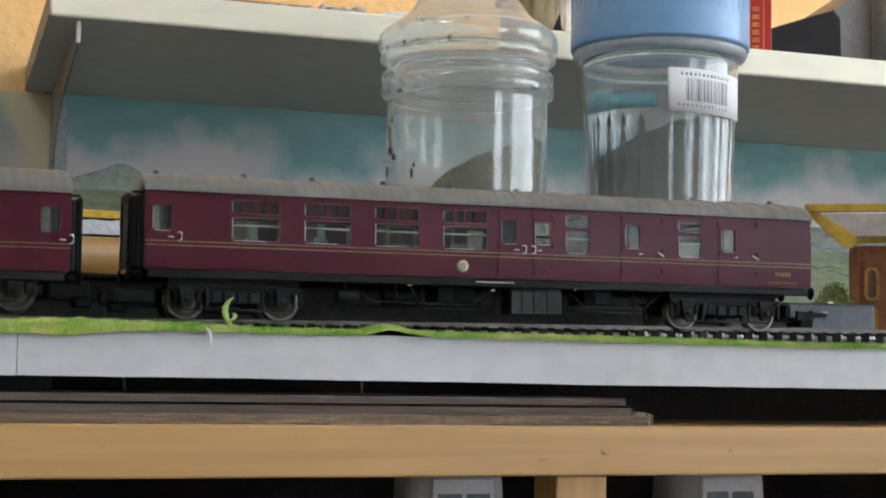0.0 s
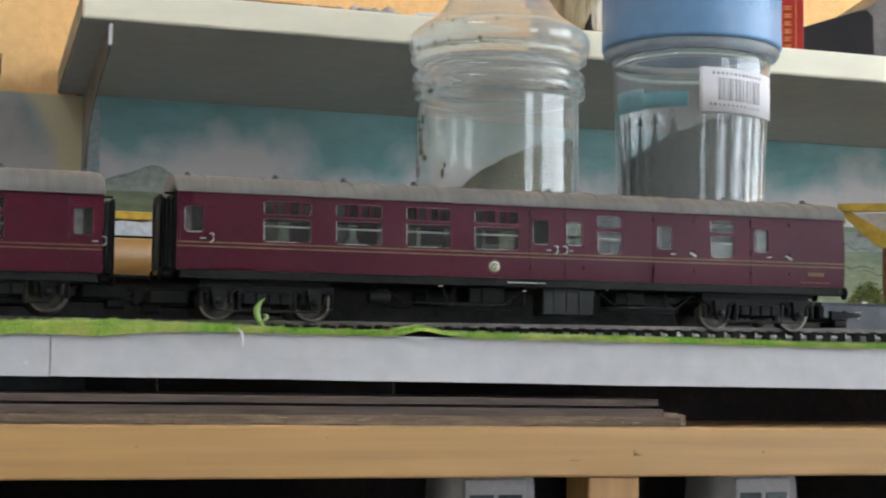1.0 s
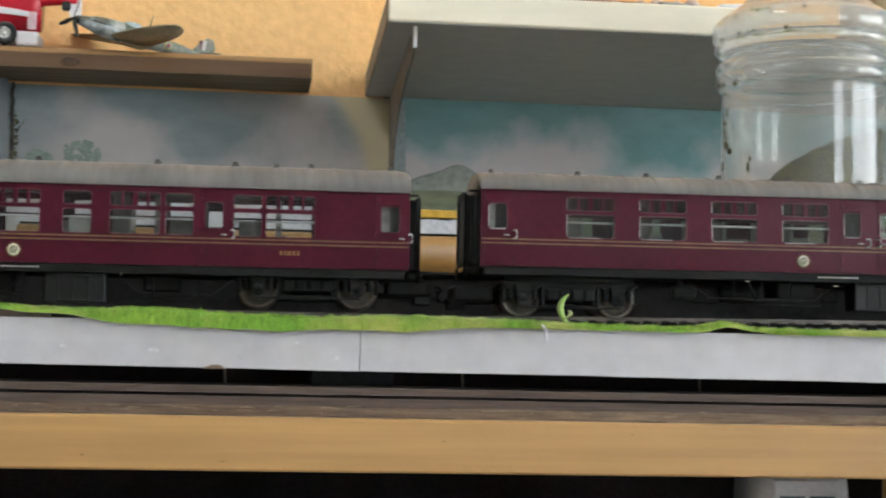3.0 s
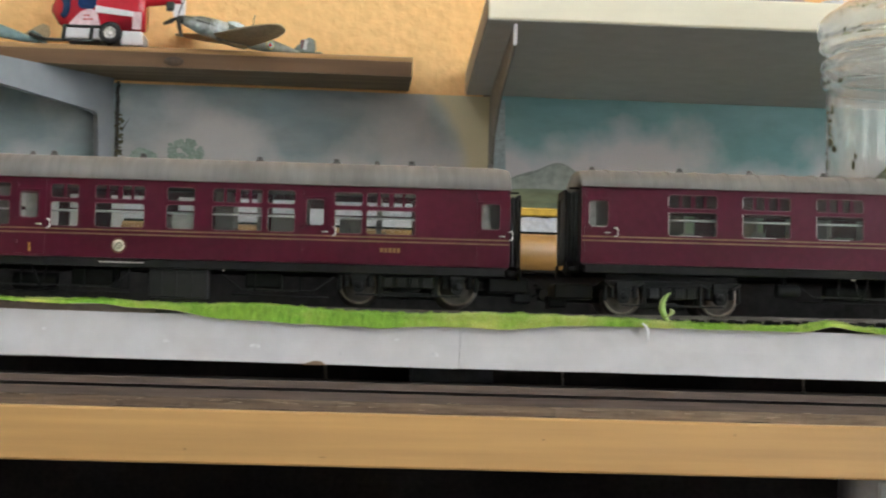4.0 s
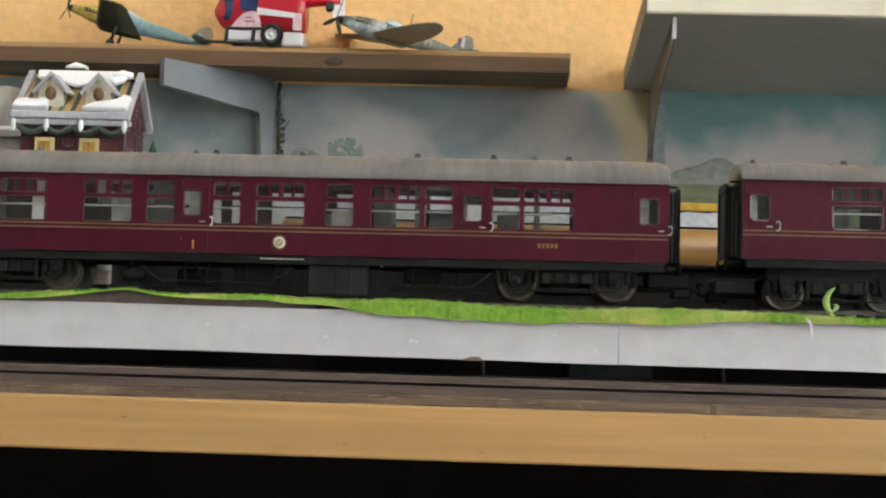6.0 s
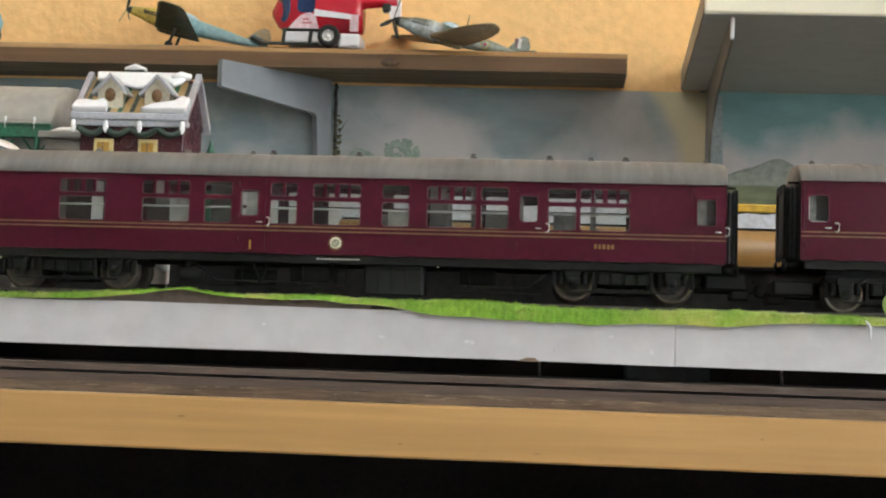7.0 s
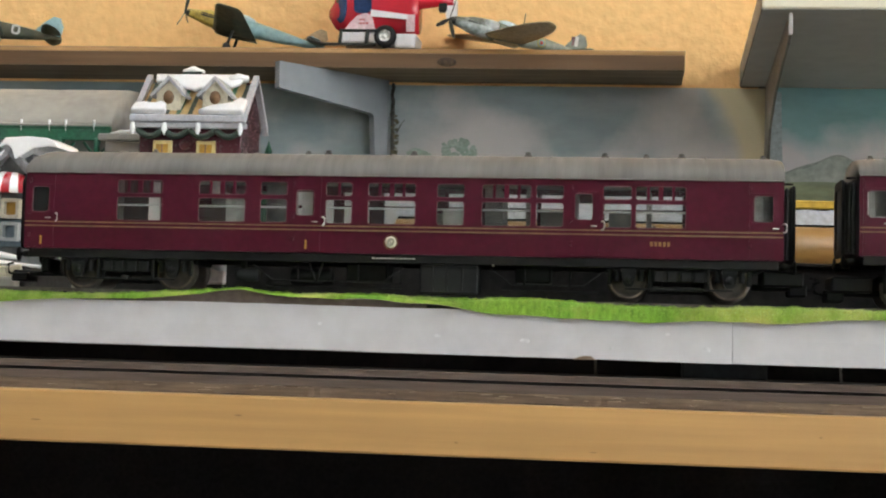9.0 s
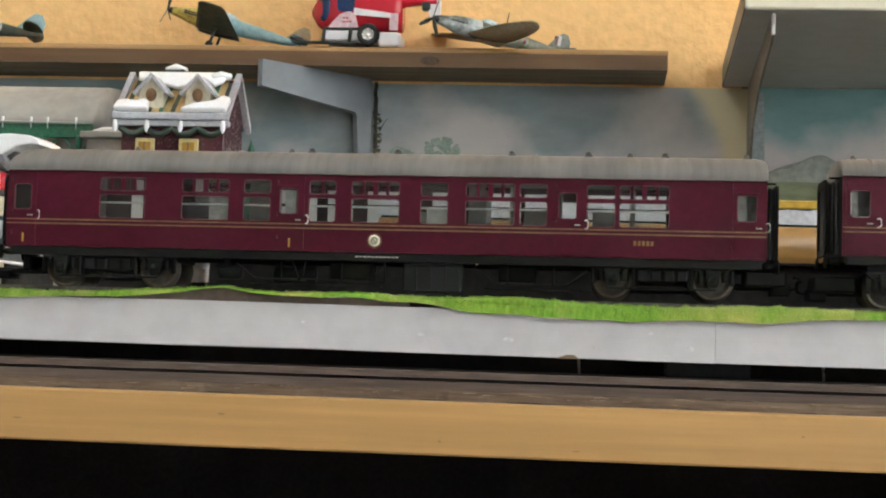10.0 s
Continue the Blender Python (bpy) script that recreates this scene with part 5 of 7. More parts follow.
def light_wedge(m):
    """Paints a yellow wedge of light with a slanting, soft edge on the print's end."""
    n, li = m.node_tree.nodes, m.node_tree.links
    b = n["Principled BSDF"]
    src = b.inputs["Base Color"].links[0].from_socket
    tc, sep, ma, r, mx, nz, m2 = (n.new("ShaderNodeTexCoord"), n.new("ShaderNodeSeparateXYZ"), n.new("ShaderNodeMath"), n.new("ShaderNodeMapRange"),
                                  n.new("ShaderNodeMix"), n.new("ShaderNodeTexNoise"), n.new("ShaderNodeMath"))
    li.new(tc.outputs["Object"], sep.inputs[0])
    ma.operation, ma.inputs[1].default_value = "MULTIPLY_ADD", 0.442
    li.new(sep.outputs["Z"], ma.inputs[0])
    li.new(sep.outputs["X"], ma.inputs[2])
    nz.inputs["Scale"].default_value = 22
    li.new(tc.outputs["Object"], nz.inputs["Vector"])
    m2.operation, m2.inputs[1].default_value = "MULTIPLY_ADD", 0.03
    li.new(nz.outputs["Fac"], m2.inputs[0])
    li.new(ma.outputs[0], m2.inputs[2])
    r.interpolation_type = "SMOOTHSTEP"
    r.inputs["From Min"].default_value, r.inputs["From Max"].default_value = 0.166, 0.184
    r.inputs["To Max"].default_value = 0.9
    li.new(m2.outputs[0], r.inputs["Value"])
    mx.data_type = "RGBA"
    mx.inputs["B"].default_value = (0.64, 0.56, 0.34, 1)
    li.new(r.outputs[0], mx.inputs["Factor"])
    li.new(src, mx.inputs["A"])
    li.new(mx.outputs["Result"], b.inputs["Base Color"])


light_wedge(SKY_L)


def sheet(name, label, x0, x1, top, material, y=1307.2):
    t = thing(name, label, "backdrop", (0, 0, 0))
    bm = bmesh.new()
    n = int((x1 - x0) / 20)
    rows = []
    for i in range(n + 1):
        x = x0 + (x1 - x0) * i / n
        w = 0.9 * noise.noise(Vector((x * 0.012, 4, 0)))
        rows.append([bm.verts.new((x, y + w, 0)), bm.verts.new((x, y + w, top + 0.5 * noise.noise(Vector((x * 0.02, 8, 0)))))])
    for a, b in zip(rows, rows[1:]):
        f = bm.faces.new((a[0], b[0], b[1], a[1]))
        f.smooth = True
    part("printed_paper", bm, material, t)
    return t


br = sheet("painted_backdrop", "printed teal sky backdrop with hills under the white shelf", 112, 1500, 220.2, SKY_R)
bl = sheet("painted_backdrop", "faded grey sky backdrop with a yellow wedge of light painted at its end", -1300, 109, 219.0, SKY_L, 1306.2)


def printed(parent, name, pts, material, y, label=""):
    part(name, prism(pts, y, y - 0.15), material, parent, label)


def ridge(x0, x1, z0, bumps, seed, n=60):
    top = []
    for i in range(n + 1):
        x = x0 + (x1 - x0) * i / n
        z = z0 + sum(h * swell(x, c, w) for c, w, h in bumps) + 1.2 * noise.noise(Vector((x * 0.06, seed, 0)))
        top.append((x, z))
    return [(x0, 13)] + top + [(x1, 13)]


first = ridge(113, 330, 146, [(170, 20, 19), (140, 18, 8)], 3)
printed(br, "printed_hill", first, HILL_BODY, 1305.6, "pale green printed hill")
crown = first[1:-1]
printed(br, "printed_ridge", crown + [(x, z - 0.8 - 5.5 * abs(noise.noise(Vector((x * 0.045, 13, 0))))) for x, z in reversed(crown)], HILL, 1305.4, "dark printed ridge line")
printed(br, "printed_field", ridge(113, 900, 139, [(150, 60, 4), (600, 120, -8), (850, 90, 4)], 5), FIELD, 1305.2, "printed green fields")
printed(br, "printed_hill", ridge(760, 1300, 124, [(900, 90, 26)], 9), HILL, 1304.9, "dark printed hill")
printed(br, "printed_field", ridge(720, 1300, 116, [(1000, 160, 8)], 11), FIELD, 1304.5, "printed green fields")
for q, (sx, sz, n) in enumerate(((812, 124, 9), (806, 106, 12), (832, 99, 8))):
    pts = [(sx + k * 4, sz + 5 * noise.noise(Vector((k * 0.35, q * 3.7, 0))) - 0.3 * k) for k in range(n)]
    printed(br, "printed_stream", pts + [(x, z + 0.5 + 1.8 * abs(noise.noise(Vector((x * 0.11, q, 0))))) for x, z in reversed(pts)], STREAM, 1304.2)
printed(br, "printed_edge_crease", [(113, 20), (121, 20), (124, 150), (122, 216), (114, 218)], mat("pale_blue_print", (0.50, 0.57, 0.57), (0.42, 0.50, 0.51), rough=0.7, s1=40), 1305.9)


def printed_tree(parent, x, z, r, seed):
    rnd = random.Random(seed)
    bm = bmesh.new()
    for k in range(90):
        a, d = rnd.uniform(0, 6.28), r * math.sqrt(rnd.random())
        s = rnd.uniform(1.2, 3.0)
        cx, cz = x + d * math.cos(a) * 1.25, z + d * math.sin(a) * 0.8
        pts = [bm.verts.new((cx + s * math.cos(q * 1.256 + a), 1304.3 - 0.03 * k, cz + s * 0.8 * math.sin(q * 1.256 + a))) for q in range(5)]
        bm.faces.new(pts)
    part("printed_tree", bm, mat("printed_tree_green", (0.27, 0.36, 0.30), (0.36, 0.43, 0.38), rough=0.7, s1=150), parent, "printed tree on the backdrop")


printed_tree(bl, -141, 164, 12, 3)
printed_tree(bl, -175, 158, 8, 4)
MOSS = mat("moss_bits", (0.08, 0.085, 0.045), (0.14, 0.12, 0.06), rough=0.9, s1=300)
LINT = mat("grey_lint", (0.10, 0.098, 0.09), (0.05, 0.052, 0.045), rough=0.95, s1=200, dirt=0.5, bump=0.8)
cord = [(-197.5 + 1.3 * noise.noise(Vector((k * 0.5, 1, 0))) + 0.06 * k, 1300.0, 219 - k * 3.1) for k in range(22)]
part("lint_cord", join(*[tube(cord[k:k + 3], 1.5 + 1.1 * abs(noise.noise(Vector((k * 0.6, 4, 0)))), 7) for k in range(0, 20, 2)]), LINT, bl, "dark fluffy cord of lint")
rnd = random.Random(31)
bm = bmesh.new()
for k in range(70):
    z = 152 + 46 * rnd.random() ** 1.6
    x = -195.5 + rnd.uniform(-2.5, 3.6) - (z - 170) * 0.04
    a = rnd.uniform(0, 3.14)
    s0 = rnd.uniform(0.5, 1.5)
    bm.faces.new([bm.verts.new((x + s0 * 1.6 * math.cos(a + q), 1299.5 + rnd.uniform(-2, 1), z + s0 * math.sin(a + q))) for q in (0, 1.3, 3.1, 4.4)])
part("moss_tufts", bm, MOSS, bl, "dry olive moss tufts")
part("twig", tube([(-193, 1299, 178), (-189.5, 1298, 184), (-186.5, 1298, 188.5)], 0.55, 6, 0.4), LINT, bl, "thin dry twig")

# ---- sweet jar and pen tub ----
JAR_GLASS = glass("clear_jar_plastic", (0.95, 0.96, 0.94), 0.015, 1.46, 0.085)
TUB_GLASS = glass("clear_tub_plastic", (0.92, 0.95, 0.96), 0.03, 1.45, 0.06)
DECK = 11.95
jar = thing("sweet_jar", "clear ridged plastic sweet jar standing on the layout", "jar", (316, 880, DECK))
outer = [(30, 0), (44, 0.3), (47.5, 3), (48.3, 6), (48.3, 8), (48.3, 12), (48.3, 80), (48.3, 143), (48.3, 147), (48.3, 149), (49.2, 150.2), (51.0, 151.2), (51.9, 153.2), (51.9, 156), (51.0, 157.8), (49.6, 158.6), (49.6, 159.2), (51.0, 159.9), (51.8, 161.4), (51.6, 163.6), (50.0, 165.4), (46.6, 166.6), (44.8, 168.0), (44.8, 169.2), (46.2, 170.4), (50.0, 171.2), (52.3, 172.4), (52.8, 174.4), (52.2, 176.3), (51.0, 177.0), (52.4, 177.9), (53.6, 179.6),
         (54.0, 182), (54.0, 185), (53.0, 188), (50.6, 190.5), (48.4, 192.2), (46.0, 193.0), (44.9, 194.6), (42.2, 195.8), (40.4, 197.8), (37.8, 199.0), (36.4, 201.8), (34.0, 203.8), (33.0, 206.6), (30.6, 209.0), (29.7, 212.2), (27.8, 214.6), (27.2, 219), (26.2, 221), (26.2, 228), (27.0, 229), (27.0, 231), (26.2, 232), (26.2, 236)]
low = [q for q in outer if q[1] <= 166.6]
high = [q for q in outer if q[1] >= 166.6]


def lining(line):
    return [(max(0.01, r - 1.3), max(z, 1.6)) for r, z in reversed(line)]


p = part("jar_body", lathe([(0.01, 0)] + low + lining(low) + [(0.01, 1.6)], 72), JAR_GLASS, jar, "clear plastic jar wall with moulded rings")
p.visible_shadow = False
p = part("jar_shoulder", lathe(high + lining(high), 72, closed=True), glass("dusty_shoulder_plastic", (0.95, 0.96, 0.94), 0.02, 1.46, 0.17), jar, "dusty stepped shoulder of the jar")
p.visible_shadow = False
SPECK_GREEN = mat("green_scatter_speck", (0.12, 0.17, 0.03), (0.20, 0.22, 0.05), rough=0.9, s1=300)
rnd = random.Random(5)
for k in range(26):
    z = rnd.choice((rnd.uniform(90, 152), rnd.uniform(150, 152), rnd.uniform(176, 178), rnd.uniform(184, 189)))
    a = radians(rnd.uniform(162, 186) if z < 160 else rnd.uniform(180, 250))
    r = 48.5 if z < 150 else 50.6 if z < 153 else 51.6 if z < 179 else 53.0 - abs(z - 183) * 0.55
    part("dirt_speck", moved(box(-0.4, rnd.uniform(0.4, 2.0), -0.3, 0.3, -0.5, rnd.uniform(0.5, 2.6), 0.2), pose(r * math.cos(a), r * math.sin(a), z, 0, 0, math.degrees(a) + 90)), MOSS, jar, "dark dirt speck")

for off, z, w, h in ((-64, 135, 1.6, 7), (-70, 130, 1.0, 3), (-66, 116, 4.2, 5), (-60, 112, 2.6, 4), (-75, 105, 1.6, 6), (-40, 101, 1.6, 6), (-38, 106, 1.0, 3), (-53, 150.6, 3.0, 3.2), (-68, 124, 1.2, 6)):
    a = radians(250 + off)
    pts = [(w * math.cos(q * 0.785) * rnd.uniform(0.5, 1.0), h * 0.6 * math.sin(q * 0.785) * rnd.uniform(0.6, 1.0)) for q in range(8)]
    part("dirt_smear", moved(prism(pts, -0.25, 0.25), pose(48.7 * math.cos(a), 48.7 * math.sin(a), z, 0, 0, math.degrees(a) + 90)), MOSS, jar, "dark dried dirt smear")
for k in range(60):
    band = rnd.random()
    z, off, r = (174.6 + rnd.uniform(-0.5, 0.5), rnd.triangular(-62, 30, -12), 53.1) if band < 0.7 else (189.5 + rnd.uniform(-1, 1), rnd.uniform(-45, -22), 51.8)
    a = radians(250 + off)
    part("green_speck", moved(box(-0.3, rnd.uniform(0.3, 1.1), -0.25, 0.25, -0.3, rnd.uniform(0.2, 0.8), 0.1), pose(r * math.cos(a), r * math.sin(a), z, 0, rnd.uniform(-40, 40), math.degrees(a) + 90)), rnd.choice((MOSS, SPECK_GREEN)), jar, "green dirt speck")

BLUE = mat("blue_plastic_lid", (0.20, 0.36, 0.58), (0.18, 0.33, 0.54), rough=0.34, s1=14, s2=120, dirt=0.06)
TEAL = mat("teal_tub_tint", (0.10, 0.36, 0.40), (0.16, 0.42, 0.45), rough=0.5, s1=60)
LABEL = mat("white_price_label", (0.80, 0.79, 0.80), (0.74, 0.73, 0.75), rough=0.5, s1=40, dirt=0.05)
INK = mat("black_ink", (0.13, 0.13, 0.14), (0.32, 0.32, 0.33), rough=0.6)
tub = thing("pen_tub", "clear fluted plastic tub with a blue screw lid", "tub", (443.5, 880, DECK))


def fluted(n=192, lobes=24, zs=(0, 4, 20, 60, 100, 128, 140, 147, 153, 158, 166, 176, 185)):
    bm = bmesh.new()
    rings = []
    seq = [(z, 0.0) for z in zs] + [(z, 1.2) for z in reversed(zs)]
    for z, inset in seq:
        r0 = 40.5 + 8.2 * (z / 181.0) ** 0.9 - (2.5 if z < 2 else 0)
        amp = 1.5 * max(0.0, min(1.0, (150 - z) / 9.0)) * (1.0 if z > 3 else 0.4)
        ring_ = []
        for i in range(n):
            a = 2 * math.pi * i / n
            k = abs(math.sin(lobes * a / 2))
            ring_.append(bm.verts.new(((r0 - inset - amp * (1 - k)) * math.cos(a), (r0 - inset - amp * (1 - k)) * math.sin(a), max(z, inset))))
        rings.append(ring_)
    for a, b in zip(rings, rings[1:]):
        for i in range(n):
            bm.faces.new((a[i], a[(i + 1) % n], b[(i + 1) % n], b[i]))
    bm.faces.new(rings[0])
    bm.faces.new(rings[-1])
    bmesh.ops.recalc_face_normals(bm, faces=bm.faces[:])
    for f in bm.faces:
        f.smooth = True
    return bm


p = part("tub_body", fluted(), TUB_GLASS, tub, "clear fluted plastic wall")
p.visible_shadow = False
p = part("flange", lathe([(48.0, 182.5), (52.6, 183.5), (54.2, 186), (53.2, 189), (48.5, 190.5)], 72, closed=True), glass("milky_flange_plastic", (0.92, 0.95, 0.96), 0.08, 1.45, 0.4), tub, "milky rolled flange")
p.visible_shadow = False
lid = part("lid", lathe([(49, 188.6), (55.0, 188.8), (55.6, 191), (55.4, 209), (54.6, 228), (53.0, 238), (48, 242), (0.01, 242)], 96), BLUE, tub, "matt blue plastic screw lid")
gm = mesh_of("grip_rib", moved(box(-1.0, 1.0, -1.0, 0.9, 0, 24, 0.4), pose(0, 0, 0, 0, 7, 0)), BLUE)
for k in range(56):
    a = 2 * math.pi * k / 56
    share("grip_rib", gm, lid, pose(0.0545 * math.cos(a), 0.0545 * math.sin(a), 0.2085, 0, 0, math.degrees(a) + 90))


def arc_patch(r, a0, a1, z0, z1, thick=0.25, n=20, slant=0.0):
    """A curved patch on the tub; angles from the line towards the room's middle."""
    bm = bmesh.new()
    rows = []
    for i in range(n + 1):
        a = radians(a0 + (a1 - a0) * i / n) + radians(270 - 26.8)
        dz = slant * (i / n)
        rows.append([bm.verts.new((q * math.cos(a), q * math.sin(a), z + dz)) for q, z in ((r, z0), (r + thick, z0), (r + thick, z1), (r, z1))])
    for a, b in zip(rows, rows[1:]):
        for q in range(4):
            f = bm.faces.new((a[q], a[(q + 1) % 4], b[(q + 1) % 4], b[q]))
            f.smooth = q in (1, 3)
    bm.faces.new(rows[0])
    bm.faces.new(rows[-1][::-1])
    bmesh.ops.recalc_face_normals(bm, faces=bm.faces[:])
    return bm


# two curved teal strips inside the tub wall, paler towards the left
part("teal_band", arc_patch(45.6, -38, -2, 147.5, 157.0, 0.3), TEAL, tub, "teal band inside the tub")
part("teal_band", arc_patch(45.2, -84, -38, 147.0, 160.5, 0.3), mat("pale_teal_tint", (0.24, 0.50, 0.53), (0.32, 0.56, 0.58), rough=0.5, s1=60), tub, "pale teal band inside the tub")
pl = part("price_label", arc_patch(49.4, 6, 74, 144.5, 171.0, 0.2, 24, -1.5), LABEL, tub, "white paper barcode label")
rnd = random.Random(21)
a = 19.0
while a < 55:
    w = rnd.choice((0.35, 0.35, 0.7, 1.1))
    part("barcode_line", arc_patch(49.62, a, a + w, 151.5 - a * 0.02, 165.0 - a * 0.02, 0.05, 1), INK, pl)
    a += w + rnd.choice((0.5, 0.6, 1.1))
PRINT_GREY = mat("faint_grey_print", (0.26, 0.26, 0.27), (0.40, 0.40, 0.41), rough=0.6, s1=300)
for k in range(13):
    w = rnd.uniform(1.1, 2.0)
    part("print_bar", arc_patch(49.62, 13 + k * 3.3, 13 + w + k * 3.3, 148.0 - k * 0.08, 149.6 - k * 0.08, 0.05, 1), PRINT_GREY, pl)
    part("print_bar", arc_patch(49.62, 15 + k * 3.3, 15 + w + k * 3.3, 166.6 - k * 0.08, 168.2 - k * 0.08, 0.05, 1), PRINT_GREY, pl)


def heap(radius, z_mid, rise, seed, z0=3.0, n=64, rings=14):
    """Loose scatter in a tub, its top sloping up to one side."""
    bm = bmesh.new()
    c, sn_ = math.cos(radians(-22)), math.sin(radians(-22))

    def height(x, y):
        d = (x * c + y * sn_) / radius
        return z_mid + rise * (d - 0.25 * d * d) + 2.2 * noise.noise(Vector((x * 0.12, y * 0.12, seed))) + 0.9 * noise.noise(Vector((x * 0.5, y * 0.5, seed)))

    loops = []
    for i in range(1, rings + 1):
        r = radius * i / rings
        loops.append([bm.verts.new((r * math.cos(6.28319 * k / n), r * math.sin(6.28319 * k / n), height(r * math.cos(6.28319 * k / n), r * math.sin(6.28319 * k / n)))) for k in range(n)])
    loops.append([bm.verts.new((v.co.x * 0.9, v.co.y * 0.9, z0)) for v in loops[-1]])
    mid = bm.verts.new((0, 0, height(0, 0)))
    for k in range(n):
        bm.faces.new((mid, loops[0][k], loops[0][(k + 1) % n]))
    for a, b in zip(loops, loops[1:]):
        for k in range(n):
            f = bm.faces.new((a[k], b[k], b[(k + 1) % n], a[(k + 1) % n]))
            f.smooth = True
    bm.faces.new(loops[-1][::-1])
    bmesh.ops.recalc_face_normals(bm, faces=bm.faces[:])
    return bm


GRAVEL = mat("grey_green_scatter", (0.062, 0.068, 0.054), (0.09, 0.098, 0.08), rough=0.9, s1=120, s2=900, dirt=0.5, bump=0.4, bs=500, depth=0.002)
OLIVE = mat("olive_scatter", (0.12, 0.115, 0.022), (0.06, 0.062, 0.015), rough=0.9, s1=120, s2=900, dirt=0.5, bump=0.9, bs=700, depth=0.003)
part("scatter_heap", heap(40.5, 137, 15, 3.0), GRAVEL, tub, "dark grey green scatter heaped in the tub")
# made-up dark spikes imitate the scatter's refraction in the flutes
for k, off in enumerate((-74, -59, -44, -29.5, -14)):
    a = radians(off + 270 - 26.8)
    z0 = 116 + 5.0 * k
    spike = prism([(-2.8, z0 - 14), (2.8, z0 - 14), (1.9, z0 - 4), (0.9, z0 + 4), (0.6, 138), (2.1, 138.4), (0.9, 142), (0, 145.6), (-0.9, 142), (-2.1, 138.4), (-0.6, 138), (-0.9, z0 + 4), (-1.9, z0 - 4)], -0.4, 0.4)
    part("flute_fill", moved(spike, pose(43.0 * math.cos(a), 43.0 * math.sin(a), 0, 0, 0, math.degrees(a) + 90)), GRAVEL, tub, "added dark spike shaped like refraction in a flute")
part("scatter_heap", heap(45.0, 106, 26, 7.0), OLIVE, jar, "olive green scatter heaped in the jar")

# ---- ceramic village behind the train ----
CER_RED = mat("glazed_dark_red", (0.085, 0.020, 0.028), (0.055, 0.014, 0.022), rough=0.25, s1=60, s2=400, dirt=0.25)
CER_GREY = mat("glazed_grey_trim", (0.50, 0.51, 0.54), (0.40, 0.41, 0.44), rough=0.3, s1=60)
CER_CREAM = mat("glazed_cream", (0.62, 0.58, 0.44), (0.52, 0.48, 0.36), rough=0.3, s1=60)
CER_TAN = mat("glazed_tan_stripe", (0.52, 0.36, 0.16), (0.42, 0.28, 0.12), rough=0.3, s1=80)
CER_GREEN = mat("glazed_green", (0.025, 0.16, 0.085), (0.035, 0.11, 0.07), rough=0.35, s1=80, dirt=0.35)
CER_DKGREEN = mat("garland_green", (0.03, 0.055, 0.04), (0.05, 0.07, 0.055), rough=0.45, s1=200, dirt=0.5)
CER_YELLOW = mat("glazed_yellow_frame", (0.70, 0.58, 0.26), rough=0.3, s1=90)
CER_AMBER = mat("amber_window", (0.50, 0.30, 0.06), (0.36, 0.20, 0.04), rough=0.25, s1=90)
CER_BROWN = mat("brown_porthole", (0.20, 0.11, 0.05), rough=0.4, s1=100)
CER_STONE = mat("grey_stone_glaze", (0.38, 0.37, 0.33), (0.31, 0.30, 0.275), rough=0.5, s1=25, s2=120, dirt=0.12)
CER_RED2 = mat("bright_red_glaze", (0.48, 0.03, 0.04), rough=0.3)
CER_BLUE = mat("slate_blue_glaze", (0.10, 0.15, 0.18), (0.16, 0.20, 0.22), rough=0.35, s1=90)


def blob(pts, r, seed, squash=0.6, n=14):
    """A lumpy run of snow along points."""
    rnd = random.Random(seed)
    secs = []
    for i, p in enumerate(pts):
        e = math.sin(math.pi * (i + 0.35) / (len(pts) - 0.3)) ** 0.5
        rr = r * e * rnd.uniform(0.85, 1.15)
        d = Vector(pts[min(i + 1, len(pts) - 1)]) - Vector(pts[max(i - 1, 0)])
        d.normalize()
        s = d.cross(Vector((0, 0, 1)))
        if s.length < 0.2:
            s = Vector((0, 1, 0))
        s.normalize()
        u = s.cross(d)
        secs.append([Vector(p) + s * rr * math.cos(6.283 * k / n) + u * rr * squash * math.sin(6.283 * k / n) for k in range(n)])
    return loft(secs)


hs = thing("village_house", "glazed dark red ceramic house with snowy striped roof", "ceramic house", (-331, 1032, DECK), (0, 0, 0))
# local: x 0..74 along the front, y 0..56 deep, z up
EAVE, TOP = 137.5, 165.0
part("wall", join(box(2, 72.6, 2, 54, 0, EAVE, 0.8), prism([(0, EAVE - 3), (56, EAVE - 3), (28, TOP + 1)], 68.5, 73.2, "yz"), prism([(2, EAVE), (54, EAVE), (28, TOP - 4)], 2, 5.5, "yz")), CER_RED, hs, "dark red glazed walls")
slope = math.atan2(TOP - EAVE, 30)
for s in (0, 1):
    y0, y1 = (-3, 28) if s == 0 else (59, 28)
    rp = part("roof", prism([(y0, EAVE - 1.5), (y1, TOP - 2), (y1, TOP), (y0, EAVE + 1.5)], -1, 72.2, "yz"), CER_TAN, hs, "striped tan and green roof")
    for k in range(9):
        x = 4 + k * 8.1
        bm = prism([(y0, EAVE + 1.5), (y1, TOP), (y1, TOP + 0.5), (y0, EAVE + 2.0)], x, x + 3.0, "yz")
        part("roof_stripe", bm, CER_GREEN if k % 2 else CER_DKGREEN, rp, "green roof stripe")
for x in (-2, 73):
    for y0 in (-5, 61):
        part("bargeboard", prism([(y0, EAVE - 4), (28, TOP + 1.5), (28, TOP + 6), (y0, EAVE + 1.5)], x, x + 4, "yz"), CER_GREY, hs, "grey glazed bargeboard")
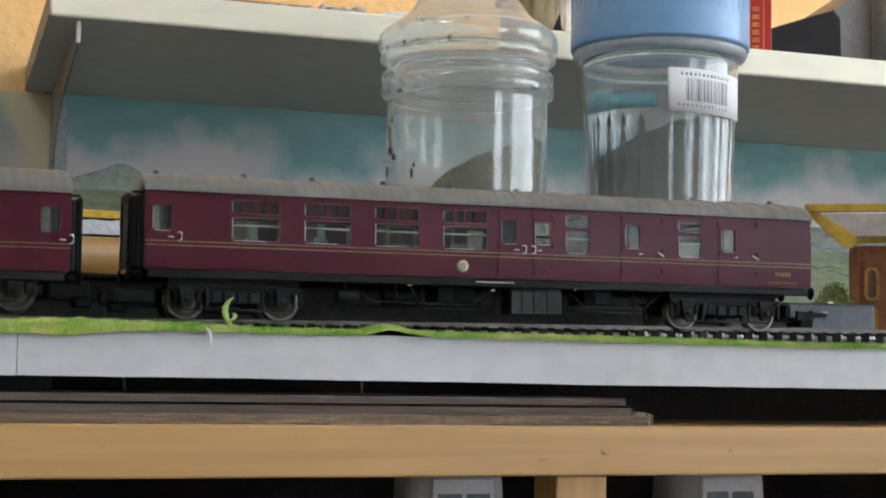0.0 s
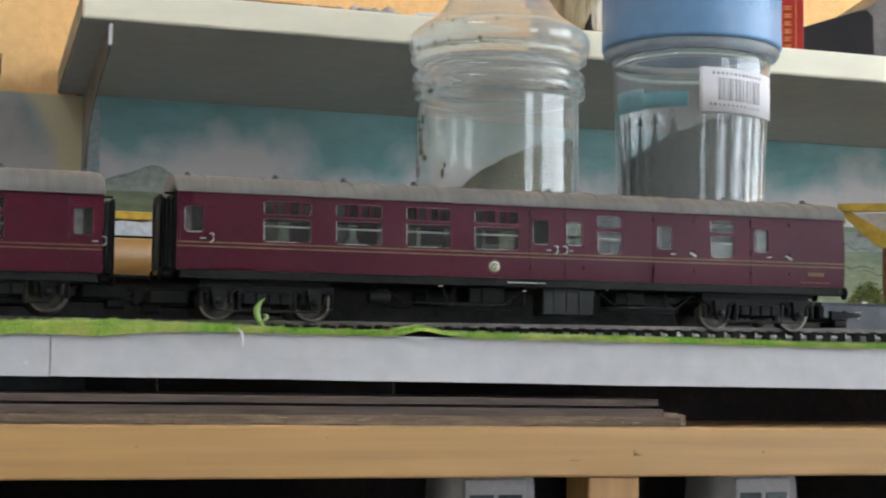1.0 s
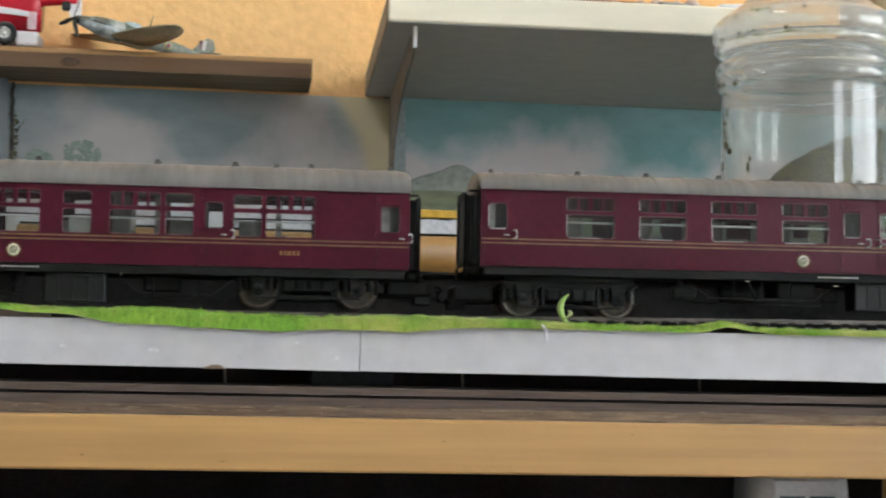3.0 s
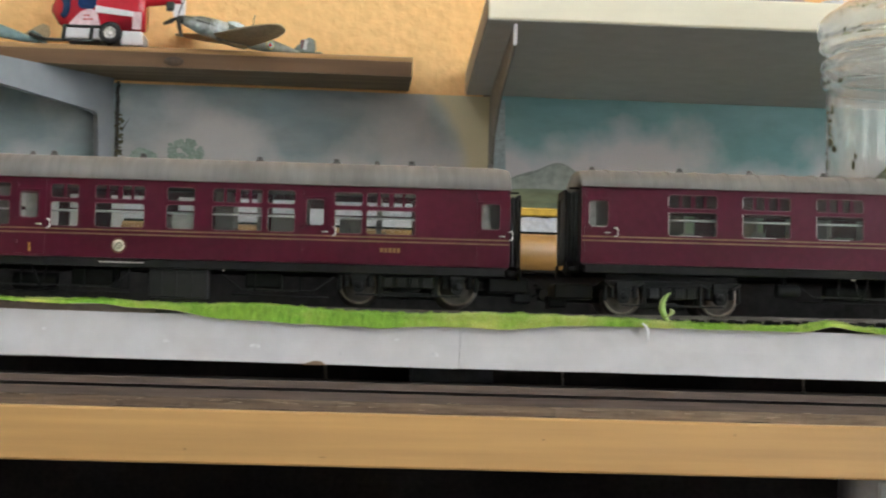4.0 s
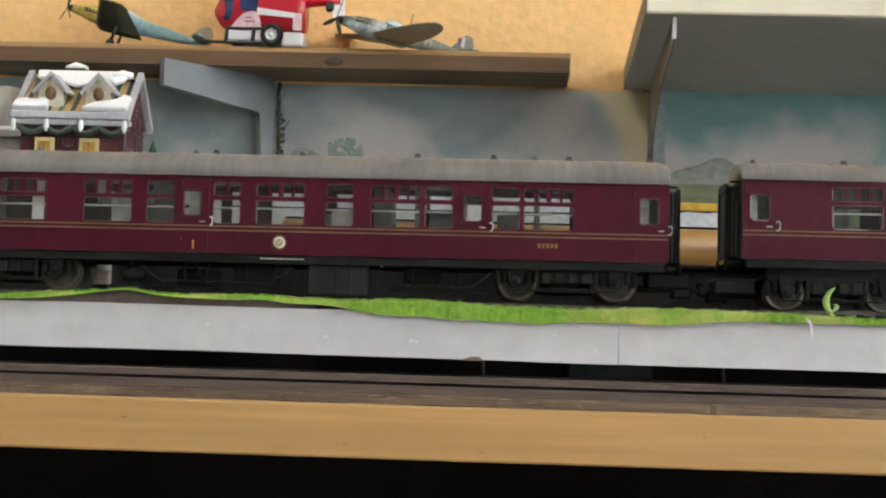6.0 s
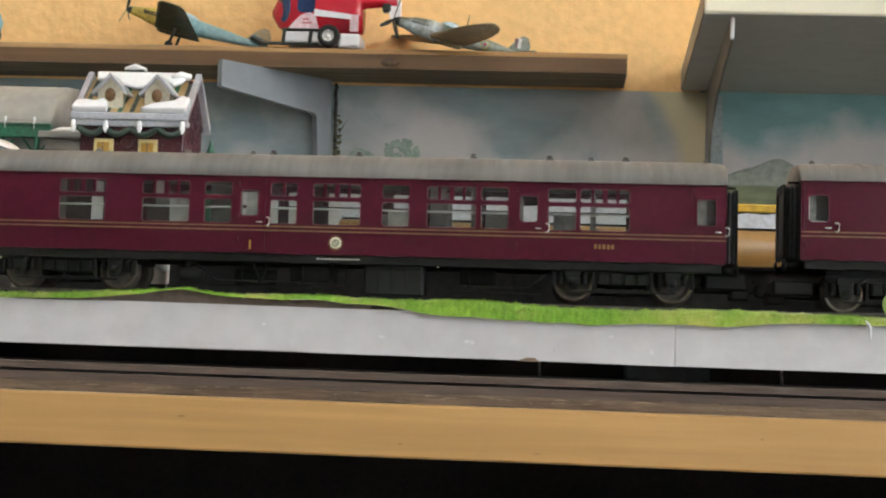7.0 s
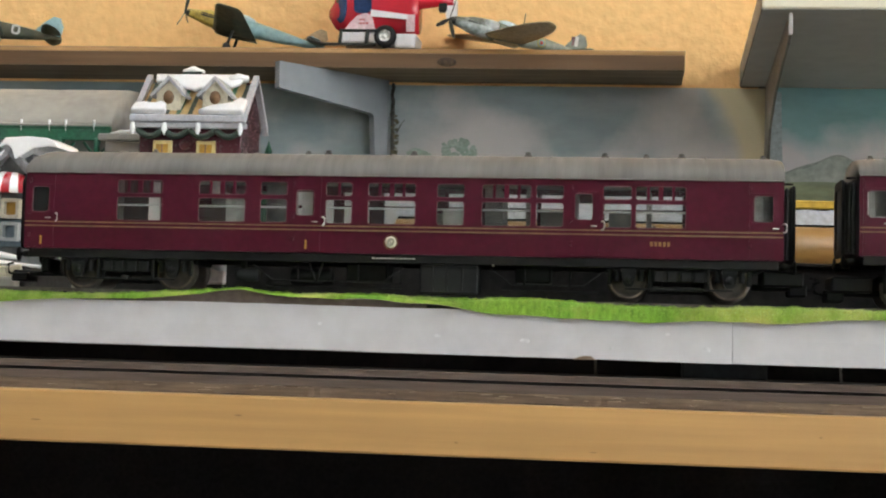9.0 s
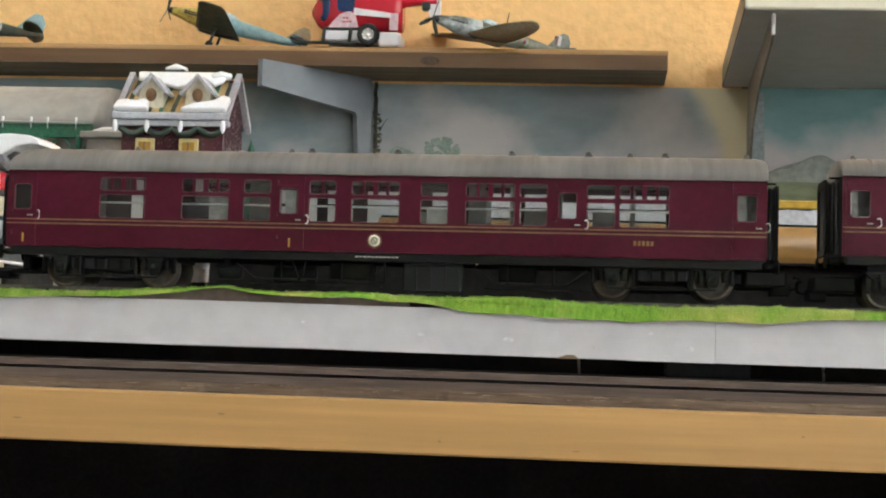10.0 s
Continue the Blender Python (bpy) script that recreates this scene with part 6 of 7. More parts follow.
part("eave", join(box(-3, 77, -6, -2, EAVE - 4, EAVE + 1.0, 1.0, 2), box(-3, 77, -4, 0, EAVE - 8, EAVE - 4, 0.6)), CER_GREY, hs, "grey glazed eave moulding")
for dx in (22, 54):
    d = part("dormer", join(box(dx - 8.5, dx + 8.5, 0.5, 22, EAVE + 2, EAVE + 17), prism([(dx - 8.5, EAVE + 17), (dx + 8.5, EAVE + 17), (dx, EAVE + 25)], 0.5, 22)), CER_CREAM, hs, "cream dormer with a round window")
    part("porthole", moved(lathe([(0.01, -0.8), (3.6, -0.8), (3.6, 0.4)], 20, axis="y"), Matrix.Translation((dx, 0.3, EAVE + 13.5)) @ Matrix.Diagonal((1, 1, 1.25, 1))), CER_BROWN, d)
    for s in (-1, 1):
        part("dormer_roof", prism([(dx, EAVE + 28), (dx + s * 12.5, EAVE + 14.5), (dx + s * 11.5, EAVE + 13), (dx, EAVE + 25)], -2.5, 24), CER_GREY, d)


def roof_snow(parent, outline, label, thick=3.2):
    """Snow lying on the front roof slope; outline in x and distance up the slope."""
    bm = prism([(a, b) for a, b in outline], 0, thick, "xy")
    bmesh.ops.bevel(bm, geom=bm.edges[:], offset=1.4, segments=2, affect="EDGES", profile=0.6)
    moved(bm, Matrix.Translation((0, -3, EAVE + 2.0)) @ Matrix.Rotation(slope, 4, "X"))
    for f in bm.faces:
        f.smooth = True
    part("snow", bm, SNOW, parent, label)


LEN = math.hypot(TOP - EAVE, 31)
roof_snow(hs, [(4, LEN + 3), (6, LEN - 6), (13, LEN - 4), (20, LEN - 9), (29, LEN - 13), (36, LEN - 16), (43, LEN - 13), (48, LEN - 9), (53, LEN - 5), (60, LEN - 12), (66, LEN - 8), (68, LEN + 3)], "white glazed roof snow")
roof_snow(hs, [(-2, -2), (22, -2), (21, 6), (17, 9), (12, 6), (5, 8), (-1, 6)], "white eave snow", 5)
roof_snow(hs, [(44, -2), (75, -2), (76, 11), (70, 14), (66, 8), (60, 6), (52, 4)], "white eave snow", 5)
ch = part("chimney", box(22, 36, 30, 42, TOP - 10, TOP + 9, 0.8), CER_DKGREEN, hs, "dark chimney")
part("snow_cap", blob([(22, 35, TOP + 9), (29, 35, TOP + 10.5), (36, 35, TOP + 9)], 6, 6, 0.45), SNOW, ch)
part("snow", blob([(57, 24, TOP + 2), (63, 26, TOP + 4), (70, 26, TOP + 3)], 5, 7, 0.7), SNOW, hs, "white ridge snow")
for k in range(4):
    x0 = 2 + k * 18
    pts = [(x0 + q * 2.2, -2.6, EAVE - 9 - 4.5 * math.sin(math.pi * q / 8)) for q in range(9)]
    part("garland", tube(pts, 2.1, 8), CER_DKGREEN, hs, "dark green garland")
for x in (-1, 21, 44, 73):
    part("icicle", join(lathe([(1.2, 0), (1.7, -3), (1.9, -5.5), (0.8, -8), (0.01, -9)], 10, (x, -4, EAVE - 4))), SNOW, hs, "white icicle tassel")
for x in (19, 49):
    w = part("window_frame", join(box(x - 6.5, x + 6.5, -0.6, 2.2, 92, 121.5, 0.4)), CER_YELLOW, hs, "yellow window frame")
    part("window_pane", box(x - 4.2, x + 4.2, -1.0, -0.5, 95, 119), CER_AMBER, w, "amber window")
    part("glazing_bar", box(x - 0.5, x + 0.5, -1.3, -0.9, 95, 119), CER_BROWN, w)
part("wreath", lathe([(3.2, -1), (4.6, -1), (4.6, 1), (3.2, 1)], 18, (34.5, 0.5, 119), "y", closed=True), CER_RED, hs, "dark red wreath")
part("fir_tree", lathe([(0.01, 127), (3.0, 117), (2.0, 116), (5.0, 104), (3.5, 103), (7.5, 86), (4.5, 85), (9, 60), (2, 59), (2, 0)], 14, (85, 30, 0)), CER_GREEN, hs, "green glazed fir tree")

ga = thing("station_hall", "long grey roofed ceramic station hall with green ironwork", "ceramic building", (-640, 1120, DECK + 4))
part("plinth", box(-2, 260, 24, 64, -4, 0.2), CER_STONE, ga)
secs = []
for x in (0, 262):
    secs.append([(x, 0, 142), (x, 14, 160), (x, 34, 171), (x, 62, 174), (x, 62, 138), (x, 0, 138)])
part("roof", loft(secs), CER_STONE, ga, "weathered grey hall roof")
part("wall", box(0, 258, 30, 62, 0, 138), CER_STONE, ga, "grey hall wall")
part("fascia", join(box(0, 262, -1, 2, 128, 138, 0.5), box(0, 262, -2, 3, 136.5, 138.5, 0.4)), CER_GREEN, ga, "green ironwork fascia")
for k in range(10):
    x = 8 + k * 27
    po = part("post", join(lathe([(1.8, -4), (1.8, 128)], 10, (x, 2, 0)), lathe([(3, 118), (2, 124), (3.4, 130)], 10, (x, 2, 0))), CER_GREEN, ga, "green iron post")
    for s in (-1, 1):
        part("arch_brace", tube([(x, 2, 112), (x + s * 4, 2, 120), (x + s * 10, 2, 127)], 1.1, 6), CER_GREEN, po)
for k in range(14):
    part("icicle", join(lathe([(1.1, 0), (0.9, -4), (0.01, -9)], 8, (6 + k * 18.5 + (k % 3) * 3, -1.5, 143))), SNOW, ga, "white icicle")
part("frost", blob([(20, -1, 139), (60, -1, 140), (100, -1, 139), (140, -1, 140), (200, -1, 139), (255, -1, 139)], 2.4, 9, 0.7), CER_STONE, ga)
st = thing("stone_kiosk", "small pale stone kiosk with a snowy cap", "ceramic building", (-372, 1090, DECK))
part("wall", box(4, 30, 2, 26, 0, 120, 0.8), CER_CREAM, st)
part("cap", join(box(-4, 38, -5, 32, 128, 133, 1.2, 2), box(0, 34, -1, 29, 120, 128, 0.8)), CER_STONE, st, "pale stone cap")
part("snow", blob([(-2, 10, 133), (10, 8, 135), (22, 8, 135), (36, 10, 133)], 6, 14, 0.4), SNOW, st)

SHOP_STONE = mat("dark_stone_glaze", (0.11, 0.115, 0.118), (0.065, 0.072, 0.076), rough=0.4, s1=70, s2=300, dirt=0.35)
SHOP_PALE = mat("pale_grey_glaze", (0.40, 0.42, 0.41), (0.24, 0.26, 0.26), rough=0.35, s1=90)
SHOP_TRIM = mat("dark_trim_glaze", (0.26, 0.26, 0.27), (0.15, 0.15, 0.16), rough=0.35, s1=120, dirt=0.4)
sh = thing("village_shop", "ceramic shop with snowy roof and striped awning", "ceramic house", (-352, 750, DECK), (0, 0, -3))
# local: x 0..58 wide, its front at y 0
part("wall", box(-40, 55, 6, 52, 0, 70, 0.8), SHOP_STONE, sh, "dark grey glazed shop wall")
part("roof", prism([(4, 69), (54, 69), (46, 84), (4, 84)], -90, 60, "yz"), SHOP_STONE, sh, "dark slate roof")
part("gable", prism([(34, 60), (58, 60), (58, 68), (50, 78.5), (44, 78.5), (34, 66)], 1.5, 10), SHOP_STONE, sh, "dark stone gable")
for pts in ([(32, 62.5), (36, 61.5), (50, 76.5), (51, 80.5), (48.5, 80.5)], [(51, 80.5), (49.5, 76.5), (60, 66), (64, 66)]):
    part("bargeboard", prism(pts, -2.5, 2.5), SHOP_TRIM, sh, "dark grey glazed bargeboard")
part("snow", blob([(33, -1.5, 63.5), (39, -1.8, 69.2), (45, -1.8, 75.4), (49.5, -1.5, 80)], 1.3, 29, 0.7), SNOW, sh, "snow along the bargeboard")
part("snow", blob([(33, -3, 56.5), (37, -6, 57.2), (41, -6, 56.4)], 1.6, 30, 0.7), SNOW, sh, "snow on the awning edge")
part("finial", lathe([(2.4, 0), (3.0, 3), (1.4, 6), (0.01, 7)], 14, (42.5, -1.5, 66)), SHOP_PALE, sh)
cap = prism([(44, 79.5), (48, 84.5), (60, 85.2), (70, 84.4), (74.5, 82), (75.5, 79.5), (71, 80.2), (63, 79.0), (57, 75.5), (53.5, 73.5), (51.5, 79.0), (49, 81.0)], -3, 26)
bmesh.ops.bevel(cap, geom=cap.edges[:], offset=0.9, segments=2, affect="EDGES", profile=0.6)
part("snow", cap, SNOW, sh, "thick white roof snow")
part("snow", blob([(-30, 20, 84), (0, 18, 85), (24, 18, 84.5), (40, 18, 84)], 2.6, 25, 0.5), SNOW, sh, "thin snow along the ridge")
part("snow", blob([(20, 0, 62), (30, -2, 66), (36, -2, 69)], 2.4, 27, 0.7), SNOW, sh, "snow on the gable edge")
for k in range(7):
    x0, x1 = 32 + k * 4.2, 32 + (k + 1) * 4.2

    def rim(x, q):
        """The awning bulges forward and narrows towards its top."""
        u = (x - 46.7) / 14.7
        a = radians(88 * q / 6)
        return (46.7 + 14.7 * u * (0.55 + 0.45 * math.sin(a)), 4 - 11 * math.sin(a) * (1 - 0.25 * u * u), 57.2 + 11.2 * math.cos(a) * (1 - 0.12 * u * u))
    bm = bmesh.new()
    g = [[bm.verts.new(rim(x, q)) for x in (x0, x1)] for q in range(7)] + [[bm.verts.new((rim(x, 6)[0], rim(x, 6)[1] + 1.0, rim(x, 6)[2] - 0.6)) for x in (x0, x1)]]
    for r0, r1 in zip(g, g[1:]):
        bm.faces.new((r0[0], r0[1], r1[1], r1[0])).smooth = True
    part("awning_stripe", bm, CER_RED2 if k % 2 == 0 else SNOW, sh, "red stripe of the awning" if k % 2 == 0 else "white stripe of the awning")
for x, z0, z1, mm, fm in ((50.2, 46, 53.8, CER_AMBER, CER_CREAM), (50.2, 34.8, 42.2, CER_BLUE, SHOP_PALE), (24, 34, 54, CER_AMBER, CER_GREY)):
    w = part("window_frame", ring(rounded(x - 4.8, x + 4.8, z0 - 1, z1 + 1, 1.2), rounded(x - 3.2, x + 3.2, z0 + 0.6, z1 - 0.6, 0.8), 1.0, 6.0), fm, sh, "snow edged window frame")
    part("window_pane", box(x - 3.6, x + 3.6, 4.6, 5.4, z0, z1), mm, w)
part("panel", box(43, 57.5, 5.0, 6.5, 31, 44.5, 0.4), CER_BLUE, sh, "slate blue panel")
for x, mm in ((37.5, SHOP_PALE), (42.0, SHOP_PALE)):
    part("pilaster", join(box(x - 1.3, x + 1.3, 0.8, 6.2, 22, 57, 0.4), box(x - 2.0, x + 2.0, 0.2, 6.2, 22, 29, 0.8)), mm, sh, "pale pilaster")
part("plinth", box(-40, 64, -12, 52, 0, 21, 3, 2), NEAR_BLACK, sh)
part("snow", blob([(0, -8, 29), (14, -10, 30), (28, -11, 29), (38, -11, 26.5)], 4.5, 24, 0.5), SNOW, sh, "white ground snow")
part("snow", blob([(0, -12, 24.5), (20, -14, 24.0), (40, -14, 23.5), (60, -12, 22)], 4.0, 28, 0.5), SNOW, sh, "white snow ledge")
gb = thing("snowy_ground_base", "white snowy ceramic ground base beside the track", "ornament", (-300, 600, DECK))
part("base", box(-10, 66, 0, 16, 5.6, 15, 1.5, 2), NEAR_BLACK, gb, "dark stone bank")
for k, (bx, bz) in enumerate(((2, 11), (10, 12), (19, 11), (33, 12), (41, 11), (48.5, 12.2), (55, 11.8), (61.5, 12.4))):
    part("stone", moved(box(-3.4, 3.4, -1.0, 1.5, -2, 2.6, 0.9, 2), pose(bx / 1, -0.2, bz, 0, 4 - k * 2, 0)), CER_CREAM, gb, "pale stone")
part("snow", blob([(-8, 4, 16.2), (10, 3, 16.4), (26, 3, 16.2), (44, 3, 16), (58, 4, 15.6), (70, 6, 15)], 2.6, 33, 0.45), SNOW, gb, "white glazed snow ledge")
part("snow", blob([(-8, 9, 19.6), (16, 8, 20.4), (36, 8, 20.2), (50, 9, 19.6), (58.5, 10, 18.6)], 3.0, 34, 0.55), SNOW, gb, "white glazed snow bank")
part("step", box(0, 64, -6, 14, 0, 10.2, 1.0, 2), CER_STONE, gb, "pale stone step")
mb = thing("snow_mound", "small white snow mound with a tan base", "ornament", (-150.6, 570, DECK))
part("mound", blob([(-3.2, 3, 14.6), (-2.0, 2.6, 16.4), (0.4, 2.5, 16.9), (2.4, 2.5, 15.4), (3.4, 2.5, 13.0)], 2.9, 35, 1.0), SNOW, mb)
part("base", box(-3.4, 4.2, 1.0, 5, 8.5, 15.0, 0.8, 2), mat("pinkish_clay", (0.80, 0.72, 0.68), (0.74, 0.64, 0.60), rough=0.6, s1=90), mb, "pinkish clay base")
part("foot", box(-1.5, 3.5, 2, 5, 0, 8.6, 0.4), NEAR_BLACK, mb)

# things between the track and the backdrop
PALE_CARD = mat("pale_grey_card", (0.58, 0.60, 0.63), (0.50, 0.52, 0.55), rough=0.7, s1=40)
YELLOW_PAINT = mat("yellow_painted_wood", (0.52, 0.34, 0.035), (0.42, 0.26, 0.03), rough=0.45, s1=40, s2=300, dirt=0.25)
blk = thing("pine_block", "pale pine block with a grey card on top", "wood block", (-106, 720, DECK))
curve = [(60, 47.0), (9, 47.0)] + [(9 - 9 * math.sin(q * 0.1309), 38.6 + 8.4 * math.cos(q * 0.1309)) for q in range(1, 19)] + [(6, 30.2), (60, 30.0)]
log = prism(curve, 0, 222, "yz")
for f in log.faces:
    f.smooth = len(f.verts) == 4
part("block", log, mat("orange_pine", (0.32, 0.17, 0.042), (0.22, 0.11, 0.026), rough=0.5, s1=16, s2=190, stretch=(0.06, 1, 1.4), dirt=0.25), blk, "rounded varnished pine block")
part("dark_seam", box(0.5, 221.5, 7.6, 8.4, 47.0, 48.0), SLEEPER, blk)
rnd = random.Random(3)
pts = [(0, 47.5)] + [(k * 3.0, (63.5 if 42 < k * 3 < 74 or 100 < k * 3 < 142 else 54.6) + rnd.uniform(-0.3, 0.3)) for k in range(75)] + [(222, 47.5)]
# added black box: stands in for the darkness below the rounded block
part("plinth", box(2, 220, 12, 58, 0, 30.0, 0.4), SLEEPER, blk, "black box added as the shade under the block")
part("card", prism(pts, 8, 9.2), PALE_CARD, blk, "torn edged grey card")
can = thing("yellow_canopy_strip", "long narrow yellow painted canopy strip", "canopy", (20, 790, DECK))
part("strip", box(0, 110, 0, 30, 61.0, 65.2, 0.6), YELLOW_PAINT, can)
part("valance", box(0, 110, 0.6, 1.6, 59.4, 61.0), SLEEPER, can)
for x in (8, 55, 102):
    part("post", box(x - 1.5, x + 1.5, 14, 17, 0, 61.0, 0.3), YELLOW_PAINT, can)

GREY_PLASTIC = mat("slate_grey_plastic", (0.082, 0.09, 0.105), (0.066, 0.073, 0.086), rough=0.55, s1=30, s2=250, dirt=0.15)
lb = thing("grey_loading_bank", "plain slate grey plastic loading bank", "platform", (350, 574, DECK))
part("block", box(0, 42, 0, 24, 0, 18.9, 0.5, 2), GREY_PLASTIC, lb)
part("cap", box(-0.5, 42.5, -0.5, 24.5, 18.95, 19.6, 0.2), GREY_PLASTIC, lb)
part("edge_chip", box(20, 22, 0.2, 1.5, 19.5, 20.4, 0.2), WHITE_TIP, lb, "small white chip")

BRICK = mat("orange_brick_print", (0.25, 0.09, 0.025), (0.16, 0.05, 0.016), rough=0.6, s1=140, s2=600, dirt=0.3)
OCHRE = mat("ochre_moulding", (0.36, 0.20, 0.035), (0.27, 0.14, 0.028), rough=0.5, s1=90)
MILKY = mat("milky_glazing", (0.45, 0.42, 0.40), (0.30, 0.27, 0.25), rough=0.3, s1=40)
sn = thing("station_building", "model brick station with a yellow awning", "model building", (497, 752, DECK), (0, 0, -33))
part("wall", box(0, 150, 6, 70, 0, 62, 0.5), BRICK, sn, "orange brick wall")
part("corner_pilaster", box(0.5, 5, 5.2, 12, 0, 61, 0.4), BRICK, sn)
aw = part("awning", join(box(-24, 150, -14, -11, 79, 83.5, 0.4), box(-24, -21, -14, 60, 79, 83, 0.4), box(-2, 150, 1, 4, 63, 66.5, 0.4)), YELLOW_PAINT, sn, "yellow awning frame")
part("awning_brace", prism([(-24, 79.5), (-18.5, 80), (2, 67), (5, 62.5), (0, 59), (-4.5, 61)], -12, -9), YELLOW_PAINT, aw, "sloping yellow brace")
for x in (22, 70, 118):
    part("awning_brace", prism([(x, 80), (x + 4, 80), (x + 18, 65), (x + 12, 65)], -12, -9), YELLOW_PAINT, aw)
part("awning_glazing", moved(box(-14, 150, -0.5, 0.5, -8.5, 8.5), pose(0, -3, 72.5, -38, 0, 0)), MILKY, aw, "milky awning glazing")
for x in (8, 26, 44, 62):
    w = part("window_frame", ring(rounded(x, x + 8, 31, 50, 3.8), rounded(x + 1.6, x + 6.4, 33, 48.3, 2.3), 3.6, 6.2), OCHRE, sn, "ochre arched window frame")
    part("window_pane", box(x + 1.4, x + 6.6, 5.2, 5.9, 33, 48), CER_BROWN, w)
    part("panel", box(x + 1, x + 7, 4.6, 6.1, 8, 27, 0.3), OCHRE, w)
part("plinth", box(-3, 150, 3, 72, 0, 6, 0.4), OCHRE, sn)
BUSH = leaf_green("bush_green", (0.09, 0.14, 0.025), (0.17, 0.20, 0.04), (0.26, 0.24, 0.06))
bu = thing("model_bush", "bushy olive green model shrub", "bush", (479.5, 740, DECK))
rnd = random.Random(9)
verts, faces = [], []
for _ in range(8000):
    a, d, z = rnd.uniform(0, 6.28), rnd.random() ** 0.5, rnd.random()
    x, y = 16 * d * math.cos(a), 10 * d * math.sin(a)
    z = 41 * (1 - d * d * (0.55 + 0.3 * noise.noise(Vector((math.cos(a) * 2, math.sin(a) * 2, 3))))) * z ** 0.8
    s = rnd.uniform(0.8, 1.6)
    i = len(verts)
    verts += [(x + rnd.uniform(-s, s), y + rnd.uniform(-s, s), z + rnd.uniform(-s, s)) for _ in range(3)]
    faces.append((i, i + 1, i + 2))
me = bpy.data.meshes.new("leaves")
me.from_pydata([tuple(c / 1000 for c in v) for v in verts], [], faces)
me.materials.append(BUSH)
lv = new("leaves", me)
lv.parent = bu

# ---- toys on the wooden shelf ----
OLIVE = mat("olive_camouflage", (0.075, 0.075, 0.045), (0.045, 0.062, 0.042), rough=0.6, s1=45, s2=300, mix=(0.46, 0.54))
TAN_UNDER = mat("tan_wing_paint", (0.50, 0.39, 0.23), (0.42, 0.33, 0.19), rough=0.55, s1=40)
SKY_BLUE = mat("pale_blue_paint", (0.22, 0.38, 0.40), (0.28, 0.42, 0.43), rough=0.5, s1=40, s2=250)
GREY_GREEN = mat("grey_green_paint", (0.22, 0.24, 0.20), (0.14, 0.17, 0.13), rough=0.5, s1=50, mix=(0.45, 0.55))
YELLOW_NOSE = mat("yellow_cowling", (0.60, 0.45, 0.09), (0.44, 0.33, 0.08), rough=0.45, s1=120, s2=500, dirt=0.5)
DARK_PROP = mat("black_propeller", (0.03, 0.035, 0.03), rough=0.4)
CANOPY = mat("cockpit_glazing", (0.50, 0.62, 0.66), (0.40, 0.52, 0.58), rough=0.12, s1=80)
SILVER = mat("camouflaged_nose_paint", (0.44, 0.50, 0.50), (0.085, 0.095, 0.07), rough=0.35, metal=0.1, s1=38, mix=(0.50, 0.60))


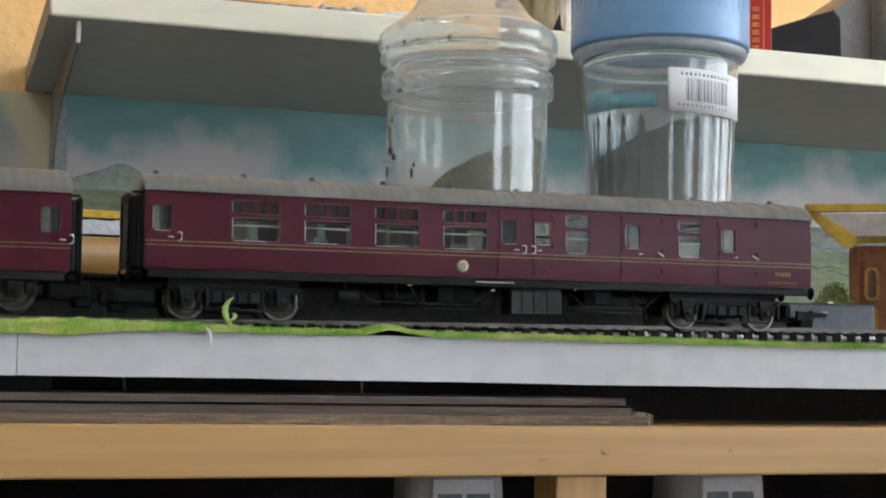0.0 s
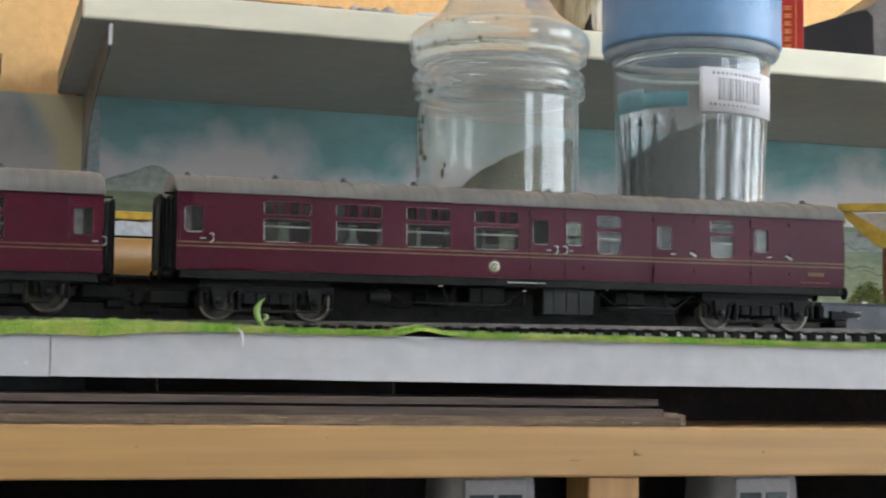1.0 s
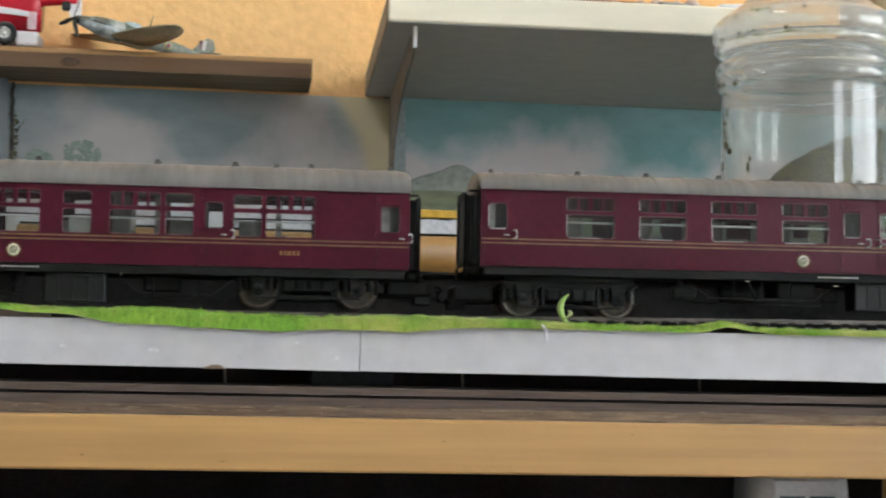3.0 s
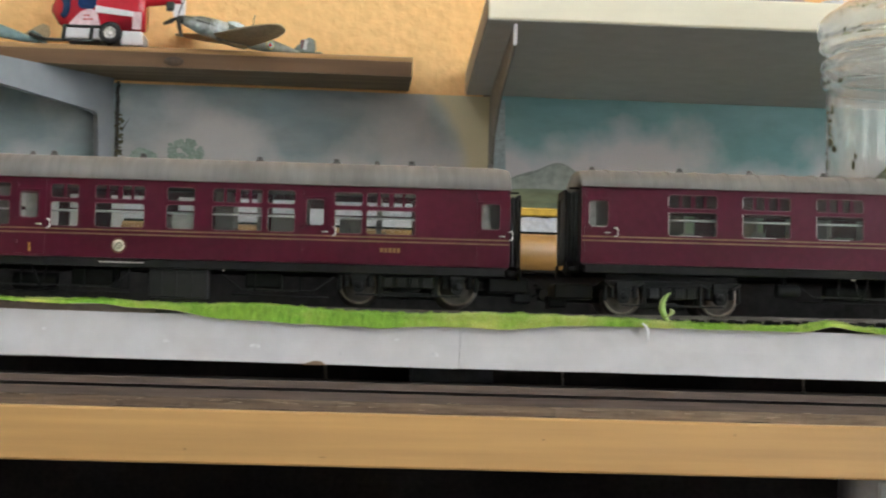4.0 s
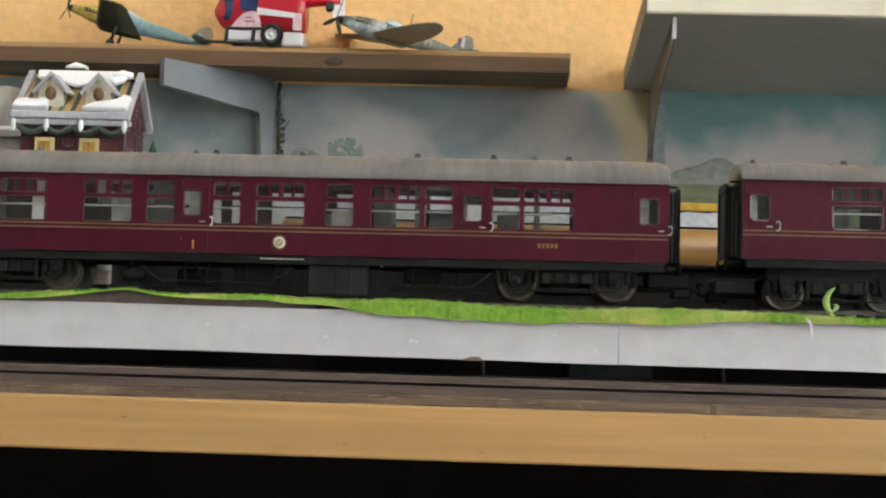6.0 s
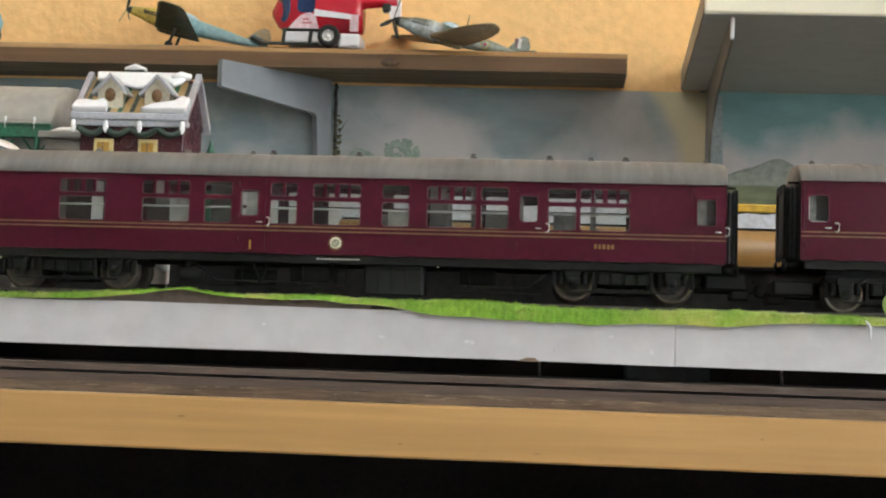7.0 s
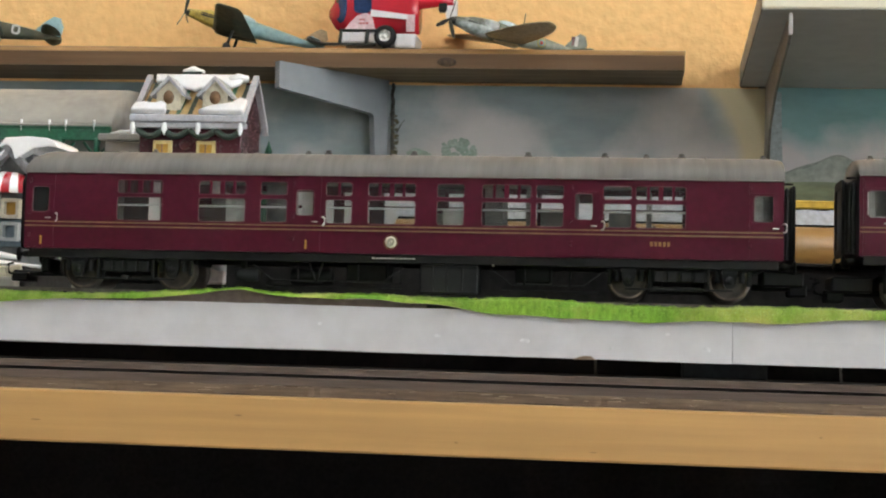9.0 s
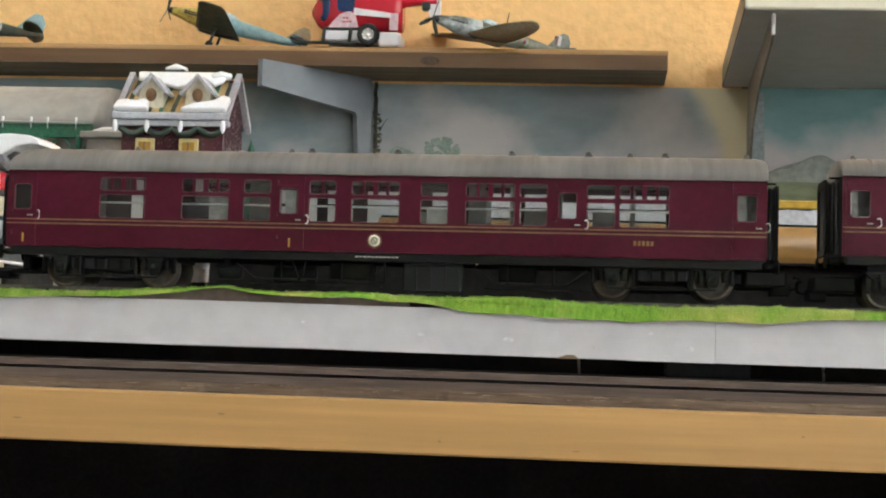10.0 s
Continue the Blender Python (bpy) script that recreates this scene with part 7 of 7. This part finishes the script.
def aircraft(name, label, m, length, span, paints, tip, nose_len, far=1.0, root=4.2, rise=6.5):
    """A model fighter: x runs from the spinner back to the tail, y to one wing, z up; origin under the wing root."""
    body, nose, belly, wing_top, fin_paint = paints
    ob = new(name)
    ob.empty_display_size = 0.02
    ob.matrix_basis = Matrix.Translation((0, 0, EYE)) @ m
    tagged(ob, label, "model aircraft", "model aircraft on the shelf")

    def fus(a, b, n=9, grow=0.0):
        secs = []
        for i in range(n + 1):
            u = a + (b - a) * i / n
            q = u / length
            w = 6.2 * math.sin(math.pi * min(0.5, 0.13 + q * 1.3)) if q < 0.35 else 6.2 * (1 - ((q - 0.35) / 0.65) ** 1.3 * 0.86)
            h = w * (1.25 if q > 0.12 else 1.05)
            zc = 8.5 + 1.5 * q
            secs.append([(u - length * 0.33, (w + grow) * math.cos(6.2832 * k / 18), zc + (h + grow) * math.sin(6.2832 * k / 18)) for k in range(18)])
        return loft(secs)
    part("fuselage", fus(nose_len, length), body, ob, "painted fuselage")
    part("cowling", fus(length * 0.03, nose_len, 5, 0.05), nose, ob, "painted engine cowling")
    part("spinner", moved(lathe([(0.01, -5.5), (1.6, -4), (2.9, -1.5), (3.2, 0.5), (0.01, 0.6)], 16, axis="x"), pose(-length * 0.33 + length * 0.03, 0, 8.5)), DARK_PROP, ob)
    for k in range(3):
        bl_ = join(prism([(-0.8, 0), (0.8, 0), (1.9, 9), (1.2, 18), (0, 20.5), (-1.2, 18), (-1.6, 8)], -0.35, 0.35, "xz"))
        part("propeller_blade", moved(bl_, Matrix.Translation((-length * 0.33 - 0.6, 0, 8.5)) @ Matrix.Rotation(radians(20 + 120 * k), 4, "X") @ Matrix.Rotation(radians(65), 4, "Z")), DARK_PROP, ob)
    for s in (-1, 1):
        secs = []
        for i in range(13):
            f = i / 12
            y = s * (4 + ((span / 2) * (far if s > 0 else 1) - 4) * f)
            c = (35 if tip == "round" else 38) * (math.sqrt(max(0.02, 1 - f ** 2.4)) if tip == "round" else (1 - 0.45 * f) * (1 if f < 0.97 else 0.8))
            x0 = -c * 0.36
            th = 3.2 * (1 - 0.7 * f)
            z = root + f * rise
            secs.append([(x0, y, z), (x0 + c * 0.15, y, z + th * 0.55), (x0 + c * 0.45, y, z + th * 0.6), (x0 + c, y, z + 0.15), (x0 + c * 0.45, y, z - th * 0.4), (x0 + c * 0.12, y, z - th * 0.4)])
        part("wing", loft(secs), wing_top, ob, "painted wing")
        secs = []
        for i in range(7):
            f = i / 6
            y = s * (1 + 22 * f)
            c = 14 * math.sqrt(max(0.05, 1 - f ** 2.2 * 0.9))
            x0 = length * 0.58 - c * 0.4
            secs.append([(x0, y, 11.5), (x0 + c * 0.4, y, 12.3), (x0 + c, y, 11.6), (x0 + c * 0.4, y, 10.9)])
        part("tailplane", loft(secs), body, ob)
        for k in range(6):
            part("exhaust", moved(box(-1.3, 1.3, -0.6, 0.6, -0.6, 0.6, 0.25), pose(-length * 0.33 + nose_len * 0.35 + k * 3.0, s * 5.2, 10.5)), DARK_PROP, ob)
    xf = length * 0.60
    part("fin", prism([(xf - 13, 12.5), (xf - 6, 21), (xf - 1, 25.5), (xf + 4, 25), (xf + 7, 19), (xf + 6, 9)], -0.7, 0.7), fin_paint, ob, "painted tail fin")
    part("canopy", join(moved(lathe([(0.01, -9), (2.4, -6), (3.6, -1), (3.4, 4), (2, 9), (0.01, 12)], 14, axis="x"), pose(length * 0.06, 0, 16))), CANOPY, ob, "clear cockpit canopy")
    part("belly", join(box(-3, 20, -3.2, 3.2, 0.6, 5, 1.4, 2)), belly, ob)
    return ob


def disc(parent, name, x, y, z, r, material, y_face=True, ang=0):
    bm = lathe([(0.01, 0), (r, 0), (r, -0.15)], 20, axis="y")
    return part(name, moved(bm, pose(x, y, z, 0, 0, ang)), material, parent)


TYRE = mat("black_tyre", (0.018, 0.018, 0.018), rough=0.75, s1=100)
S1 = L_TOP / 1000
spit = aircraft("model_fighter", "olive and tan model fighter with elliptical wings on the shelf", pose(-0.1085, 1.245, S1 + 0.0042, 5.3, 7, 35.7) @ Matrix.Scale(1.04, 4), 125, 152,
                (GREY_GREEN, SILVER, TAN_UNDER, TAN_UNDER, GREY_GREEN), "round", 40, 1.0)
disc(spit, "roundel", 38, -4.6, 9.5, 3.6, mat("roundel_yellow", (0.5, 0.4, 0.08), rough=0.5))
disc(spit, "roundel", 38, -4.75, 9.5, 2.8, SKY_BLUE)
disc(spit, "roundel", 38, -4.9, 9.5, 1.4, CER_RED2)
part("fin_flash", box(67.6, 69.6, -1.0, 1.0, 15, 22), mat("faded_red_flash", (0.20, 0.09, 0.10), rough=0.5), spit)
part("fin_flash", box(70.2, 73, -1.0, 1.0, 15, 23), WHITE_PRINT, spit)
part("aerial", tube([(22, 0, 18), (22.5, 0, 29)], 0.4, 6), DARK_PROP, spit)
mess = aircraft("model_fighter", "yellow nosed pale blue model fighter tilted on the shelf", pose(-0.3326, 1.274, S1 + 0.0158, -5.0, 14.5, 5.0), 122, 98,
                (SKY_BLUE, YELLOW_NOSE, OLIVE, OLIVE, TAN_UNDER), "square", 44, 0.25, -0.5, 11.0)
for y in (-13, 13):
    leg = part("undercarriage_leg", tube([(5, y, 3), (4, y * 1.1, -11 + y * 0.09)], 1.2, 8), DARK_PROP, mess)
    part("undercarriage_wheel", moved(lathe([(0.01, -1.3), (2.6, -1.3), (3.3, -0.6), (3.3, 0.6), (2.6, 1.3), (0.01, 1.3)], 18, axis="y"), pose(4, y * 1.1, -12.5 + y * 0.09)), TYRE, leg)
part("cowling_stripe", box(-26, -10, -6.6, -5.4, 8, 9.2, 0.2), DARK_PROP, mess)
hur = aircraft("model_fighter", "dark green model fighter with a pale tail on the shelf", pose(-0.552, 1.266, S1 + 0.0097, -8, 6.3, 14) @ Matrix.Scale(1.17, 4), 92, 120,
               (OLIVE, GREY_GREEN, TAN_UNDER, OLIVE, SKY_BLUE), "round", 40, 0.3)
part("code_letter", moved(ring(rounded(-3.0, 3.0, -3.6, 3.6, 2.0), rounded(-1.6, 1.6, -2.2, 2.2, 1.0), -0.2, 0.2), pose(30, -5.1, 10.0, 0, 0, 4)), WHITE_PRINT, hur, "white code marking")

RED_TOY = mat("red_toy_plastic", (0.56, 0.022, 0.040), (0.50, 0.018, 0.034), rough=0.22, s1=20, dirt=0.06)
WHITE_TOY = mat("white_toy_plastic", (0.78, 0.76, 0.77), (0.70, 0.68, 0.70), rough=0.3, s1=40, dirt=0.08)
PINK_TOY = mat("pale_pink_sticker", (0.66, 0.44, 0.48), (0.74, 0.58, 0.60), rough=0.4, s1=120)
NAVY_TOY = mat("navy_toy_window", (0.015, 0.03, 0.09), (0.02, 0.05, 0.14), rough=0.15, s1=60)
heli = thing("toy_helicopter", "red and white toy helicopter with navy windows", "toy helicopter", (-246, 1262, L_TOP))
secs = []
for i in range(15):
    f = i / 14
    x = 74 * f
    e = math.sqrt(max(0.02, 1 - (1 - min(1, f / 0.42)) ** 2.0))
    zc = 30 + 3 * f
    top = zc + 23 * e * (1 if f < 0.8 else 1 - 0.25 * (f - 0.8) / 0.2)
    bot = zc - 20.5 * e * (1 if f < 0.4 else 1 - 0.18 * (f - 0.4))
    w = 17 * e
    secs.append([(x, -w * math.cos(6.2832 * k / 24 + 1.5708) * (1.0), (top + bot) / 2 + (top - bot) / 2 * math.copysign(abs(math.sin(6.2832 * k / 24 + 1.5708)) ** 0.75, math.sin(6.2832 * k / 24 + 1.5708))) for k in range(24)])
cab = part("cabin", loft(secs), RED_TOY, heli, "glossy red cabin")
ew = moved(lathe([(0.01, -1.2), (7.6, -0.8), (8.4, 0.3)], 24, axis="y"), Matrix.Translation((11.5, -12.0, 33)) @ Matrix.Rotation(radians(-38), 4, "Z") @ Matrix.Diagonal((0.85, 1, 1.45, 1)))
part("window", ew, NAVY_TOY, cab, "navy oval window")
part("window", prism(rounded(23, 37.5, 28, 44, 4), -17.4, -16.2), NAVY_TOY, cab, "navy side window")
part("sticker", prism([(16, 14.5), (41, 14.5), (38, 26), (33, 28.5), (26, 26), (20, 20)], -17.3, -16.0), PINK_TOY, cab, "pale sticker panel")
for k in range(5):
    part("sticker_mark", box(28 + (k % 3) * 2.6, 30 + (k % 3) * 2.6, -17.5, -17.2, 19 + (k % 2) * 3, 20.4 + (k % 2) * 3), CER_RED2, cab)
part("stripe", prism([(37, 31), (67, 27), (67, 23), (37, 25.5)], -18.1, -16.8), WHITE_TOY, cab, "white side stripe")
part("rear_base", box(57, 74.5, -17, 17, 0.3, 12, 2, 2), WHITE_TOY, heli, "white rear base")
part("rear_panel", box(66, 73, -17.6, -16.8, 13, 27, 0.3), PINK_TOY, heli, "pink rear panel")
for y in (-18.5, 18.5):
    w = part("wheel", moved(lathe([(4.8, -3), (8.2, -2.8), (9.0, -1.2), (9.0, 1.2), (8.2, 2.8), (4.8, 3)], 28, axis="y", closed=True), pose(49.5, y, 9.1)), TYRE, heli, "black toy wheel")
    part("hub", moved(lathe([(0.01, -2.4), (1.2, -2.6), (2.0, -1.2), (4.0, -2.0), (4.9, -2.6), (4.9, 2.0), (0.01, 2.0)], 16, axis="y"), pose(49.5, y, 9.1)), CHROME, w, "chrome hub")
    sk = part("skid", tube([(-14, y * 0.95, 6.5), (-6, y * 0.95, 3.6), (0, y * 0.95, 2.6), (42, y * 0.95, 2.6)], 1.3, 8), DARK_PROP, heli, "dark skid rail")
    part("skid_rail", tube([(12, y * 0.9, 14.2), (42, y * 0.9, 14.2)], 1.2, 8), DARK_PROP, sk)
    for x in (13.5, 35):
        part("strut", tube([(x, y * 0.92, 14.5), (x - 1, y * 0.95, 2.6)], 1.5, 8), DARK_PROP, sk)
part("tank", box(13, 42, -16.5, 16.5, 4.5, 13.2, 1.5, 2), WHITE_TOY, heli, "pale belly tank")
part("tail_boom", loft([[(x, r * math.cos(6.2832 * k / 14), z + r * math.sin(6.2832 * k / 14)) for k in range(14)] for x, z, r in ((66, 42, 12), (76, 43, 7.5), (90, 42, 5), (102, 41, 4))]), RED_TOY, heli, "red tail boom")
part("tail_fin", prism([(94, 40), (101, 44), (105, 42), (105, 30), (100, 24), (96.5, 27)], -2.5, 2.5), WHITE_TOY, heli, "white tail fin")
part("tail_bracket", box(90, 97, -4, 4, 33, 46, 0.8), DARK_PROP, heli)
part("rotor_mast", lathe([(3, 50), (3, 62), (6, 63), (6, 66), (0.01, 67)], 14, (40, 0, 0)), DARK_PROP, heli)

# ---- clutter on the white shelf ----
SHELL = mat("pinkish_shell", (0.46, 0.32, 0.27), (0.62, 0.50, 0.44), rough=0.5, s1=90, s2=300, vary=0.25)
rnd = random.Random(41)
for k in range(9):
    x, z = 232 + k * 7.2 + rnd.uniform(-2, 2), R_TOP
    rr = rnd.uniform(3.5, 6)
    t = thing("seashell", "small pinkish ribbed seashell on the white shelf", "seashell", (x, 1036 + rnd.uniform(-4, 14), z), (0, 0, rnd.uniform(0, 360)), "seashells")
    secs = []
    for i in range(7):
        f = i / 6
        q = rr * math.sin(math.pi * (0.12 + 0.8 * f))
        secs.append([(rr * 1.6 * (f - 0.5), (q * (1 + 0.12 * (j % 2))) * math.cos(6.2832 * j / 16), rr * 0.75 + (q * (1 + 0.12 * (j % 2))) * 0.75 * math.sin(6.2832 * j / 16)) for j in range(16)])
    part("shell", loft(secs), SHELL, t)
FEATHER = mat("white_fluff", (0.80, 0.80, 0.80), (0.66, 0.68, 0.70), rough=0.8, s1=120)
fe = thing("white_brush", "white bristle brush lying on the white shelf", "brush", (316, 1040, R_TOP), (0, 0, 15))
rnd = random.Random(6)
for k in range(46):
    a = rnd.uniform(-0.6, 0.6)
    part("bristle", tube([(-10, 0, 2), (-2 + rnd.uniform(-3, 3), 5 * a, 5 + rnd.uniform(0, 3)), (10 + rnd.uniform(-4, 4), 12 * a, rnd.uniform(1, 10))], 0.45, 5, 0.5), FEATHER, fe)
part("handle", box(-52, -9, -4, 4, 0.2, 5, 1.2, 2), CER_STONE, fe, "grey handle")
BOX_BROWN = mat("brown_card_box", (0.30, 0.16, 0.07), (0.24, 0.12, 0.055), rough=0.6, s1=20)
solid("cardboard_lid", box(150, 268, 1075, 1180, R_TOP + 0.2, R_TOP + 16, 0.8), BOX_BROWN, "flat brown cardboard box lid on the white shelf", "box")
DARK_RED = mat("dark_red_lid", (0.30, 0.012, 0.022), rough=0.3, s1=40)
CREAM_GLASS = mat("striped_brown_glass", (0.42, 0.34, 0.20), (0.15, 0.095, 0.045), rough=0.2, s1=110, s2=400, mix=(0.42, 0.6), stretch=(1, 1, 0.15))
mug = thing("storage_jar", "cream patterned jar with a dark red lid", "jar", (450, 1092, R_TOP))
part("body", lathe([(22, 0.2), (27, 2), (28.5, 20), (28.5, 42), (25, 48), (0.01, 48)], 36), CREAM_GLASS, mug)
part("lid", lathe([(29, 40), (30.5, 42), (30.5, 56), (26, 60), (0.01, 61)], 36), DARK_RED, mug, "dark red screw lid")
part("figure", prism([(-12, 0.5), (8, 0.5), (7, 8), (4, 14), (3, 24), (-2, 12), (-8, 8)], -30.5, -28.5), SLEEPER, mug, "dark painted shape")
RED_BOX = mat("red_card_box", (0.50, 0.022, 0.022), (0.42, 0.018, 0.02), rough=0.35, s1=20, dirt=0.08)
GOLD_PRINT = mat("gold_print", (0.72, 0.45, 0.10), rough=0.4)
rb = thing("red_card_box", "red card box with gold printed border", "box", (600, 1056, R_TOP), (0, 0, -24))
part("carton", box(0, 24, 0, 150, 0.2, 52, 0.4), RED_BOX, rb)
part("border", join(box(5.5, 6.2, -0.15, 0.1, 5, 52), box(17.8, 18.5, -0.15, 0.1, 5, 52), box(5.5, 18.5, -0.15, 0.1, 5, 5.7)), GOLD_PRINT, rb, "gold printed border line")
for k in range(6):
    part("printed_mark", join(box(9.2, 14.8, -0.15, 0.1, 8.5 + k * 6.0, 9.4 + k * 6.0), box(9.2, 14.8, -0.15, 0.1, 10.6 + k * 6.0, 11.5 + k * 6.0), box(11.2, 12.4, -0.16, 0.1, 9.4 + k * 6.0, 10.6 + k * 6.0)), GOLD_PRINT, rb)
BLACK_GLOSS = mat("black_gloss_plastic", (0.006, 0.005, 0.005), (0.014, 0.009, 0.008), rough=0.45, s1=15, spec=0.12)
GREY_BROWN = mat("taupe_plastic", (0.16, 0.14, 0.125), rough=0.4, s1=30)
tv = thing("black_device", "glossy black wedge shaped device with taupe side", "device", (622, 1062, R_TOP))
part("casing", prism([(0, 0.3), (3, 27), (58, 46), (66, 47), (71, 42), (72, 0.3)], 0, 60), BLACK_GLOSS, tv, "black glossy casing")
part("side_cover", prism([(72.3, 0.3), (71.5, 42), (66, 49), (92, 66), (101, 72), (101.5, 0.3)], 2, 60), GREY_BROWN, tv, "taupe rounded side")
CYL = mat("grey_metal_can", (0.30, 0.31, 0.32), (0.20, 0.21, 0.22), rough=0.35, metal=0.5, s1=14)
can2 = thing("metal_canister", "tall grey metal canister on the white shelf", "canister", (752, 1058, R_TOP))
part("body", lathe([(26, 0.2), (28, 1), (28, 90), (26, 92), (0.01, 92)], 40), CYL, can2)
part("rim", lathe([(28, 0.5), (28.8, 1.5), (28.8, 5), (28, 6)], 40), GREY_BROWN, can2)

# ---- white plastic boxes under the bench ----
PLUG = mat("white_plug_plastic", (0.78, 0.77, 0.79), (0.70, 0.69, 0.71), rough=0.4, s1=30, dirt=0.1)
for x in (214, 333):
    t = thing("plastic_adapter", "white tapered plastic power adapter on the lower shelf", "adapter", (x, 600, -112), (0, 0, 0), "adapters under the bench")
    part("casing", loft([[(sx * w, 12 + sy * d, z) for sx, sy in ((-1, -1), (1, -1), (1, 1), (-1, 1))] for w, d, z in ((19, 20, 0), (18.5, 19, 30), (17.3, 17, 68), (16.5, 15, 77))]), PLUG, t)
    part("face_panel", box(-13, 13, -8.2, -5.5, 40, 70, 0.6, 2), PLUG, t)
    for k in (-1, 1):
        part("vent_slot", box(k * 6 - 5, k * 6 + 5, -8.7, -8.1, 58, 64, 0.2), CER_BLUE, t)
        part("vent_slot", box(k * 6 - 5, k * 6 + 5, -8.7, -8.1, 46, 54, 0.2), CER_STONE, t)
